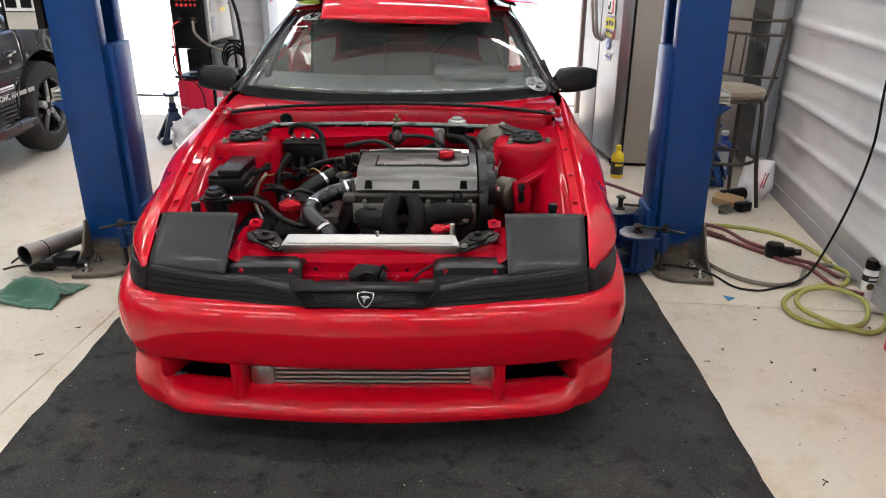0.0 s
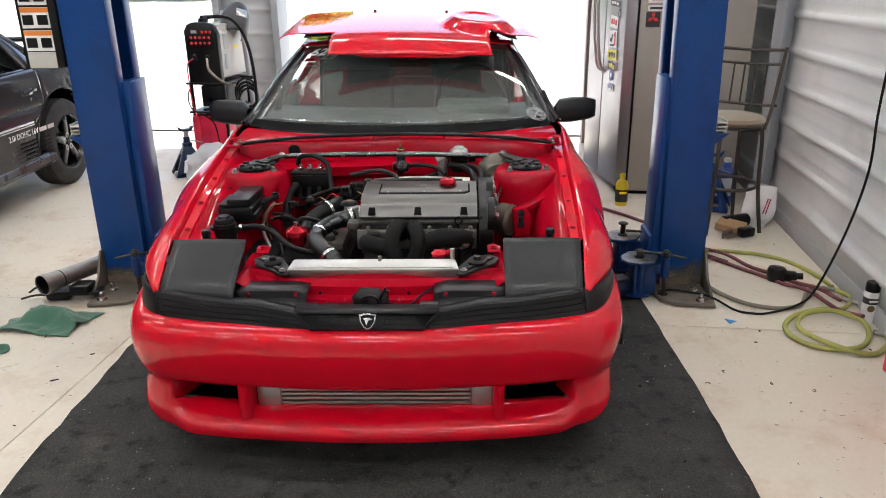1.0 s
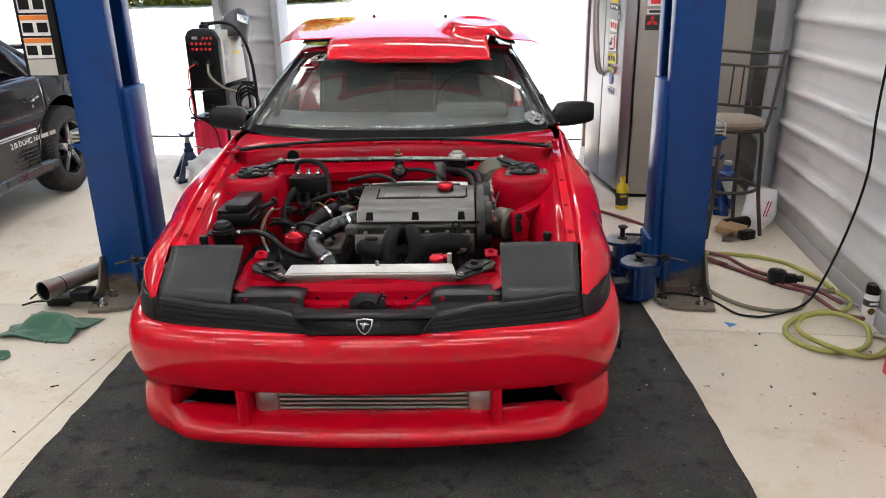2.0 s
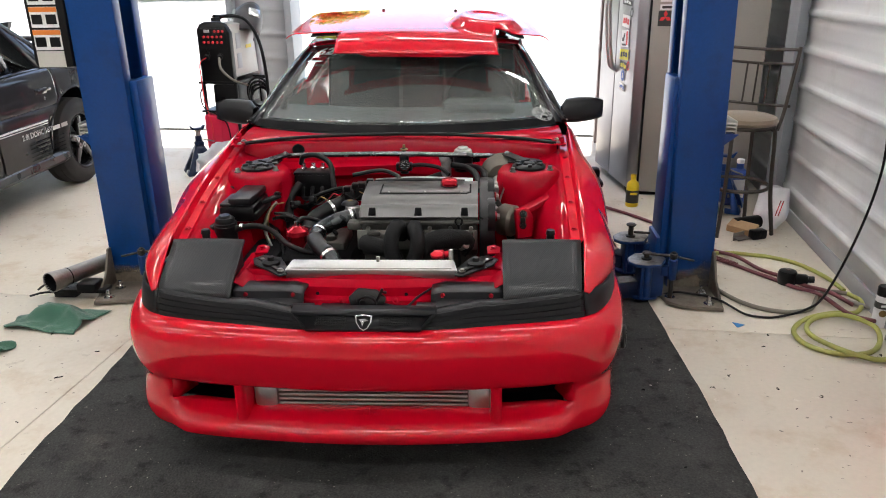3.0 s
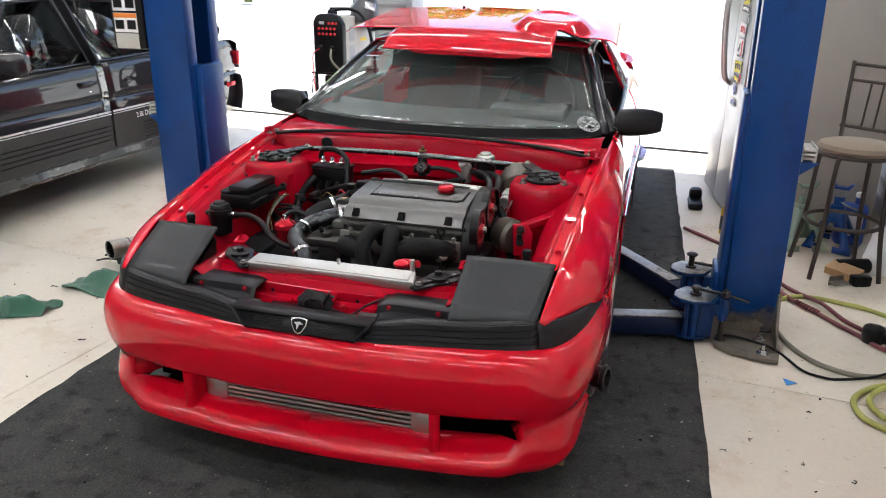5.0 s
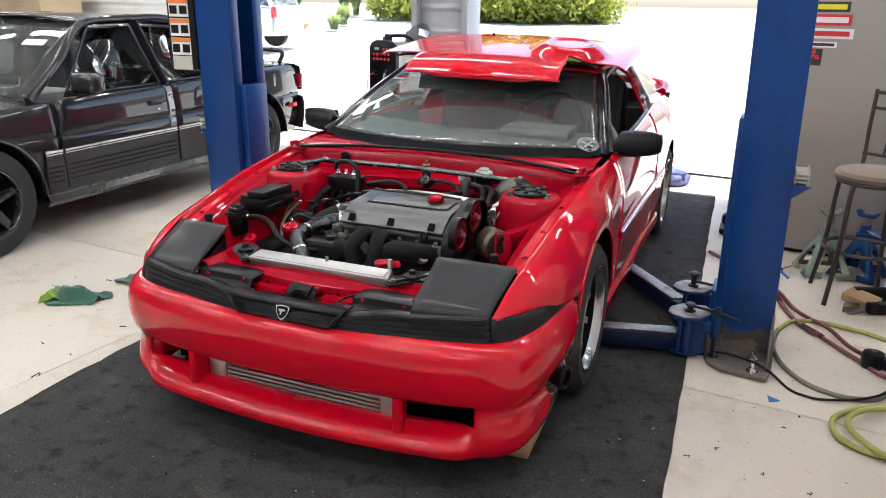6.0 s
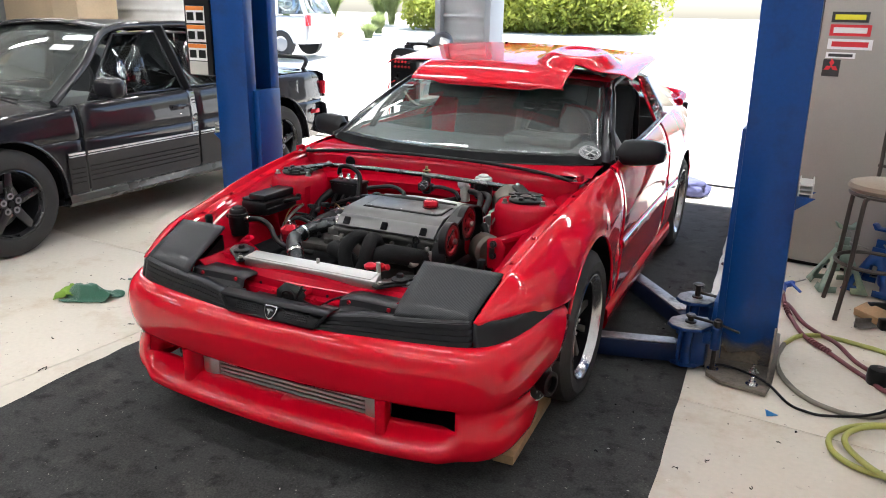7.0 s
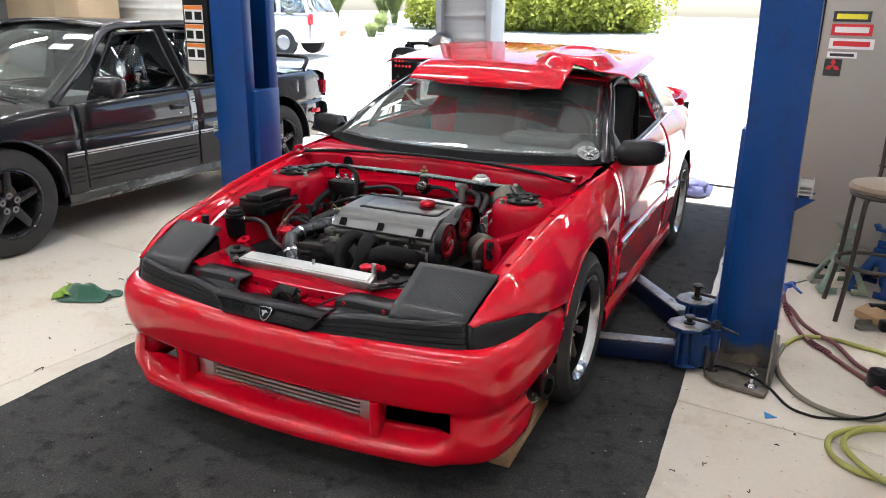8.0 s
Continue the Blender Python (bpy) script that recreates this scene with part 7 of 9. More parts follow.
for s in (1, -1):
    for nm, y0, y1, n in (("front_wing", 2.12, 3.62, 26), ("front_door", 3.63, 4.70, 12), ("rear_door", 4.71, 5.52, 10), ("rear_wing", 5.53, 6.58, 20)):
        pn = part(nm, grid(srows(y0, y1, s, n)), M_BLACK_PAINT, sedan, smooth=50, solid=0.004)
        if "door" in nm:
            yh = y1 - 0.20
            hd_ = part("door_handle", merge(box((SC + s * 0.842, yh, 0.805), (0.012, 0.15, 0.045), 0.006), box((SC + s * 0.858, yh + 0.02, 0.812), (0.018, 0.17, 0.022), 0.008)), M_BLACK_PAINT, pn)
            part("lock_cylinder", rod((SC + s * 0.84, yh + 0.03, 0.75), (SC + s * 0.852, yh + 0.03, 0.75), 0.012), M_CHROME, hd_)
        a0, a1 = max(y0, SF + 0.415), min(y1, SR - 0.485)
        if a1 > a0:
            mo = part("body_moulding", grid([[(SC + s * (sflank(y) + d), y, z) for d, z in ((-0.006, 0.605), (0.008, 0.598), (0.010, 0.565), (0.004, 0.555), (0.004, 0.34), (-0.02, 0.27))] for y in [a0 + 0.006 + (a1 - a0 - 0.012) * k / 8 for k in range(9)]]), M_BLACK_PAINT, pn, "black lower cladding")
            part("bright_strip", box((SC + s * (sflank((a0 + a1) / 2) + 0.010), (a0 + a1) / 2, 0.592), (0.008, a1 - a0 - 0.014, 0.013), 0.003), M_BRIGHT, mo, "bright metal strip")
            part("bright_strip", box((SC + s * (sflank((a0 + a1) / 2) + 0.011), (a0 + a1) / 2, 0.575), (0.006, a1 - a0 - 0.014, 0.006), 0.002), M_BRIGHT, mo, "bright metal strip")
            for q in range(4):
                if nm != "rear_door":
                    part("cladding_groove", box((SC + s * (sflank((a0 + a1) / 2) + 0.004), (a0 + a1) / 2, 0.49 - 0.032 * q), (0.004, a1 - a0 - 0.03, 0.007), 0.001), M_DARK, mo)
    for h, r in ((SF, 0.405), (SR - 0.03, 0.443)):
        part("wheel_arch", grid([[(SC + s * x, h + (r + 0.012) * math.cos(a), 0.335 + (r + 0.012) * math.sin(a)) for x in (0.84, 0.55)] for a in [math.pi * k / 16 for k in range(17)]]), M_DARK, sedan)
        part("arch_flare", tube([(SC + s * (sflank(h) - 0.004), h + r * math.cos(a), 0.335 + r * math.sin(a)) for a in [math.pi * k / 20 for k in range(21)]], 0.010, 6, 2), M_BLACK_PAINT, sedan)
    part("side_sill", grid([[(SC + s * (0.85 + d), y, z) for d, z in ((-0.02, 0.33), (0.006, 0.31), (0.012, 0.265), (-0.02, 0.235), (-0.10, 0.235))] for y in (3.46, 4.0, 4.6, 5.2, 5.54)]), M_SKIRT, sedan, "shiny dark side skirt")
    part("front_splash_panel", grid([[(SC + s * (0.848 + d), 3.47 + dy, z) for d, dy in ((0, 0), (0.004, 0.10), (0, 0.155))] for z in (0.27, 0.40, 0.54)]), M_TRIM, sedan)
    # glasshouse side
    for nm, q in (("front_side_window", ((3.74, 0.930), (4.62, 0.940), (4.56, 1.36), (4.16, 1.345))), ("rear_side_window", ((4.70, 0.940), (5.42, 0.955), (5.20, 1.33), (4.66, 1.36)))):
        (ya, za), (yb, zb), (yc, zc), (yd, zd) = q
        def gx(z):
            return 0.79 - 0.20 * (z - 0.93) / 0.45
        fr_pts = [(SC + s * gx(z), y, z) for y, z in q]
        part(nm, grid([[Vector(fr_pts[0]).lerp(Vector(fr_pts[1]), t) for t in (0, 0.5, 1)], [Vector(fr_pts[3]).lerp(Vector(fr_pts[2]), t) for t in (0, 0.5, 1)]]), M_TINT, sedan, "dark tinted side window", solid=0.004)
        part("window_frame", tube([Vector(p) + Vector((s * 0.006, 0, 0)) for p in fr_pts], 0.014, 8, 1, True, smooth=False), M_BLACK_PAINT, sedan)
    part("centre_pillar", span((SC + s * 0.797, 4.665, 0.92), (SC + s * 0.60, 4.61, 1.39), 0.02, 0.10, 0.004, (1, 0, 0)), M_TRIM, sedan)
    part("screen_pillar", tube([(SC + s * 0.755, 3.50, 0.92), (SC + s * 0.70, 3.82, 1.15), (SC + s * 0.60, 4.12, 1.375), (SC + s * 0.575, 4.6, 1.41), (SC + s * 0.575, 5.1, 1.385), (SC + s * 0.66, 5.55, 1.13), (SC + s * 0.72, 5.85, 0.965)], 0.028, 10, 6), M_BLACK_PAINT, sedan)
    part("rear_pillar_panel", grid([[(SC + s * 0.58, 5.12, 1.385), (SC + s * 0.70, 5.80, 1.0)], [(SC + s * 0.62, 5.18, 1.33), (SC + s * 0.74, 5.62, 1.0)], [(SC + s * 0.79, 5.42, 0.955), (SC + s * 0.785, 5.8, 0.96)]]), M_BLACK_PAINT, sedan, solid=0.01)
    mm_ = part("door_mirror", merge(box((SC + s * 0.945, 3.80, 1.015), (0.235, 0.12, 0.145), 0.05, seg=4), box((SC + s * 0.83, 3.79, 0.955), (0.09, 0.06, 0.03), 0.01)), M_BLACK_PAINT, sedan)
    part("mirror_glass", box((SC + s * 0.945, 3.863, 1.015), (0.18, 0.004, 0.10), 0.02), M_CHROME, mm_)

part("bonnet", grid([[(SC + u * sb(y)[0], y, sb(y)[1] + 0.055 * (1 - u * u) * min(1, (y - 2.05) / 0.5)) for u in np.linspace(-1, 1, 13)] for y in (2.15, 2.3, 2.6, 3.0, 3.4, 3.55)]), M_BLACK_PAINT, sedan, smooth=60)
part("windscreen", grid([[(SC + u * (0.75 - 0.16 * v), 3.46 + 0.66 * v + 0.08 * abs(u) ** 2 - 0.06 * (1 - v) * (1 - u * u), 0.925 + 0.46 * v + 0.02 * math.sin(math.pi * v) + 0.02 * (1 - u * u)) for u in np.linspace(-1, 1, 13)] for v in np.linspace(0, 1, 8)]), M_HAZED, sedan, smooth=80, solid=0.004)
part("roof", grid([[(SC + u * 0.585, y, 1.405 + 0.045 * (1 - u * u) - 0.05 * ((y - 4.55) / 0.55) ** 2 * 0.6) for u in np.linspace(-1, 1, 11)] for y in np.linspace(4.10, 5.16, 8)]), M_BLACK_PAINT, sedan, smooth=60, solid=0.01)
part("rear_screen", grid([[(SC + u * (0.575 + 0.13 * v), 5.14 + 0.70 * v, 1.39 - 0.41 * v + 0.04 * (1 - u * u)) for u in np.linspace(-1, 1, 9)] for v in np.linspace(0, 1, 6)]), M_GLASS, sedan, smooth=80, solid=0.004)
part("boot_lid", grid([[(SC + u * 0.77, y, z + 0.03 * (1 - u * u)) for u in np.linspace(-1, 1, 9)] for y, z in ((5.80, 0.965), (6.1, 0.97), (6.5, 0.965), (6.6, 0.93), (6.62, 0.70))]), M_BLACK_PAINT, sedan, smooth=40)
part("boot_spoiler", tube([(SC - 0.70, 6.35, 0.98), (SC - 0.69, 6.42, 1.07), (SC - 0.5, 6.44, 1.095), (SC + 0.5, 6.44, 1.095), (SC + 0.69, 6.42, 1.07), (SC + 0.70, 6.35, 0.98)], 0.022, 10, 5), M_BLACK_PAINT, sedan, "black boot spoiler")
part("rear_bumper", grid([[(SC + x, 6.66 - 0.12 * (abs(x) / 0.84) ** 4 + d, z) for x in np.linspace(-0.83, 0.83, 15)] for d, z in ((-0.04, 0.66), (0.0, 0.64), (0.02, 0.58), (0.01, 0.45), (-0.03, 0.33))]), M_BLACK_PAINT, sedan, smooth=50, solid=0.01)
part("tail_lamp", box((SC + 0.66, 6.585, 0.80), (0.26, 0.06, 0.13), 0.01), M_REDANO, sedan, "red tail lamp")
part("side_reflector", box((SC + 0.832, 6.35, 0.585), (0.01, 0.14, 0.04), 0.003), M_REDANO, sedan, "red side reflector")
part("front_bumper", grid([[(SC + x, 2.06 + 0.25 * (abs(x) / 0.80) ** 4 + d, z) for x in np.linspace(-0.80, 0.80, 15)] for d, z in ((0.05, 0.70), (0.0, 0.62), (-0.02, 0.50), (0.0, 0.34), (0.05, 0.26))]), M_BLACK_PAINT, sedan, smooth=50, solid=0.01)
part("fuel_flap", box((SC + 0.822, 6.02, 0.83), (0.012, 0.15, 0.14), 0.004), M_BLACK_PAINT, sedan)
# cabin
part("dashboard", box((SC, 3.75, 0.88), (1.40, 0.40, 0.16), 0.05), M_PALE_DASH, sedan)
for s in (1, -1):
    part("front_seat", merge(box((SC + s * 0.36, 4.32, 0.52), (0.50, 0.50, 0.18), 0.06), box((SC + s * 0.36, 4.62, 0.88), (0.48, 0.15, 0.60), 0.06), box((SC + s * 0.36, 4.65, 1.25), (0.26, 0.10, 0.17), 0.04)), M_INTERIOR, sedan)
part("rear_seat", merge(box((SC, 5.22, 0.55), (1.30, 0.45, 0.16), 0.05), box((SC, 5.44, 0.88), (1.30, 0.16, 0.55), 0.05)), M_INTERIOR, sedan)
part("cabin_floor", box((SC, 4.5, 0.33), (1.50, 2.0, 0.03)), M_DARK, sedan)
part("underbody", merge(box((SC, 4.5, 0.25), (1.45, 2.2, 0.05), 0.01), box((SC, 2.7, 0.45), (1.0, 1.0, 0.3), 0.05), box((SC, 6.2, 0.45), (1.1, 0.6, 0.3), 0.05)), M_DARK, sedan)
part("steering_wheel", tube([(SC + 0.36 + 0.18 * math.cos(a), 3.99 + 0.07 * math.sin(a), 0.98 + 0.17 * math.sin(a)) for a in [2 * math.pi * k / 20 for k in range(20)]], 0.014, 8, 2, True), M_BLACK, sedan)
part("rear_view_mirror", box((SC, 4.03, 1.30), (0.22, 0.03, 0.06), 0.015), M_BLACK, sedan)
part("wiper", tube([(SC + 0.55, 3.40, 0.945), (SC + 0.25, 3.41, 0.955), (SC - 0.05, 3.43, 0.96)], 0.008, 6, 4), M_BLACK, sedan)


def star_wheel(parent, c, s, r=0.342, w=0.22, rim=0.218):
    wh = wheel(parent, c, s, r, w, rim, 0, M_WHEEL_BLACK, M_WHEEL_BLACK, 0.03)
    base = axis((c[0] - s * w / 2, c[1], c[2]), (c[0] + s * w / 2, c[1], c[2]))
    for k in range(5):
        bm = slab([(0.03, -0.034), (0.075, -0.030), (0.12, -0.027), (rim - 0.016, -0.023), (rim - 0.016, 0.023), (0.12, 0.027), (0.075, 0.030), (0.03, 0.034)], 0.024, base @ pose(0, 0, 0, 0, 0, 72 * k + 18) @ Matrix.Translation((0, 0, w - 0.055)) @ pose(0, 0, 0, 0, -3, 0), 0.005)
        part("spoke", bm, M_WHEEL_BLACK, wh)
    part("hub_cap", lathe([(0, 0.012), (0.022, 0.012), (0.026, 0.0), (0, 0)], base @ Vector((0, 0, w - 0.036)), base @ Vector((0, 0, w + 1)), 20), M_BLACK, wh)
    for k in range(5):
        a = radians(72 * k + 18)
        part("lug_seat", lathe([(0.010, 0), (0.022, 0), (0.022, 0.003), (0.010, 0.003), (0.010, 0)], base @ Vector((0.052 * math.cos(a), 0.052 * math.sin(a), w - 0.030)), base @ Vector((0.052 * math.cos(a), 0.052 * math.sin(a), w + 1)), 16), M_SILVER, wh, "machined silver lug seat")
    return wh


for h in (SF, SR):
    star_wheel(sedan, (SC + 0.742, h, 0.344), 1)
    star_wheel(sedan, (SC - 0.742, h, 0.344), -1)
# lettering low on the rear door
_sl = wall_plane((SC + sflank(5.2) + 0.0115, 5.20, 0.525), (0, 1, 0), (0, 0, 1))
lettering("2.0i DOHC 16V", 0.058, _sl @ Matrix.Translation((-0.05, 0, 0.0)), M_WHITE, sedan, "side_lettering", "pale lettering on the cladding")
for k, w in enumerate((0.10, 0.09)):
    part("side_marking", box((0.205 + 0.115 * k, 0.0, 0.0005), (w, 0.030, 0.001), 0, _sl), M_BEIGE, sedan, "pale unreadable marking")
for k in range(5):
    part("cladding_groove", box((0.06, -0.065 - 0.028 * k, 0.0), (0.46, 0.006, 0.003), 0, _sl), M_DARK, sedan)
_dm = wall_plane((SC + 0.45, 3.86, 1.225), (1, 0.03, 0), (0, 0.82, 0.57))
part("screen_marking", box((0.0, 0.02, 0.03), (0.20, 0.06, 0.001), 0, _dm), M_WHITE, sedan, "white unreadable marking on the screen")

sedan.matrix_world = pose(SC, 4.40, 0)

# ---- right-hand side: cabinet, stool, hoses ----
cab = thing("refrigerator", B @ pose(1.29, 5.65, 0), "stainless side-by-side refrigerator with taupe side and stickers", "refrigerator")
part("cabinet_body", slab([(-0.30, -0.262), (0.47, -0.31), (0.47, 0.60), (-0.48, 0.60)], 1.93, Matrix.Translation((0, 0, 0.03)), 0.004), M_TAUPE, cab, local=True)
M_STAINLESS = material("stainless_door", (0.30, 0.295, 0.31), 0.34, 0.7, 0.06, 3, 140, 0.02, alt=(0.25, 0.245, 0.26), alt_amount=0.3)
E0, E1, E2, E3 = Vector((-0.312, -0.268, 0)), Vector((-0.385, -0.240, 0)), Vector((-0.482, 0.190, 0)), Vector((-0.575, 0.60, 0))
near_door = part("fridge_door", slab([(E0.x, E0.y), (E1.x + 0.012, E1.y), (E1.x, E1.y + 0.012), (E2.x - 0.004, E2.y - 0.016), (E2.x + 0.015, E2.y - 0.003), (E2.x + 0.07, E2.y)], 1.90, Matrix.Translation((0, 0, 0.05)), 0.006), M_STAINLESS, cab, "stainless refrigerator door covered in stickers", local=True)
far_door = part("fridge_door", slab([(E2.x + 0.07, E2.y + 0.008), (E2.x + 0.012, E2.y + 0.008), (E2.x - 0.006, E2.y + 0.02), (E3.x, E3.y - 0.02), (E3.x + 0.02, E3.y), (E3.x + 0.09, E3.y)], 1.90, Matrix.Translation((0, 0, 0.05)), 0.006), M_STAINLESS, cab, "stainless refrigerator door", local=True)
out = Vector((-0.975, -0.22, 0))
for door_, q in ((near_door, E2.lerp(E1, 0.10)), (far_door, E2.lerp(E3, 0.10))):
    part("bar_handle", tube([q + Vector((0, 0, 0.86)), q + out * 0.045 + Vector((0, 0, 0.92)), q + out * 0.075 + Vector((0, 0, 1.15)), q + out * 0.085 + Vector((0, 0, 1.40)), q + out * 0.06 + Vector((0, 0, 1.68)), q + Vector((0, 0, 1.78))], 0.013, 10, 6), M_BRUSHED, door_, "long bowed grey handle", local=True)
part("door_seal", box((-0.302, -0.262, 1.0), (0.014, 0.014, 1.88), 0.002), M_HOSE, cab, "dark rubber door seal", local=True)
part("plinth", box((0.02, 0.14, 0.03), (0.80, 0.80, 0.05), 0.004), M_DARK, cab, local=True)
strip = wall_plane(E1.lerp(E2, 0.5) + out * 0.0075, E1 - E2, (0, 0, 1))
face = wall_plane((-0.30, -0.2655, 0), Vector((0.77, -0.048, 0)), (0, 0, 1))
C_STK = [material("sticker_ink", c, 0.45, 0, 0.05, 20, 90, 0) for c in ((0.62, 0.02, 0.03), (0.72, 0.66, 0.02), (0.02, 0.025, 0.06), (0.75, 0.75, 0.75), (0.03, 0.03, 0.03), (0.65, 0.04, 0.25), (0.04, 0.10, 0.40))]
for zz, w, h, base_, ink in ((1.625, 0.15, 0.085, 3, 4), (1.53, 0.16, 0.090, 0, 3), (1.435, 0.15, 0.085, 1, 4), (1.365, 0.20, 0.040, 4, 3), (1.235, 0.17, 0.085, 3, 0), (1.115, 0.17, 0.120, 3, 4), (1.000, 0.20, 0.075, 1, 4), (0.920, 0.16, 0.060, 4, 1), (0.850, 0.08, 0.080, 6, 3), (0.765, 0.13, 0.050, 3, 6)):
    tilt = strip @ pose(-0.01, zz, 0.001, 0, 0, 3 if ink == 4 else -3)
    st = part("sticker", slab(ring(0.04, 24), 0.001, tilt) if base_ == 6 else box((0, 0, 0), (w, h, 0.001), 0, tilt), C_STK[base_], cab, "small coloured sticker", local=True)
    if zz == 1.115:
        part("sticker_mark", slab([(-0.07, -0.02), (-0.02, -0.02), (0.0, 0.035), (-0.03, 0.035), (-0.035, 0.01), (-0.07, 0.0)], 0.0008, tilt @ Matrix.Translation((0, 0, 0.001))), C_STK[4], st, local=True)
        part("sticker_mark", slab([(0.03, -0.045), (0.06, -0.045), (0.06, 0.05), (0.035, 0.05), (0.02, 0.02), (0.032, 0.02)], 0.0008, tilt @ Matrix.Translation((0, 0, 0.001))), C_STK[0], st, local=True)
        part("sticker_mark", box((-0.02, -0.045, 0.0012), (0.10, 0.014, 0.0008), 0, tilt), C_STK[4], st, local=True)
    else:
        n_ = 3 if w > 0.1 else 1
        for q in range(n_):
            part("sticker_mark", box(((q - (n_ - 1) / 2) * w * 0.28, 0.004 * (q % 2), 0.0012), (w * 0.21, h * 0.45, 0.0008), 0, tilt), C_STK[ink], st, local=True)
for zz, c_ in ((1.30, 4), (0.93, 0)):
    part("sticker", lathe([(0.022, 0), (0.032, 0), (0.032, 0.001), (0.022, 0.001), (0.022, 0)], strip @ Vector((0.105, zz, 0.001)), strip @ Vector((0.105, zz, 1)), 24), C_STK[c_], cab, "small round ring-shaped sticker", local=True)
for x, zz, w, h, c1, c2 in ((0.155, 1.56, 0.20, 0.06, 4, 1), (0.165, 1.485, 0.22, 0.065, 0, 3), (0.175, 1.405, 0.24, 0.06, 3, 0), (0.135, 1.34, 0.16, 0.035, 3, 4), (0.095, 1.265, 0.095, 0.10, 4, 0)):
    st = part("sticker", box((x, zz, 0.0015), (w, h, 0.001), 0, face), C_STK[c1], cab, "flat brand sticker drawn as bars", local=True)
    if h > 0.09:
        for a in (90, 210, 330):
            part("sticker_mark", slab([(-0.014, 0), (0, -0.024), (0.014, 0), (0, 0.024)], 0.0008, face @ Matrix.Translation((x + 0.021 * math.cos(radians(a)), zz + 0.01 + 0.021 * math.sin(radians(a)), 0.002)) @ pose(0, 0, 0, 0, 0, a - 90)), C_STK[c2], st, local=True)
    else:
        part("sticker_mark", box((x, zz, 0.0025), (w * 0.82, h * 0.5, 0.0008), 0.0, face), C_STK[c2], st, local=True)
bt = thing("yellow_bottle", pose(1.455, 4.98, 0), "yellow plastic oil bottle with a dark label", "bottle")
part("bottle_body", lathe([(0, 0), (0.040, 0), (0.044, 0.006), (0.044, 0.15), (0.038, 0.172), (0.018, 0.19), (0.016, 0.20), (0, 0.20)], (0, 0, 0), (0, 0, 1), 24), M_YELLOW, bt, local=True)
part("bottle_cap", rod((0, 0, 0.20), (0, 0, 0.232), 0.02, seg=16), M_YELLOW, bt, local=True)
part("bottle_label", lathe([(0.0445, 0.03), (0.0448, 0.031), (0.0448, 0.12), (0.0445, 0.121)], (0, 0, 0), (0, 0, 1), 24), C_STK[4], bt, local=True)
part("label_mark", box((0, -0.0445, 0.10), (0.05, 0.002, 0.016)), M_YELLOW, bt, local=True)

# bar stool
STOOL = pose(1.99, 4.465, 0, 0, 0, -36)
st = thing("bar_stool", STOOL, "brown metal bar stool with tan round seat and railed back", "stool")
part("seat", lathe([(0, 0.0), (0.17, 0.0), (0.188, 0.008), (0.195, 0.025), (0.185, 0.045), (0.15, 0.056), (0, 0.06)], (0, 0, 0.685), (0, 0, 1), 36), M_SUEDE, st, "tan suede seat pad", local=True)
part("seat_ring", tube([(0.175 * math.cos(a), 0.175 * math.sin(a), 0.678) for a in [2 * math.pi * k / 24 for k in range(24)]], 0.012, 8, 2, True), M_BROWN_METAL, st, local=True)
part("foot_ring", tube([(0.19 * math.cos(a), 0.19 * math.sin(a), 0.30) for a in [2 * math.pi * k / 24 for k in range(24)]], 0.011, 8, 2, True), M_BROWN_METAL, st, local=True)
# the legs are turned against the swivelling seat
for k in range(4):
    a = math.radians(45 + 44 + 90 * k)
    part("leg", tube([(r * math.cos(a), r * math.sin(a), z) for r, z in ((0.07, 0.672), (0.163, 0.668), (0.19, 0.62), (0.208, 0.3), (0.252, 0.011))], 0.0125, 10, 5), M_BROWN_METAL, st, local=True)
for sx in (-1, 1):
    part("back_post", tube([(sx * 0.165, 0.13, 0.64), (sx * 0.175, 0.18, 0.74), (sx * 0.19, 0.205, 0.92), (sx * 0.205, 0.24, 1.13)], 0.011, 10, 5), M_BROWN_METAL, st, local=True)
for zz, r in ((1.115, 0.010), (1.03, 0.009), (0.78, 0.009)):
    part("back_rail", tube([(-0.20, 0.195 + (zz - 0.74) * 0.11, zz), (0, 0.24 + (zz - 0.74) * 0.11, zz - 0.01), (0.20, 0.195 + (zz - 0.74) * 0.11, zz)], r, 8, 6), M_BROWN_METAL, st, local=True)
for x in (-0.10, -0.035, 0.035, 0.10):
    part("back_spindle", rod((x, 0.235, 0.775), (x, 0.262, 1.025), 0.006), M_BROWN_METAL, st, local=True)

# things under the stool
def crumpled(n, size, seed, squash=0.6):
    """A loose, folded heap: a ball pushed in and out by noise."""
    bm = bmesh.new()
    bmesh.ops.create_icosphere(bm, subdivisions=n, radius=1.0)
    for v in bm.verts:
        d = v.co.normalized()
        k = 1 + 0.35 * noise.noise(d * 1.7 + Vector((seed, 0, 0))) + 0.22 * abs(noise.noise(d * 4.2 + Vector((0, seed, 0)))) + 0.06 * noise.noise(d * 11)
        v.co = Vector((d.x * size[0] * k, d.y * size[1] * k, max(-0.55, d.z) * size[2] * k))
    lo = min(v.co.z for v in bm.verts)
    for v in bm.verts:
        v.co.z -= lo
    return bm


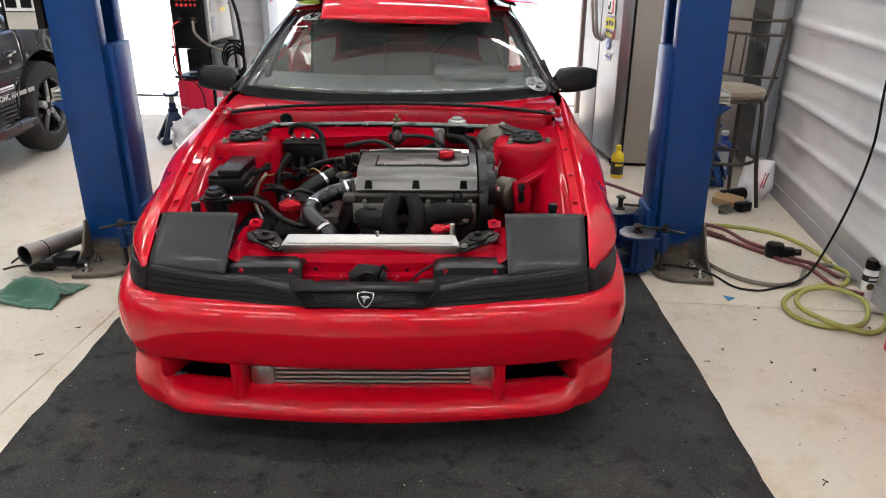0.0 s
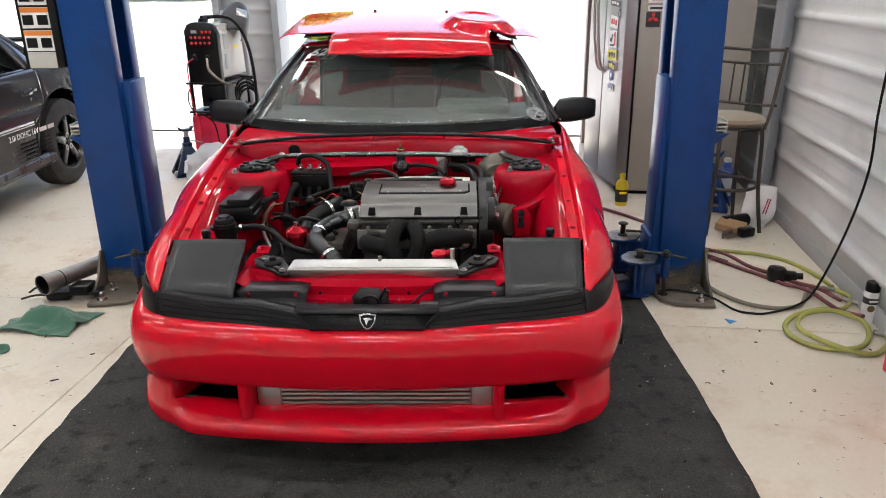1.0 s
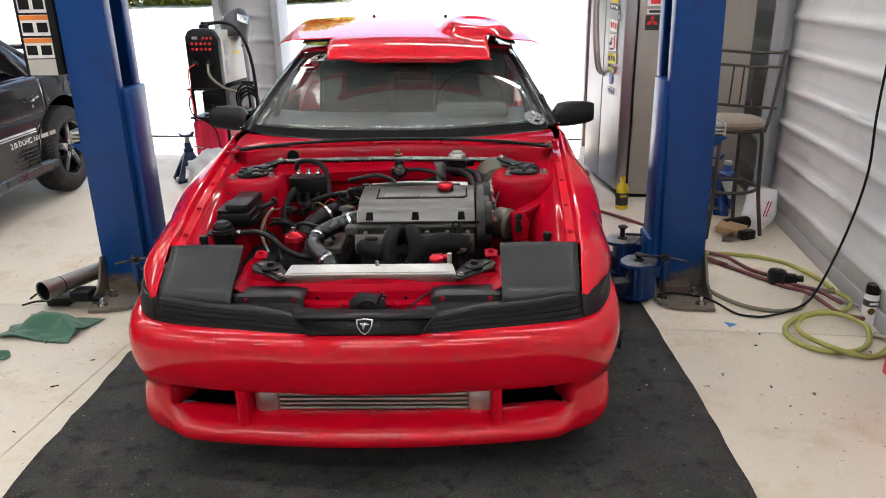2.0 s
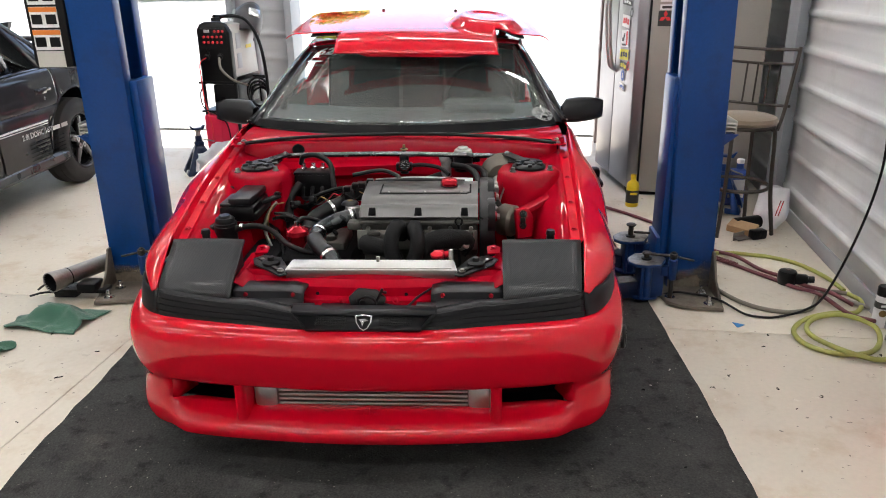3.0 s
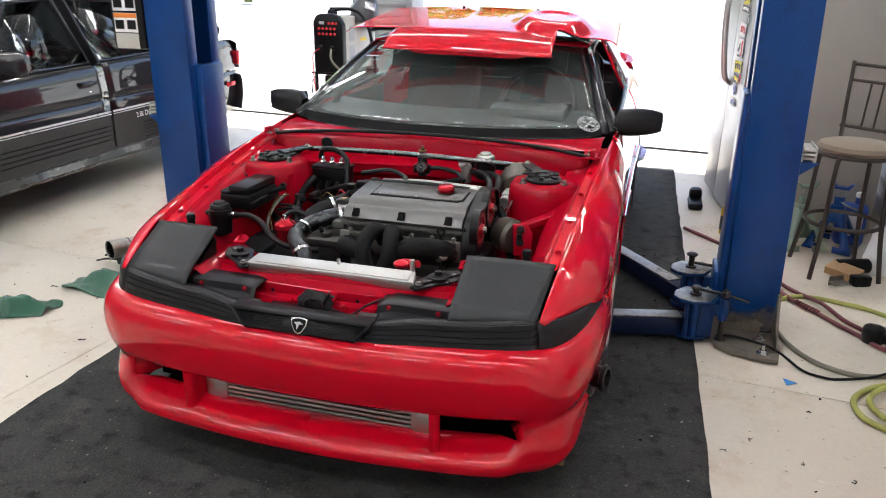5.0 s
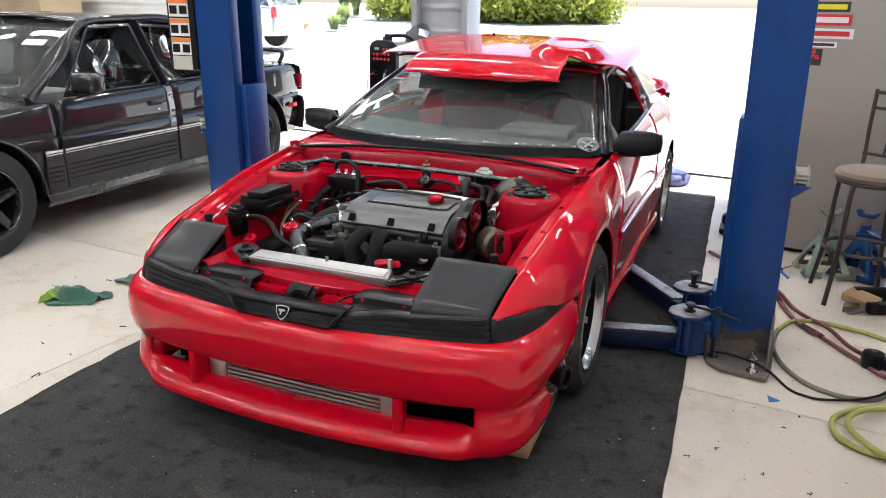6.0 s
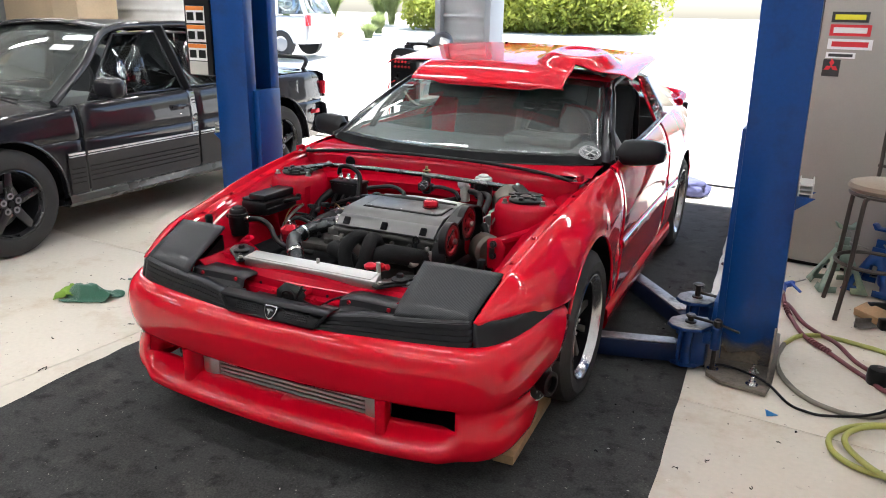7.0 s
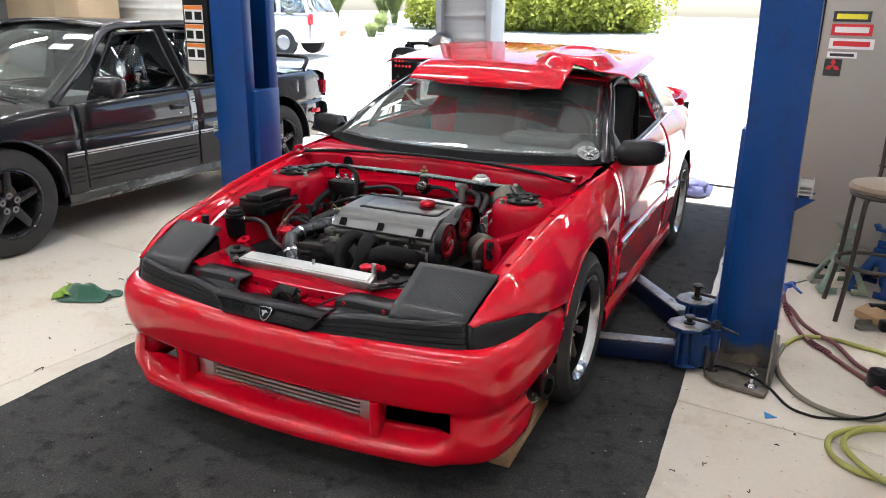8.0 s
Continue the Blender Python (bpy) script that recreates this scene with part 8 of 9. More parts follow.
def cloth(w, d, seed, h=0.05):
    """A rag thrown on the floor, in folds."""
    rows = []
    for i in range(27):
        row = []
        for j in range(27):
            u, v = j / 26 - 0.5, i / 26 - 0.5
            r = math.hypot(u, v)
            edge = 1 + 0.35 * noise.noise(Vector((math.cos(math.atan2(v, u)) * 1.4, math.sin(math.atan2(v, u)) * 1.4, seed)))
            x, y = u * w * edge, v * d * edge
            z = h * 1.5 * (0.5 + 0.5 * math.sin(7.5 * (u * 0.55 + v) + 2.2 * noise.noise(Vector((u * 2.0, v * 2.0, seed))) + seed)) ** 1.6 + h * 0.9 * max(0, 0.45 - r) + h * 0.5 * abs(noise.noise(Vector((u * 5.0, v * 5.0, seed * 2.3))))
            row.append((x + 0.03 * noise.noise(Vector((u * 5, v * 5, seed + 9))), y, z * (1 - 0.85 * max(0, r - 0.25) / 0.45) + 0.005))
        rows.append(row)
    return grid(rows)


def dropped(bm, x, y, z=0.0, turn=0):
    return moved(bm, pose(x, y, z, 0, 0, turn))


def sack(w, d, h, seed):
    """A floppy sack leaning back, its top pinched to a flat end."""
    rows = []
    for i in range(15):
        v = i / 14
        row = []
        for j in range(28):
            a = 2 * math.pi * j / 28
            k = 1 + 0.14 * noise.noise(Vector((math.cos(a) * 1.5, math.sin(a) * 1.5, v * 2.2 + seed))) + 0.05 * noise.noise(Vector((math.cos(a) * 5, math.sin(a) * 5, v * 7 + seed)))
            e = min(1, 0.55 + 1.6 * v) if v < 0.3 else 1.0
            thin = d * e * (1 - 0.85 * max(0, v - 0.45) / 0.55)
            row.append((w * e * k * math.cos(a) * (1 - 0.12 * v), thin * k * math.sin(a) + 0.35 * h * v, h * v + 0.015 * noise.noise(Vector((a, v * 3, seed)))))
        rows.append(row)
    bm = grid(rows, closed=True)
    bm.verts.ensure_lookup_table()
    bm.faces.new([bm.verts[k] for k in range(27, -1, -1)])
    return bm


bg = thing("white_sack", pose(2.235, 4.50, 0, 0, 0, -30), "white woven plastic sack leaning on the wall post", "sack")
part("sack_body", sack(0.105, 0.085, 0.25, 3.0), M_PLASTIC_BAG, bg, smooth=70, local=True)
for k in range(2):
    part("sack_stripe", span((0.045 + 0.016 * k, -0.055, 0.10), (0.060 + 0.016 * k, -0.005, 0.19), 0.004, 0.006), M_REDANO, bg, "red printed stripe", local=True)
lone("wood_offcut", box((0, 0, 0.045), (0.17, 0.10, 0.045), 0.004, pose(2.03, 4.37, 0.0, 12, 4, -38)), M_WOOD, "sawn offcut of pine on the floor", "wood block")
tool = thing("impact_wrench", pose(2.09, 4.46, 0, 0, 0, 20), "black impact wrench lying on its side", "power tool")
part("tool_body", merge(rod((-0.10, 0, 0.045), (0.09, 0, 0.045), 0.042, seg=18), rod((0.09, 0, 0.045), (0.15, 0, 0.045), 0.02)), M_BLACK, tool, local=True)
part("tool_grip", merge(span((-0.03, 0, 0.03), (-0.06, -0.15, 0.03), 0.045, 0.04, 0.012), box((-0.062, -0.175, 0.032), (0.10, 0.06, 0.06), 0.012)), M_BLACK, tool, local=True)
lone("offcut_bracket", merge(box((0, 0, 0.02), (0.10, 0.05, 0.006), 0.001, pose(1.98, 4.24, 0, 10, 0, 30)), box((0, 0.02, 0.025), (0.09, 0.006, 0.05), 0.001, pose(1.98, 4.24, 0, 0, 0, 30))), M_STEEL, "dull steel bracket lying on the floor", "bracket")


def jack_stand(m, label, mat):
    js = thing("jack_stand", m, label, "jack stand", "jack stands")
    for k in range(4):
        a = pose(0, 0, 0, 0, 0, 90 * k)
        def q(u, v):
            w = 0.030 + 0.105 * (1 - v)
            return a @ Vector((u * w, -w, 0.012 + 0.245 * v))
        rows = [[q(u, v) for u in (-1, -0.62, -0.3, 0.0, 0.3, 0.62, 1)] for v in (0, 0.14, 0.30, 0.50, 0.68, 0.85, 1)]
        part("side_panel", grid(rows, keep=lambda i, j: not ((i in (1, 2) and 1 <= j <= 4) or (i == 3 and 2 <= j <= 3) or (i == 0 and 2 <= j <= 3))), mat, js, solid=0.005, local=True)
    part("top_collar", merge(box((0, 0, 0.262), (0.075, 0.075, 0.03), 0.006), box((0, 0, 0.30), (0.052, 0.052, 0.05), 0.006)), mat, js, local=True)
    part("post", merge(box((0, 0, 0.33), (0.036, 0.032, 0.10), 0.003), *[box((0.020, 0, 0.29 + 0.022 * k), (0.008, 0.03, 0.010), 0.001) for k in range(4)]), M_STEEL, js, local=True)
    part("saddle", slab([(-0.065, 0.035), (-0.045, 0), (0.045, 0), (0.065, 0.035), (0.05, 0.034), (0.03, 0.014), (-0.03, 0.014), (-0.05, 0.034)], 0.06, Matrix.Translation((0, 0.03, 0.375)) @ pose(0, 0, 0, 90, 0, 0), 0.002), mat, js, local=True)
    part("ratchet_lever", tube([(0.02, -0.03, 0.30), (0.06, -0.05, 0.29), (0.12, -0.04, 0.27)], 0.006, 8, 5), M_STEEL, js, local=True)
    return js


M_TEAL = material("pale_teal_paint", (0.20, 0.27, 0.22), 0.5, 0.1, 0.15, 8, 90, 0.05, alt=(0.42, 0.44, 0.22), alt_amount=0.6, alt_scale=5)
jack_stand(pose(1.86, 4.86, 0, 0, 0, 15), "pale green jack stand beside the refrigerator", M_TEAL)
jack_stand(pose(2.06, 4.90, 0, 0, 0, -25), "blue jack stand behind the stool", M_BLUE)
jug = thing("blue_jug", pose(2.17, 5.02, 0), "blue plastic fluid jug with a white label", "jug")
part("jug_body", merge(box((0, 0, 0.13), (0.17, 0.11, 0.26), 0.03, seg=3), rod((0.03, 0, 0.26), (0.03, 0, 0.30), 0.025)), C_STK[6], jug, local=True)
part("jug_label", box((0, -0.0565, 0.13), (0.11, 0.002, 0.13)), M_WHITE, jug, local=True)
part("jug_cap", rod((0.03, 0, 0.30), (0.03, 0, 0.33), 0.027), M_WHITE, jug, local=True)

# hoses and cables on the floor
LOOP = [(2.24, 3.44, 0.013), (2.225, 3.62, 0.013), (2.155, 3.82, 0.012), (2.033, 3.929, 0.012), (1.948, 3.960, 0.012), (1.853, 3.990, 0.012), (1.755, 3.990, 0.012), (1.665, 3.933, 0.012), (1.605, 3.797, 0.012)]
TAIL = [(1.605, 3.797, 0.012), (1.580, 3.61, 0.012), (1.600, 3.451, 0.012), (1.651, 3.321, 0.012), (1.720, 3.233, 0.012), (1.801, 3.187, 0.012), (1.88, 3.177, 0.012), (1.985, 3.222, 0.012), (2.08, 3.37, 0.013), (2.16, 3.425, 0.013), (2.24, 3.40, 0.013)]
COIL = [(2.24, 3.40, 0.013), (2.262, 3.30, 0.013), (2.17, 3.17, 0.014), (2.05, 3.16, 0.014), (1.90, 3.09, 0.014), (1.80, 2.97, 0.014), (1.80, 2.84, 0.014), (1.89, 2.755, 0.014), (2.03, 2.76, 0.014), (2.13, 2.86, 0.014), (2.16, 2.98, 0.036), (2.08, 3.09, 0.037), (1.95, 3.07, 0.037), (1.855, 2.97, 0.036), (1.845, 2.86, 0.036), (1.93, 2.73, 0.034), (2.06, 2.70, 0.014), (2.17, 2.78, 0.014), (2.22, 2.88, 0.014)]
lh = thing("air_hose", Matrix(), "yellow-green air hose, looped and coiled on the floor", "hose", "hoses on the floor")
part("lime_length", tube(LOOP, 0.0115, 10, 9), M_LIME_HOSE, lh, smooth=80)
part("dirty_length", tube(TAIL, 0.0112, 10, 9), M_GREY_HOSE, lh, "dirt-greyed length of the hose", smooth=80)
part("coil", tube(COIL, 0.0115, 10, 9), M_LIME_HOSE, lh, smooth=80)
MH = ([(1.574, 4.49, 0.045), (1.60, 4.30, 0.018), (1.64, 4.135, 0.012), (1.685, 3.973, 0.014), (1.735, 3.87, 0.016), (1.802, 3.797, 0.012), (1.881, 3.674, 0.012), (1.947, 3.579, 0.012), (2.004, 3.485, 0.012), (2.075, 3.35, 0.030), (2.115, 3.12, 0.030), (2.165, 2.99, 0.055)],
      [(1.20, 4.98, 0.012), (1.40, 4.73, 0.012), (1.535, 4.521, 0.012), (1.615, 4.317, 0.030), (1.682, 4.155, 0.012), (1.755, 4.03, 0.012), (1.835, 3.885, 0.030), (1.919, 3.735, 0.012), (2.013, 3.61, 0.012), (2.075, 3.50, 0.012), (2.13, 3.37, 0.035), (2.20, 3.26, 0.014)])
for k, pts in enumerate(MH):
    hz = thing("maroon_hose", Matrix(), "maroon rubber hose with a blow gun, on the floor" if k == 0 else "maroon rubber hose lying across the floor", "hose", "hoses on the floor")
    part("hose_length", tube(pts, 0.0105, 10, 8), M_MAROON_HOSE, hz, smooth=80)
    if k == 0:
        path = [Vector(q) for q in spline(pts, 40)]
        for lo, hi in ((28, 62), (150, 205)):
            twist = []
            for i in range(lo * 2, hi * 2):
                q = path[i // 2]
                d = (path[i // 2 + 1] - path[i // 2 - 1]).normalized()
                side_ = d.cross(Vector((0, 0, 1))).normalized()
                a = (i - lo * 2) * 0.42
                twist.append(q + (side_ * math.cos(a) + Vector((0, 0, 1)) * math.sin(a)) * 0.0105 + Vector((0, 0, 0.004)))
            part("spiral_guard", tube(twist, 0.005, 6, 1, smooth=False), M_MAROON_HOSE, hz, "spiral guard wound round the hose", smooth=80)
        gun = part("blow_gun", merge(rod((1.573, 4.50, 0.045), (1.580, 4.60, 0.062), 0.014), span((1.578, 4.575, 0.062), (1.625, 4.62, 0.070), 0.03, 0.032, 0.008), span((1.60, 4.60, 0.080), (1.665, 4.52, 0.052), 0.016, 0.010, 0.003)), C_STK[6], hz, "bright blue plastic blow gun")
        part("gun_coupling", rod((1.572, 4.455, 0.040), (1.574, 4.505, 0.046), 0.012), M_STEEL, gun)
        part("gun_nozzle", rod((1.62, 4.62, 0.070), (1.69, 4.80, 0.045), 0.004), M_STEEL, gun)
lone("power_cable", tube([(2.26, 3.28, 3.4), (2.22, 3.22, 2.2), (2.18, 3.20, 1.3), (2.172, 3.20, 0.964), (2.179, 3.20, 0.696), (2.127, 3.20, 0.397), (2.026, 3.19, 0.106), (1.936, 3.17, 0.03), (1.78, 3.12, 0.012), (1.70, 3.125, 0.010), (1.638, 3.170, 0.008), (1.549, 3.262, 0.036), (1.455, 3.330, 0.036), (1.35, 3.355, 0.036), (1.265, 3.358, 0.010), (1.17, 3.36, 0.010)], 0.006, 8, 10), M_HOSE, "black power cable hanging down to the floor", "cable", smooth=80)
lone("wall_cable", tube([(2.10, 2.74, 2.4), (2.12, 2.72, 1.2), (2.115, 2.70, 0.60), (2.10, 2.66, 0.25), (2.13, 2.58, 0.04), (2.20, 2.50, 0.01), (2.24, 2.35, 0.01)], 0.007, 8, 8), M_HOSE, "black cable hanging beside the wall", "cable", smooth=80)
pl = thing("hose_reel_stop", pose(1.995, 3.56, 0, 0, 0, -10), "black round cable connector on the floor", "connector")
part("connector_body", lathe([(0, 0.075), (0.02, 0.077), (0.042, 0.072), (0.048, 0.06), (0.048, 0.01), (0.044, 0.0), (0, 0)], (0, 0, 0.002), (0, 0, 1), 24), M_BLACK, pl, local=True)
part("connector_arm", merge(box((0.06, -0.01, 0.035), (0.08, 0.05, 0.05), 0.012), rod((0.08, -0.01, 0.035), (0.13, -0.02, 0.04), 0.018)), M_BLACK, pl, local=True)
part("connector_top", lathe([(0, 0.0), (0.012, 0), (0.012, 0.004), (0, 0.004)], (0, 0, 0.0785), (0, 0, 1), 14), M_BROWN, pl, local=True)
rb = thing("tool_cart", pose(1.955, 2.45, 0), "red steel tool cart on black casters against the wall", "tool cart")
part("cart_body", box((0.125, -0.25, 0.30), (0.25, 0.50, 0.44), 0.008), M_WELDER_RED, rb, local=True)
for zz in (0.20, 0.34, 0.47):
    part("drawer_edge", box((-0.002, -0.25, zz), (0.006, 0.46, 0.012), 0.002), M_BRUSHED, rb, "bare metal drawer edge", local=True)
for dx in (0.04, 0.21):
    for dy in (-0.05, -0.45):
        part("caster", merge(lathe([(0, 0), (0.030, 0), (0.034, 0.005), (0.034, 0.021), (0, 0.024)], (dx - 0.012, dy, 0.034), (dx + 1, dy, 0.034), 16), box((dx, dy, 0.066), (0.03, 0.04, 0.03), 0.004)), M_HOSE, rb, local=True)
can = thing("spray_can", pose(2.225, 3.06, 0), "white and black spray paint can with a black cap", "spray can")
part("can_body", lathe([(0, 0), (0.031, 0), (0.033, 0.004), (0.033, 0.148), (0.030, 0.155), (0, 0.155)], (0, 0, 0), (0, 0, 1), 24), M_WHITE, can, local=True)
part("can_cap", lathe([(0, 0.045), (0.027, 0.045), (0.031, 0.038), (0.032, 0.0), (0, 0)], (0, 0, 0.155), (0, 0, 1), 24), M_BLACK, can, local=True)
part("can_band", lathe([(0.0333, 0.0), (0.0336, 0.001), (0.0336, 0.030), (0.0333, 0.031)], (0, 0, 0.095), (0, 0, 1), 24), C_STK[4], can, local=True)
part("can_disc", lathe([(0, 0), (0.017, 0), (0.017, 0.001), (0, 0.001)], (-0.010, -0.0325, 0.075), (-0.013, -0.06, 0.075), 16), M_GOLD, can, local=True)
part("can_mark", box((-0.003, -0.0335, 0.112), (0.042, 0.002, 0.010)), M_WHITE, can, local=True)
lone("coupling", merge(rod((2.19, 3.30, 0.018), (2.24, 3.24, 0.018), 0.012), rod((2.24, 3.24, 0.018), (2.27, 3.19, 0.02), 0.009)), M_STEEL, "steel air coupling on the floor", "hose fitting")
lone("coupling", merge(rod((2.17, 2.90, 0.02), (2.23, 2.86, 0.02), 0.013), rod((2.23, 2.86, 0.02), (2.26, 2.84, 0.022), 0.010)), M_STEEL, "steel air coupling on the floor", "hose fitting")
lone("tape_scrap", slab([(0, 0), (0.05, 0.012), (0.012, 0.055)], 0.002, pose(1.565, 3.02, 0.003, 0, 0, 20)), material("blue_tape", (0.03, 0.22, 0.55), 0.6, 0, 0.05), "torn scrap of blue masking tape", "tape")
rng = random.Random(21)
for k in range(13):
    x, y = rng.uniform(1.28, 2.1), rng.uniform(1.7, 3.0)
    if k < 2:
        x, y = ((1.385, 2.56), (1.545, 2.485))[k]
    n = 3 + rng.randrange(3)
    pts = [Vector((x, y, 0.004))]
    for q in range(n):
        pts.append(pts[-1] + Vector((rng.uniform(-0.009, 0.009), rng.uniform(-0.009, 0.009), rng.uniform(-0.001, 0.001))))
    lone("debris", tube(pts, rng.uniform(0.0012, 0.0022), 5, 3), M_DARK, "dark crumb of rubber on the concrete", "debris", "crumbs on the floor")
rng = random.Random(22)
for k in range(9):
    x, y = rng.uniform(-2.2, -1.3), rng.uniform(1.8, 3.0)
    lone("debris", tube([(x, y, 0.004), (x + rng.uniform(-0.02, 0.02), y + rng.uniform(-0.02, 0.02), 0.005), (x + rng.uniform(-0.03, 0.03), y + rng.uniform(-0.03, 0.03), 0.004)], 0.0022, 5, 3), M_DARK, "dark crumb of rubber on the concrete", "debris", "crumbs on the floor")
# crumbs and lint trodden into the carpet runner
rng = random.Random(23)
M_LINT = material("pale_lint", (0.42, 0.40, 0.36), 0.9, 0, 0.1)
for k in range(46):
    x, y = rng.uniform(-1.15, 1.2), rng.uniform(0.75, 1.75) if k % 3 else rng.uniform(1.8, 4.5)
    if k % 3 == 0:
        x = rng.uniform(0.95, 1.17)
    pale = k % 4 == 1
    a = rng.uniform(0, 6.28)
    n = rng.uniform(0.004, 0.014)
    lone("lint" if pale else "crumb", tube([(x, y, 0.0085), (x + n * 0.6 * math.cos(a), y + n * 0.6 * math.sin(a), 0.0105), (x + n * math.cos(a + 0.5), y + n * math.sin(a + 0.5), 0.0085)], 0.0016 if pale else 0.003, 5, 3), M_LINT if pale else M_DARK, "pale thread of lint on the carpet" if pale else "dark crumb trodden into the carpet", "debris", "bits on the carpet")
# board under the front wheel
lone("wood_ramp", box((0, 0, 0.02), (0.078, 0.50, 0.036), 0.003, pose(0.722, 2.462, 0.008, 0, 0, 2)), M_WOOD, "pine board lying beside the front tyre", "board")

# ---- left-hand side: pipe, rags ----
ep = thing("exhaust_pipe", pose(-1.75, 3.4, 0), "bare steel exhaust pipe lying on a black bracket", "exhaust pipe")
part("pipe", lathe([(0.050, 0.0), (0.052, 0.0), (0.053, 0.01), (0.046, 0.09), (0.044, 0.12), (0.044, 0.52), (0.041, 0.52), (0.041, 0.12), (0.047, 0.02), (0.050, 0.0)], (-1.80, 3.205, 0.135), (-1.56, 3.72, 0.125), 28), M_STEEL, ep, "heat-stained steel pipe")
# Near-black disc and liner put the shade into the pipe's open end.
part("pipe_bore", lathe([(0, 0.10), (0.046, 0.10), (0.046, 0.105), (0, 0.105)], (-1.80, 3.205, 0.135), (-1.56, 3.72, 0.125), 24), M_DARK, ep, "near-black disc for the shade in the bore")
part("pipe_liner", lathe([(0.0498, 0.003), (0.0465, 0.02), (0.0408, 0.10), (0.0405, 0.11)], (-1.80, 3.205, 0.135), (-1.56, 3.72, 0.125), 24), M_DARK, ep, "inside of the pipe, blackened for shade")
part("pipe_bracket", merge(box((-1.72, 3.33, 0.05), (0.30, 0.08, 0.02), 0.004, pose(0, 0, 0)), box((-1.66, 3.32, 0.075), (0.10, 0.10, 0.05), 0.01), box((-1.80, 3.36, 0.03), (0.12, 0.10, 0.05), 0.01)), M_BLACK, ep)
part("hanger_wire", tube([(-1.97, 3.36, 0.03), (-1.90, 3.34, 0.07), (-1.80, 3.33, 0.06), (-1.74, 3.30, 0.05)], 0.006, 6, 6), M_BLACK, ep)
part("hanger_wire", tube([(-1.98, 3.30, 0.02), (-1.88, 3.28, 0.05), (-1.78, 3.31, 0.035)], 0.006, 6, 6), M_BLACK, ep)
lone("green_rag", dropped(cloth(0.38, 0.26, 1.0, 0.042), -1.70, 3.05, 0, -8), M_GREEN_CLOTH, "dark green rag thrown on the floor", "rag", "green rags", smooth=80, solid=0.003)
lone("green_rag", dropped(cloth(0.27, 0.17, 2.0, 0.042), -1.885, 2.675, 0, 24), M_GREEN_CLOTH, "crumpled dark green rag on the floor", "rag", "green rags", smooth=80, solid=0.003)

lone("lime_glove", dropped(cloth(0.15, 0.11, 5.0, 0.032), -2.01, 2.635, 0.0, 40), material("lime_cloth", (0.20, 0.34, 0.05), 0.85, 0, 0.2, 12, 240, 0.3), "bright lime work glove half under the green rag", "glove", smooth=80, solid=0.003)

M_HELMET = material("helmet_grey", (0.045, 0.045, 0.05), 0.4, 0.1, 0.1, 6, 90, 0.01, coat=0.15)
M_CLEAR_BAG = material("thin_plastic_bag", (0.72, 0.74, 0.77), 0.35, 0, 0.06, 12, 90, 0.15)
M_CLEAR_BAG.node_tree.nodes["Principled BSDF"].inputs["Transmission Weight"].default_value = 0.55
# ---- far end: welder cart, bags, rag ----
wc = thing("welder_cart", pose(-1.87, 6.62, 0, 0, 0, -8), "black steel welder cart with cable tray and pole", "cart")
for sx in (-0.15, 0.15):
    for sy in (-0.26, 0.26):
        part("cart_post", box((sx, sy, 0.39), (0.026, 0.026, 0.66), 0.003), M_BLACK, wc, local=True)
        part("cart_wheel", lathe([(0, 0), (0.045, 0), (0.05, 0.006), (0.05, 0.026), (0, 0.026)], (sx - 0.013, sy, 0.05), (sx + 1, sy, 0.05), 18), M_HOSE, wc, local=True)
for zz in (0.09, 0.46, 0.71):
    part("cart_shelf", box((0, 0, zz), (0.36, 0.60, 0.02), 0.004), M_BLACK, wc, local=True)
part("cart_drawer", box((0.05, -0.05, 0.60), (0.22, 0.44, 0.18), 0.006), M_BLACK, wc, local=True)
part("cart_pole", rod((0.26, 0.10, 0.30), (0.21, 0.10, 1.25), 0.022), M_GREY_STEEL, wc, "pale grey steel pole", local=True)
part("pole_clamp", box((0.22, 0.10, 0.72), (0.12, 0.05, 0.03), 0.004), M_BLACK, wc, local=True)
bx = thing("red_fuel_can", pose(-1.87, 6.62, 0.105, 0, 0, -8), "bright red plastic fuel can on the cart", "fuel can")
part("can_body", box((-0.02, -0.17, 0.165), (0.32, 0.24, 0.33), 0.035, seg=4), M_WELDER_RED, bx, local=True)
part("can_rib", box((-0.02, -0.291, 0.165), (0.02, 0.008, 0.26), 0.004), M_WELDER_RED, bx, local=True)
part("can_cap", rod((0.06, -0.17, 0.33), (0.06, -0.17, 0.352), 0.03), M_BLACK, bx, local=True)
wd = thing("welding_machine", pose(-1.86, 6.62, 0.722, 0, 0, -8), "welding machine with black panel and pale side cover", "welder")
part("side_cover", box((0.005, 0.04, 0.25), (0.25, 0.56, 0.45), 0.012), M_BEIGE, wd, "pale steel cover", local=True)
pn = part("control_panel", slab([(-0.15, -0.015), (0.14, -0.015), (0.15, 0.02), (0.15, 0.40), (0.105, 0.47), (0.05, 0.49), (-0.07, 0.49), (-0.12, 0.47), (-0.15, 0.42)], 0.07, Matrix.Translation((0, -0.235, 0.01)) @ pose(0, 0, 0, 90), 0.012), M_BLACK, wd, "black control panel with red knobs", local=True)
part("panel_inset", box((0.0, -0.3055, 0.36), (0.24, 0.003, 0.17), 0.001), M_HOSE, pn, local=True)
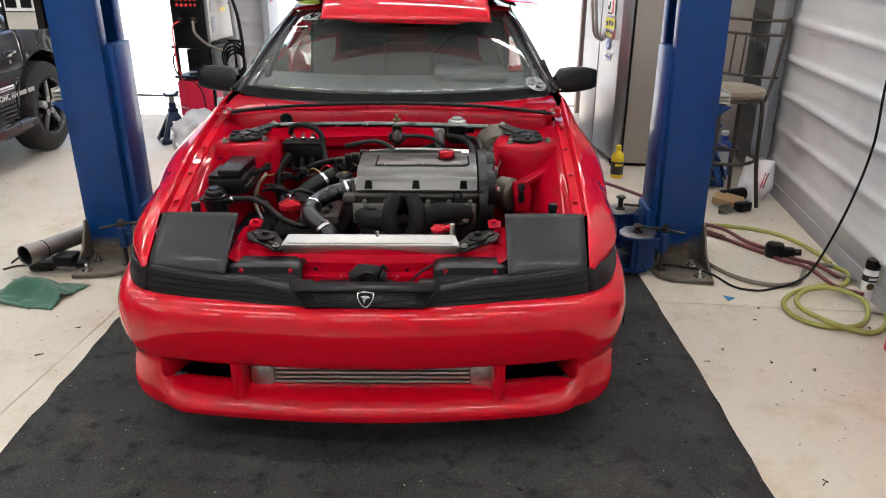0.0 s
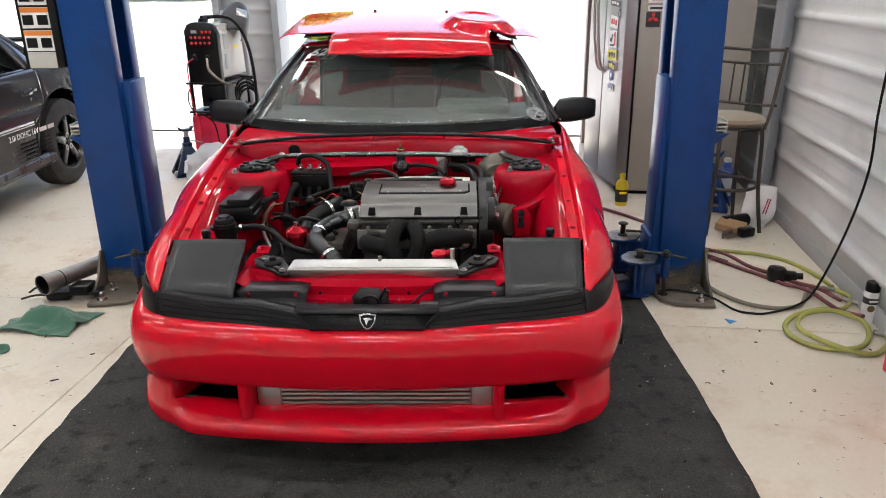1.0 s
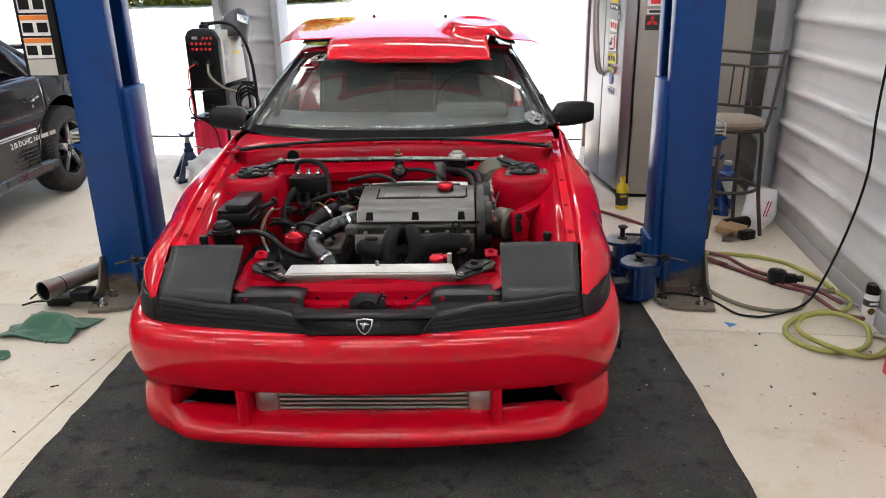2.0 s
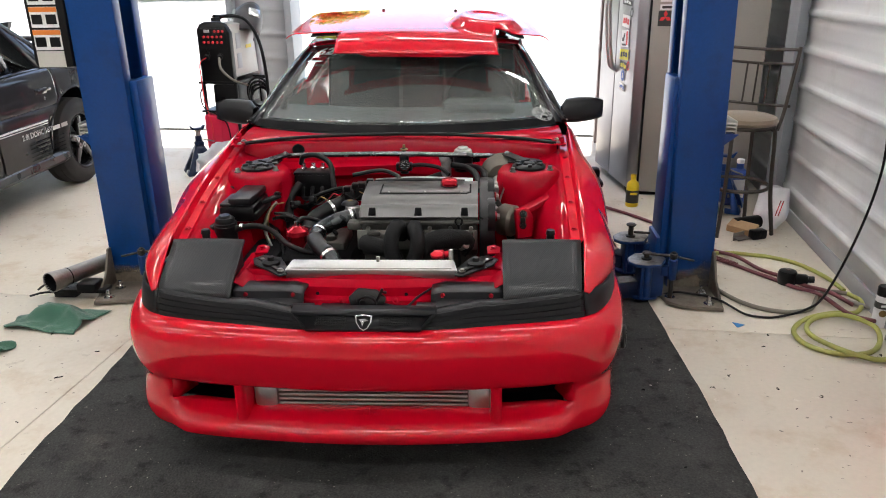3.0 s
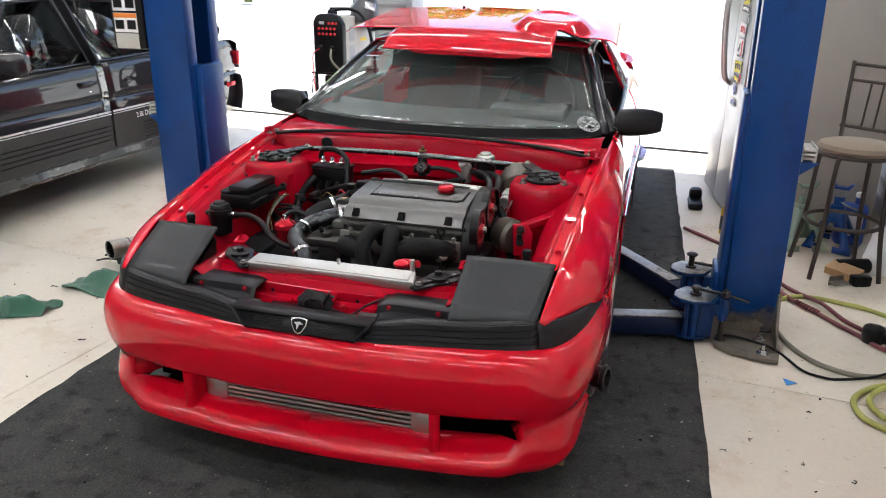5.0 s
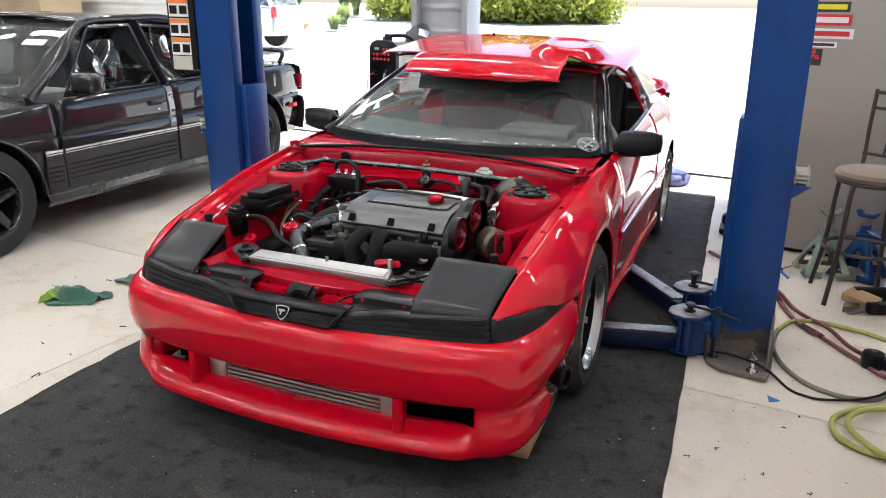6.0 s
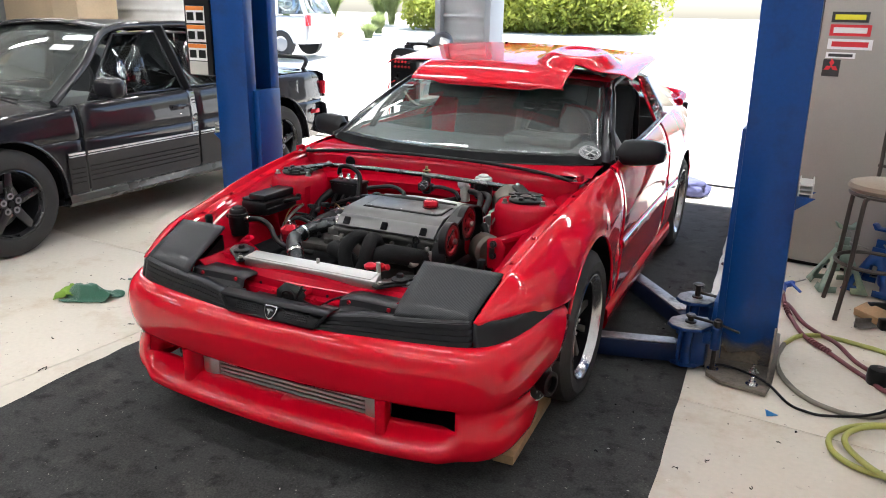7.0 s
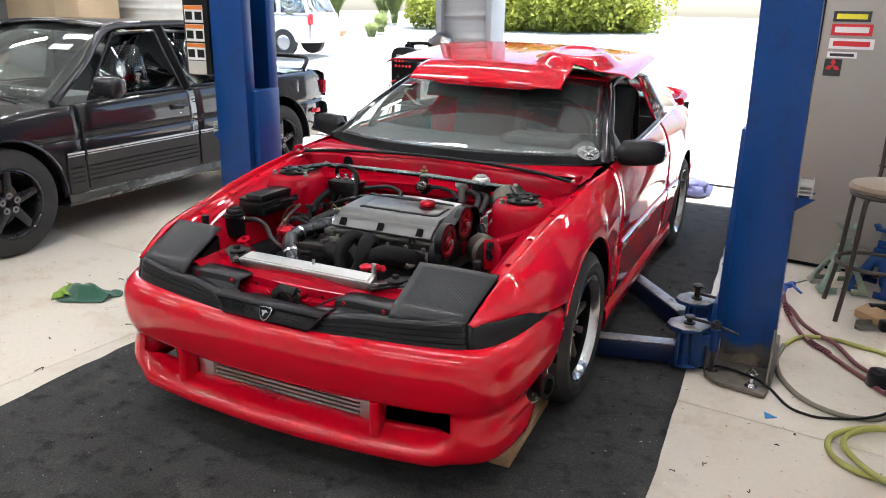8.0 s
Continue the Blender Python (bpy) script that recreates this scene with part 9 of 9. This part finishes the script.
for r in range(3):
    for c in range(3 if r == 0 else 5):
        x_ = (0.02 + 0.036 * c) if r == 0 else (-0.085 + 0.040 * c)
        part("red_knob", lathe([(0, 0.014), (0.009, 0.014), (0.012, 0), (0, 0)], (x_, -0.307, 0.42 - 0.045 * r), (x_, -1, 0.42 - 0.045 * r), 12), C_STK[0], pn, "red control knob", local=True)
part("display", box((-0.055, -0.308, 0.422), (0.05, 0.004, 0.024), 0.001), M_GREY_STEEL, pn, local=True)
for x in (-0.07, 0.05):
    part("socket", merge(rod((x, -0.302, 0.21), (x, -0.335, 0.205), 0.022), rod((x, -0.302, 0.21), (x, -0.312, 0.21), 0.03)), M_BLACK, pn, local=True)
for k in range(2):
    part("vent_grille", box((0.1315, -0.11, 0.33 - 0.17 * k), (0.003, 0.09, 0.13), 0.001), M_GREY_STEEL, wd, "grey vent grille", local=True)
part("side_sticker", box((0.1318, 0.09, 0.27), (0.002, 0.11, 0.03)), M_YELLOW, wd, "yellow sticker", local=True)
part("top_handle", merge(box((-0.02, -0.18, 0.505), (0.05, 0.10, 0.05), 0.01), box((-0.02, 0.2, 0.495), (0.04, 0.05, 0.05), 0.008), rod((-0.02, -0.21, 0.535), (-0.02, 0.22, 0.525), 0.017)), M_BLACK, wd, local=True)
part("torch_lead", tube([(0.05, -0.335, 0.205), (0.09, -0.40, 0.12), (0.16, -0.36, 0.03), (0.22, -0.24, -0.03), (0.25, -0.10, -0.05)], 0.011, 8, 8), M_GREY_HOSE, wd, "thick grey torch lead", local=True)
part("earth_lead", tube([(-0.07, -0.335, 0.205), (-0.115, -0.37, 0.16), (-0.125, -0.36, 0.02), (-0.13, -0.345, -0.12), (-0.11, -0.34, -0.25), (-0.09, -0.335, -0.40), (-0.10, -0.33, -0.52)], 0.0055, 8, 8), C_STK[0], wd, "red earth lead", local=True)
part("black_lead", tube([(-0.10, -0.33, 0.0), (-0.16, -0.34, -0.10), (-0.13, -0.36, -0.22), (-0.03, -0.34, -0.28), (0.05, -0.33, -0.36), (0.08, -0.33, -0.55)], 0.006, 8, 8), M_HOSE, wd, local=True)
hm = thing("welding_helmet", pose(-1.70, 6.62, 1.07, -28, 18, 35), "grey welding helmet lying open on the machine", "helmet")
shell = []
for i in range(9):
    v = i / 8
    z_ = 0.02 + 0.26 * v
    shell.append([(0.115 * math.cos(a) * (0.75 + 0.35 * math.sin(math.pi * (0.15 + 0.6 * v))), -0.145 * math.sin(a) * (0.62 + 0.45 * math.sin(math.pi * (0.1 + 0.65 * v))), z_ - 0.05 * v * math.cos(a) ** 2) for a in [math.radians(-35 + 250 * q / 20) for q in range(21)]])
hs = part("helmet_shell", grid(shell), M_HELMET, hm, "glossy dark grey shell", smooth=80, solid=0.006, local=True)
part("helmet_window", box((0, -0.150, 0.17), (0.10, 0.02, 0.075), 0.008), M_CHROME, hs, local=True)
part("head_band", tube([(0.085 * math.cos(a), 0.02 + 0.10 * math.sin(a), 0.22) for a in [2 * math.pi * q / 16 for q in range(16)]], 0.010, 8, 2, True), M_BLACK, hs, local=True)
part("adjusting_knob", rod((0, 0.115, 0.22), (0, 0.15, 0.22), 0.028), M_BLACK, hs, local=True)
part("side_knob", rod((-0.11, 0.0, 0.21), (-0.135, 0.0, 0.21), 0.022), M_GREY_STEEL, hs, local=True)
wcb = thing("welding_cable", Matrix(), "coil of black welding cable hung on the cart", "cable", "welding cables")
for k in range(6):
    rr = 0.125 - 0.010 * k
    part("cable_turn", tube([(-1.58 + (rr * 0.75 + 0.004 * k) * math.cos(a), 6.40 + 0.014 * k + 0.02 * math.sin(2 * a + k), 0.60 + rr * 1.15 * math.sin(a) - 0.02 * (k % 3)) for a in [2 * math.pi * q / 16 for q in range(16)]], 0.010, 8, 2, True), M_HOSE, wcb)
lone("welding_cable", tube([(-1.84, 6.36, 1.255), (-1.74, 6.38, 1.265), (-1.64, 6.40, 1.235), (-1.565, 6.41, 1.13), (-1.52, 6.41, 0.98), (-1.495, 6.40, 0.78), (-1.49, 6.39, 0.60), (-1.50, 6.38, 0.45)], 0.014, 10, 8), M_HOSE, "thick black cable arching from the machine's top", "cable", "welding cables", smooth=80)
lone("welding_cable", tube([(-1.95, 6.33, 0.485), (-1.84, 6.31, 0.50), (-1.74, 6.33, 0.495), (-1.65, 6.30, 0.51), (-1.56, 6.34, 0.48)], 0.012, 8, 8), M_HOSE, "black cable heaped on the cart's tray", "cable", "welding cables", smooth=80)
jack_stand(pose(-2.00, 5.95, 0, 0, 0, 30), "dark blue jack stand on the floor by the door", M_ARM)
lone("plastic_bag", dropped(crumpled(4, (0.20, 0.20, 0.17), 6.0), -1.72, 5.72), M_CLEAR_BAG, "crumpled white carrier bag on the floor", "bag", smooth=70)
lone("plastic_bag", dropped(crumpled(4, (0.12, 0.12, 0.20), 8.0), -1.55, 5.98), M_CLEAR_BAG, "knotted white carrier bag beside the cart", "bag", smooth=70)
lone("grey_crate", merge(box((-1.45, 6.12, 0.10), (0.36, 0.30, 0.20), 0.02)), M_GREY_STEEL, "grey plastic crate beside the cart", "crate")
lone("paint_bucket", lathe([(0, 0), (0.13, 0), (0.15, 0.34), (0.155, 0.345), (0.155, 0.36), (0.14, 0.36), (0.12, 0.02), (0, 0.02)], (-1.32, 6.9, 0), (-1.32, 6.9, 1), 28), M_BEIGE, "pale plastic bucket by the pier", "bucket")
lone("blue_rag", dropped(crumpled(4, (0.20, 0.15, 0.09), 4.4), 0.66, 6.98), M_BLUE_CLOTH, "crumpled violet-blue cloth on the floor by the door", "rag", smooth=70)
lone("rubber_boot", merge(box((1.28, 5.55, 0.03), (0.10, 0.24, 0.05), 0.02), box((1.28, 5.62, 0.08), (0.09, 0.10, 0.09), 0.03)), M_HOSE, "black work shoe by the refrigerator", "shoe")
# brown paper and boxes against the far left wall
for k, (x, z0, w, h) in enumerate(((-9.1, 0.0, 1.3, 2.05), (-8.15, 0.0, 0.55, 1.90), (-7.5, 0.0, 0.5, 1.30))):
    lone("cardboard_box", box((x, 6.75 - 0.1 * k, h / 2), (w, 0.6, h), 0.01, B), M_PAPER, "tall brown cardboard box against the wall", "box", "cardboard boxes")
lone("paper_bundle", dropped(crumpled(4, (0.45, 0.3, 0.26), 12.0), -8.2, 7.4, 1.90), M_PAPER, "crumpled brown paper on top of a box", "paper", smooth=70)

# ---- outside: hedge, grasses, parked vehicle, timber ----
def ground_z(d):
    return -0.02 + 0.043 * max(0, min(d, 32) - 9)


def leafy(name, spots, size, mat, label, category, seed, n, kind="stuff"):
    """A bush of many small leaves round some centres."""
    rg = np.random.RandomState(seed)
    verts, faces = [], []
    for _ in range(n):
        cx, cy, cz, r = spots[rg.randint(len(spots))]
        d = rg.normal(size=3)
        d /= np.linalg.norm(d)
        c = np.array((cx, cy, cz)) + d * r * rg.uniform(0.55, 1.08) * np.array((1, 1, 0.9))
        a, b = rg.normal(size=3), rg.normal(size=3)
        a /= np.linalg.norm(a)
        b -= a * a.dot(b)
        b /= np.linalg.norm(b)
        s = size * rg.uniform(0.6, 1.3)
        k = len(verts)
        verts += [tuple(c - a * s), tuple(c + b * s * 0.45), tuple(c + a * s), tuple(c - b * s * 0.45)]
        faces.append((k, k + 1, k + 2, k + 3))
    me = bpy.data.meshes.new(name)
    me.from_pydata(verts, [], faces)
    me.materials.append(mat)
    ob = new(name, me)
    PLACE[ob] = Matrix()
    return tagged(ob, label, category, "", kind)


rng = random.Random(31)
spots = []
for k in range(34):
    x = -14.0 + 9.6 * k / 33 + rng.uniform(-0.4, 0.4)
    h = rng.uniform(1.0, 2.6)
    spots.append((x, 31 + rng.uniform(-0.8, 0.8), ground_z(31) + h * 0.5, h * 0.62))
    if rng.random() < 0.7:
        spots.append((x + rng.uniform(-0.6, 0.6), 32 + rng.uniform(0, 1.5), ground_z(31) + h + rng.uniform(0.3, 1.8), rng.uniform(0.7, 1.5)))
leafy("hedge", spots, 0.13, M_LEAF, "sunlit yellow-green hedge across the yard", "hedge", 5, 42000)
for k, (x, y, h) in enumerate(((-11.5, 37, 8), (-7.5, 38, 7), (-27, 42, 9))):
    tr = thing("tree", pose(x, y, ground_z(32)), "leafy green tree behind the hedge", "tree", "trees beyond the yard")
    part("trunk", merge(tube([(0, 0, 0), (0.1, 0, h * 0.3), (-0.1, 0.1, h * 0.6), (0.1, 0, h * 0.85)], [0.25, 0.2, 0.13, 0.05], 10, 4), *[tube([(0, 0, h * f), (math.cos(a) * 1.0, math.sin(a), h * f + 0.9), (math.cos(a) * 2.0, math.sin(a) * 2, h * f + 1.5)], [0.10, 0.07, 0.03], 7, 4) for f, a in ((0.35, 0.5), (0.42, 2.6), (0.5, 4.4), (0.58, 1.6), (0.62, 5.5))]), M_BARK, tr, local=True)
    sp = [(rng.uniform(-2.2, 2.2), rng.uniform(-1.8, 1.8), h * rng.uniform(0.4, 1.0), rng.uniform(0.7, 1.4)) for _ in range(16)]
    cr = leafy("crown", sp, 0.16, M_LEAF, "", "", 50 + k, 9000, "")
    cr.parent = tr
    PLACE[cr] = PLACE[tr]


def grass_clump(x, y, h, seed):
    rg = random.Random(seed)
    verts, faces = [], []
    for _ in range(760):
        a, lean = rg.uniform(0, 6.283), rg.uniform(0.1, 0.75)
        L = h * rg.uniform(0.6, 1.05)
        r0 = rg.uniform(0, 0.14)
        px, py, dx, dy = r0 * math.cos(a), r0 * math.sin(a), math.cos(a), math.sin(a)
        k = len(verts)
        for q in range(5):
            t = q / 4
            w = 0.016 * (1 - t) + 0.002
            ox, oz = lean * L * t * t, L * (t - 0.35 * lean * t * t * t)
            verts += [(px + dx * ox - dy * w, py + dy * ox + dx * w, oz), (px + dx * ox + dy * w, py + dy * ox - dx * w, oz)]
        for q in range(4):
            faces.append((k + 2 * q, k + 2 * q + 1, k + 2 * q + 3, k + 2 * q + 2))
    me = bpy.data.meshes.new("ornamental_grass")
    me.from_pydata(verts, [], faces)
    me.materials.append(M_GRASSBLADE)
    ob = new("ornamental_grass", me)
    ob.location = (x, y, ground_z(y))
    PLACE[ob] = Matrix.Translation(ob.location)
    return tagged(ob, "tall clump of ornamental grass at the yard's edge", "grass clump", "grass clumps", "")


for k, (x, y, h) in enumerate(((-19.4, 31.5, 2.7), (-17.0, 33, 2.9), (-13.9, 26.4, 0.9), (-22.5, 32, 2.6), (-12.9, 24, 0.6), (-18.2, 34, 2.3))):
    grass_clump(x, y, h, 60 + k)
for k in range(4):
    lone("timber", box((0, 0, 0), (4.5, 0.10, 0.06), 0.005, pose(-17.0 + 0.3 * k, 25.5 - 0.7 * k, ground_z(25.5 - 0.7 * k) + 0.05, 0, 0, 4 * k - 6)), M_WOOD, "weathered timber lying in the yard", "timber", "timbers in the yard")

M_WHITE_PAINT = material("white_car_paint", (0.74, 0.74, 0.74), 0.35, 0, 0.03, 3, 50, 0, coat=0.8)
suv = thing("estate_car", pose(-12.7, 17.4, ground_z(17.4), 0, 0, -82), "white sport utility vehicle parked in the yard", "car")
part("body", merge(grid([[(s_x, y, z) for y, z in ((-2.2, 0.35), (-2.25, 0.75), (-2.1, 1.0), (-1.2, 1.08), (0.0, 1.10), (2.1, 1.12), (2.2, 0.8), (2.15, 0.35))] for s_x in (-0.88, -0.86, 0.86, 0.88)]), box((0, 0, 0.70), (1.76, 4.2, 0.72), 0.12, seg=3)), M_WHITE_PAINT, suv, local=True)
part("roof", merge(box((0, 0.55, 1.70), (1.36, 2.7, 0.10), 0.045, seg=3), *[span((sx * 0.80, y0, 1.05), (sx * 0.67, y1, 1.69), 0.09, 0.09, 0.02) for sx in (-1, 1) for y0, y1 in ((-1.35, -0.65), (0.1, 0.1), (1.2, 1.15), (2.08, 1.80))]), M_WHITE_PAINT, suv, local=True)
for sx in (-1, 1):
    for y0, y1, y2, y3 in ((-1.2, 0.05, 0.05, -0.6), (0.18, 1.12, 1.08, 0.18), (1.28, 2.0, 1.78, 1.2)):
        part("side_window", grid([[(sx * 0.80, y0, 1.10), (sx * 0.80, y1, 1.10)], [(sx * 0.685, y3, 1.64), (sx * 0.685, y2, 1.64)]]), M_TINT, suv, solid=0.004, local=True)
part("windscreen", grid([[(-0.74, -1.34, 1.08), (0.74, -1.34, 1.08)], [(-0.63, -0.66, 1.66), (0.63, -0.66, 1.66)]]), M_TINT, suv, solid=0.004, local=True)
part("tailgate_window", grid([[(-0.70, 2.10, 1.12), (0.70, 2.10, 1.12)], [(-0.60, 1.84, 1.64), (0.60, 1.84, 1.64)]]), M_TINT, suv, solid=0.004, local=True)
for sx in (-1, 1):
    for y in (-1.35, 1.35):
        w_ = part("wheel", lathe([(0.0, 0.16), (0.19, 0.16), (0.20, 0.20), (0.30, 0.21), (0.345, 0.19), (0.35, 0.1), (0.345, 0.0), (0, 0)], (sx * 0.70, y, 0.345), (sx * 2, y, 0.345), 28), M_RUBBER, suv, local=True)
        part("rim", lathe([(0, 0.19), (0.05, 0.19), (0.19, 0.175), (0.195, 0.20), (0.20, 0.19)], (sx * 0.70, y, 0.345), (sx * 2, y, 0.345), 20), M_SILVER, w_, local=True)
part("tail_lamp", box((0.80, 2.14, 0.95), (0.12, 0.12, 0.28), 0.02), C_STK[0], suv, "red tail lamp", local=True)
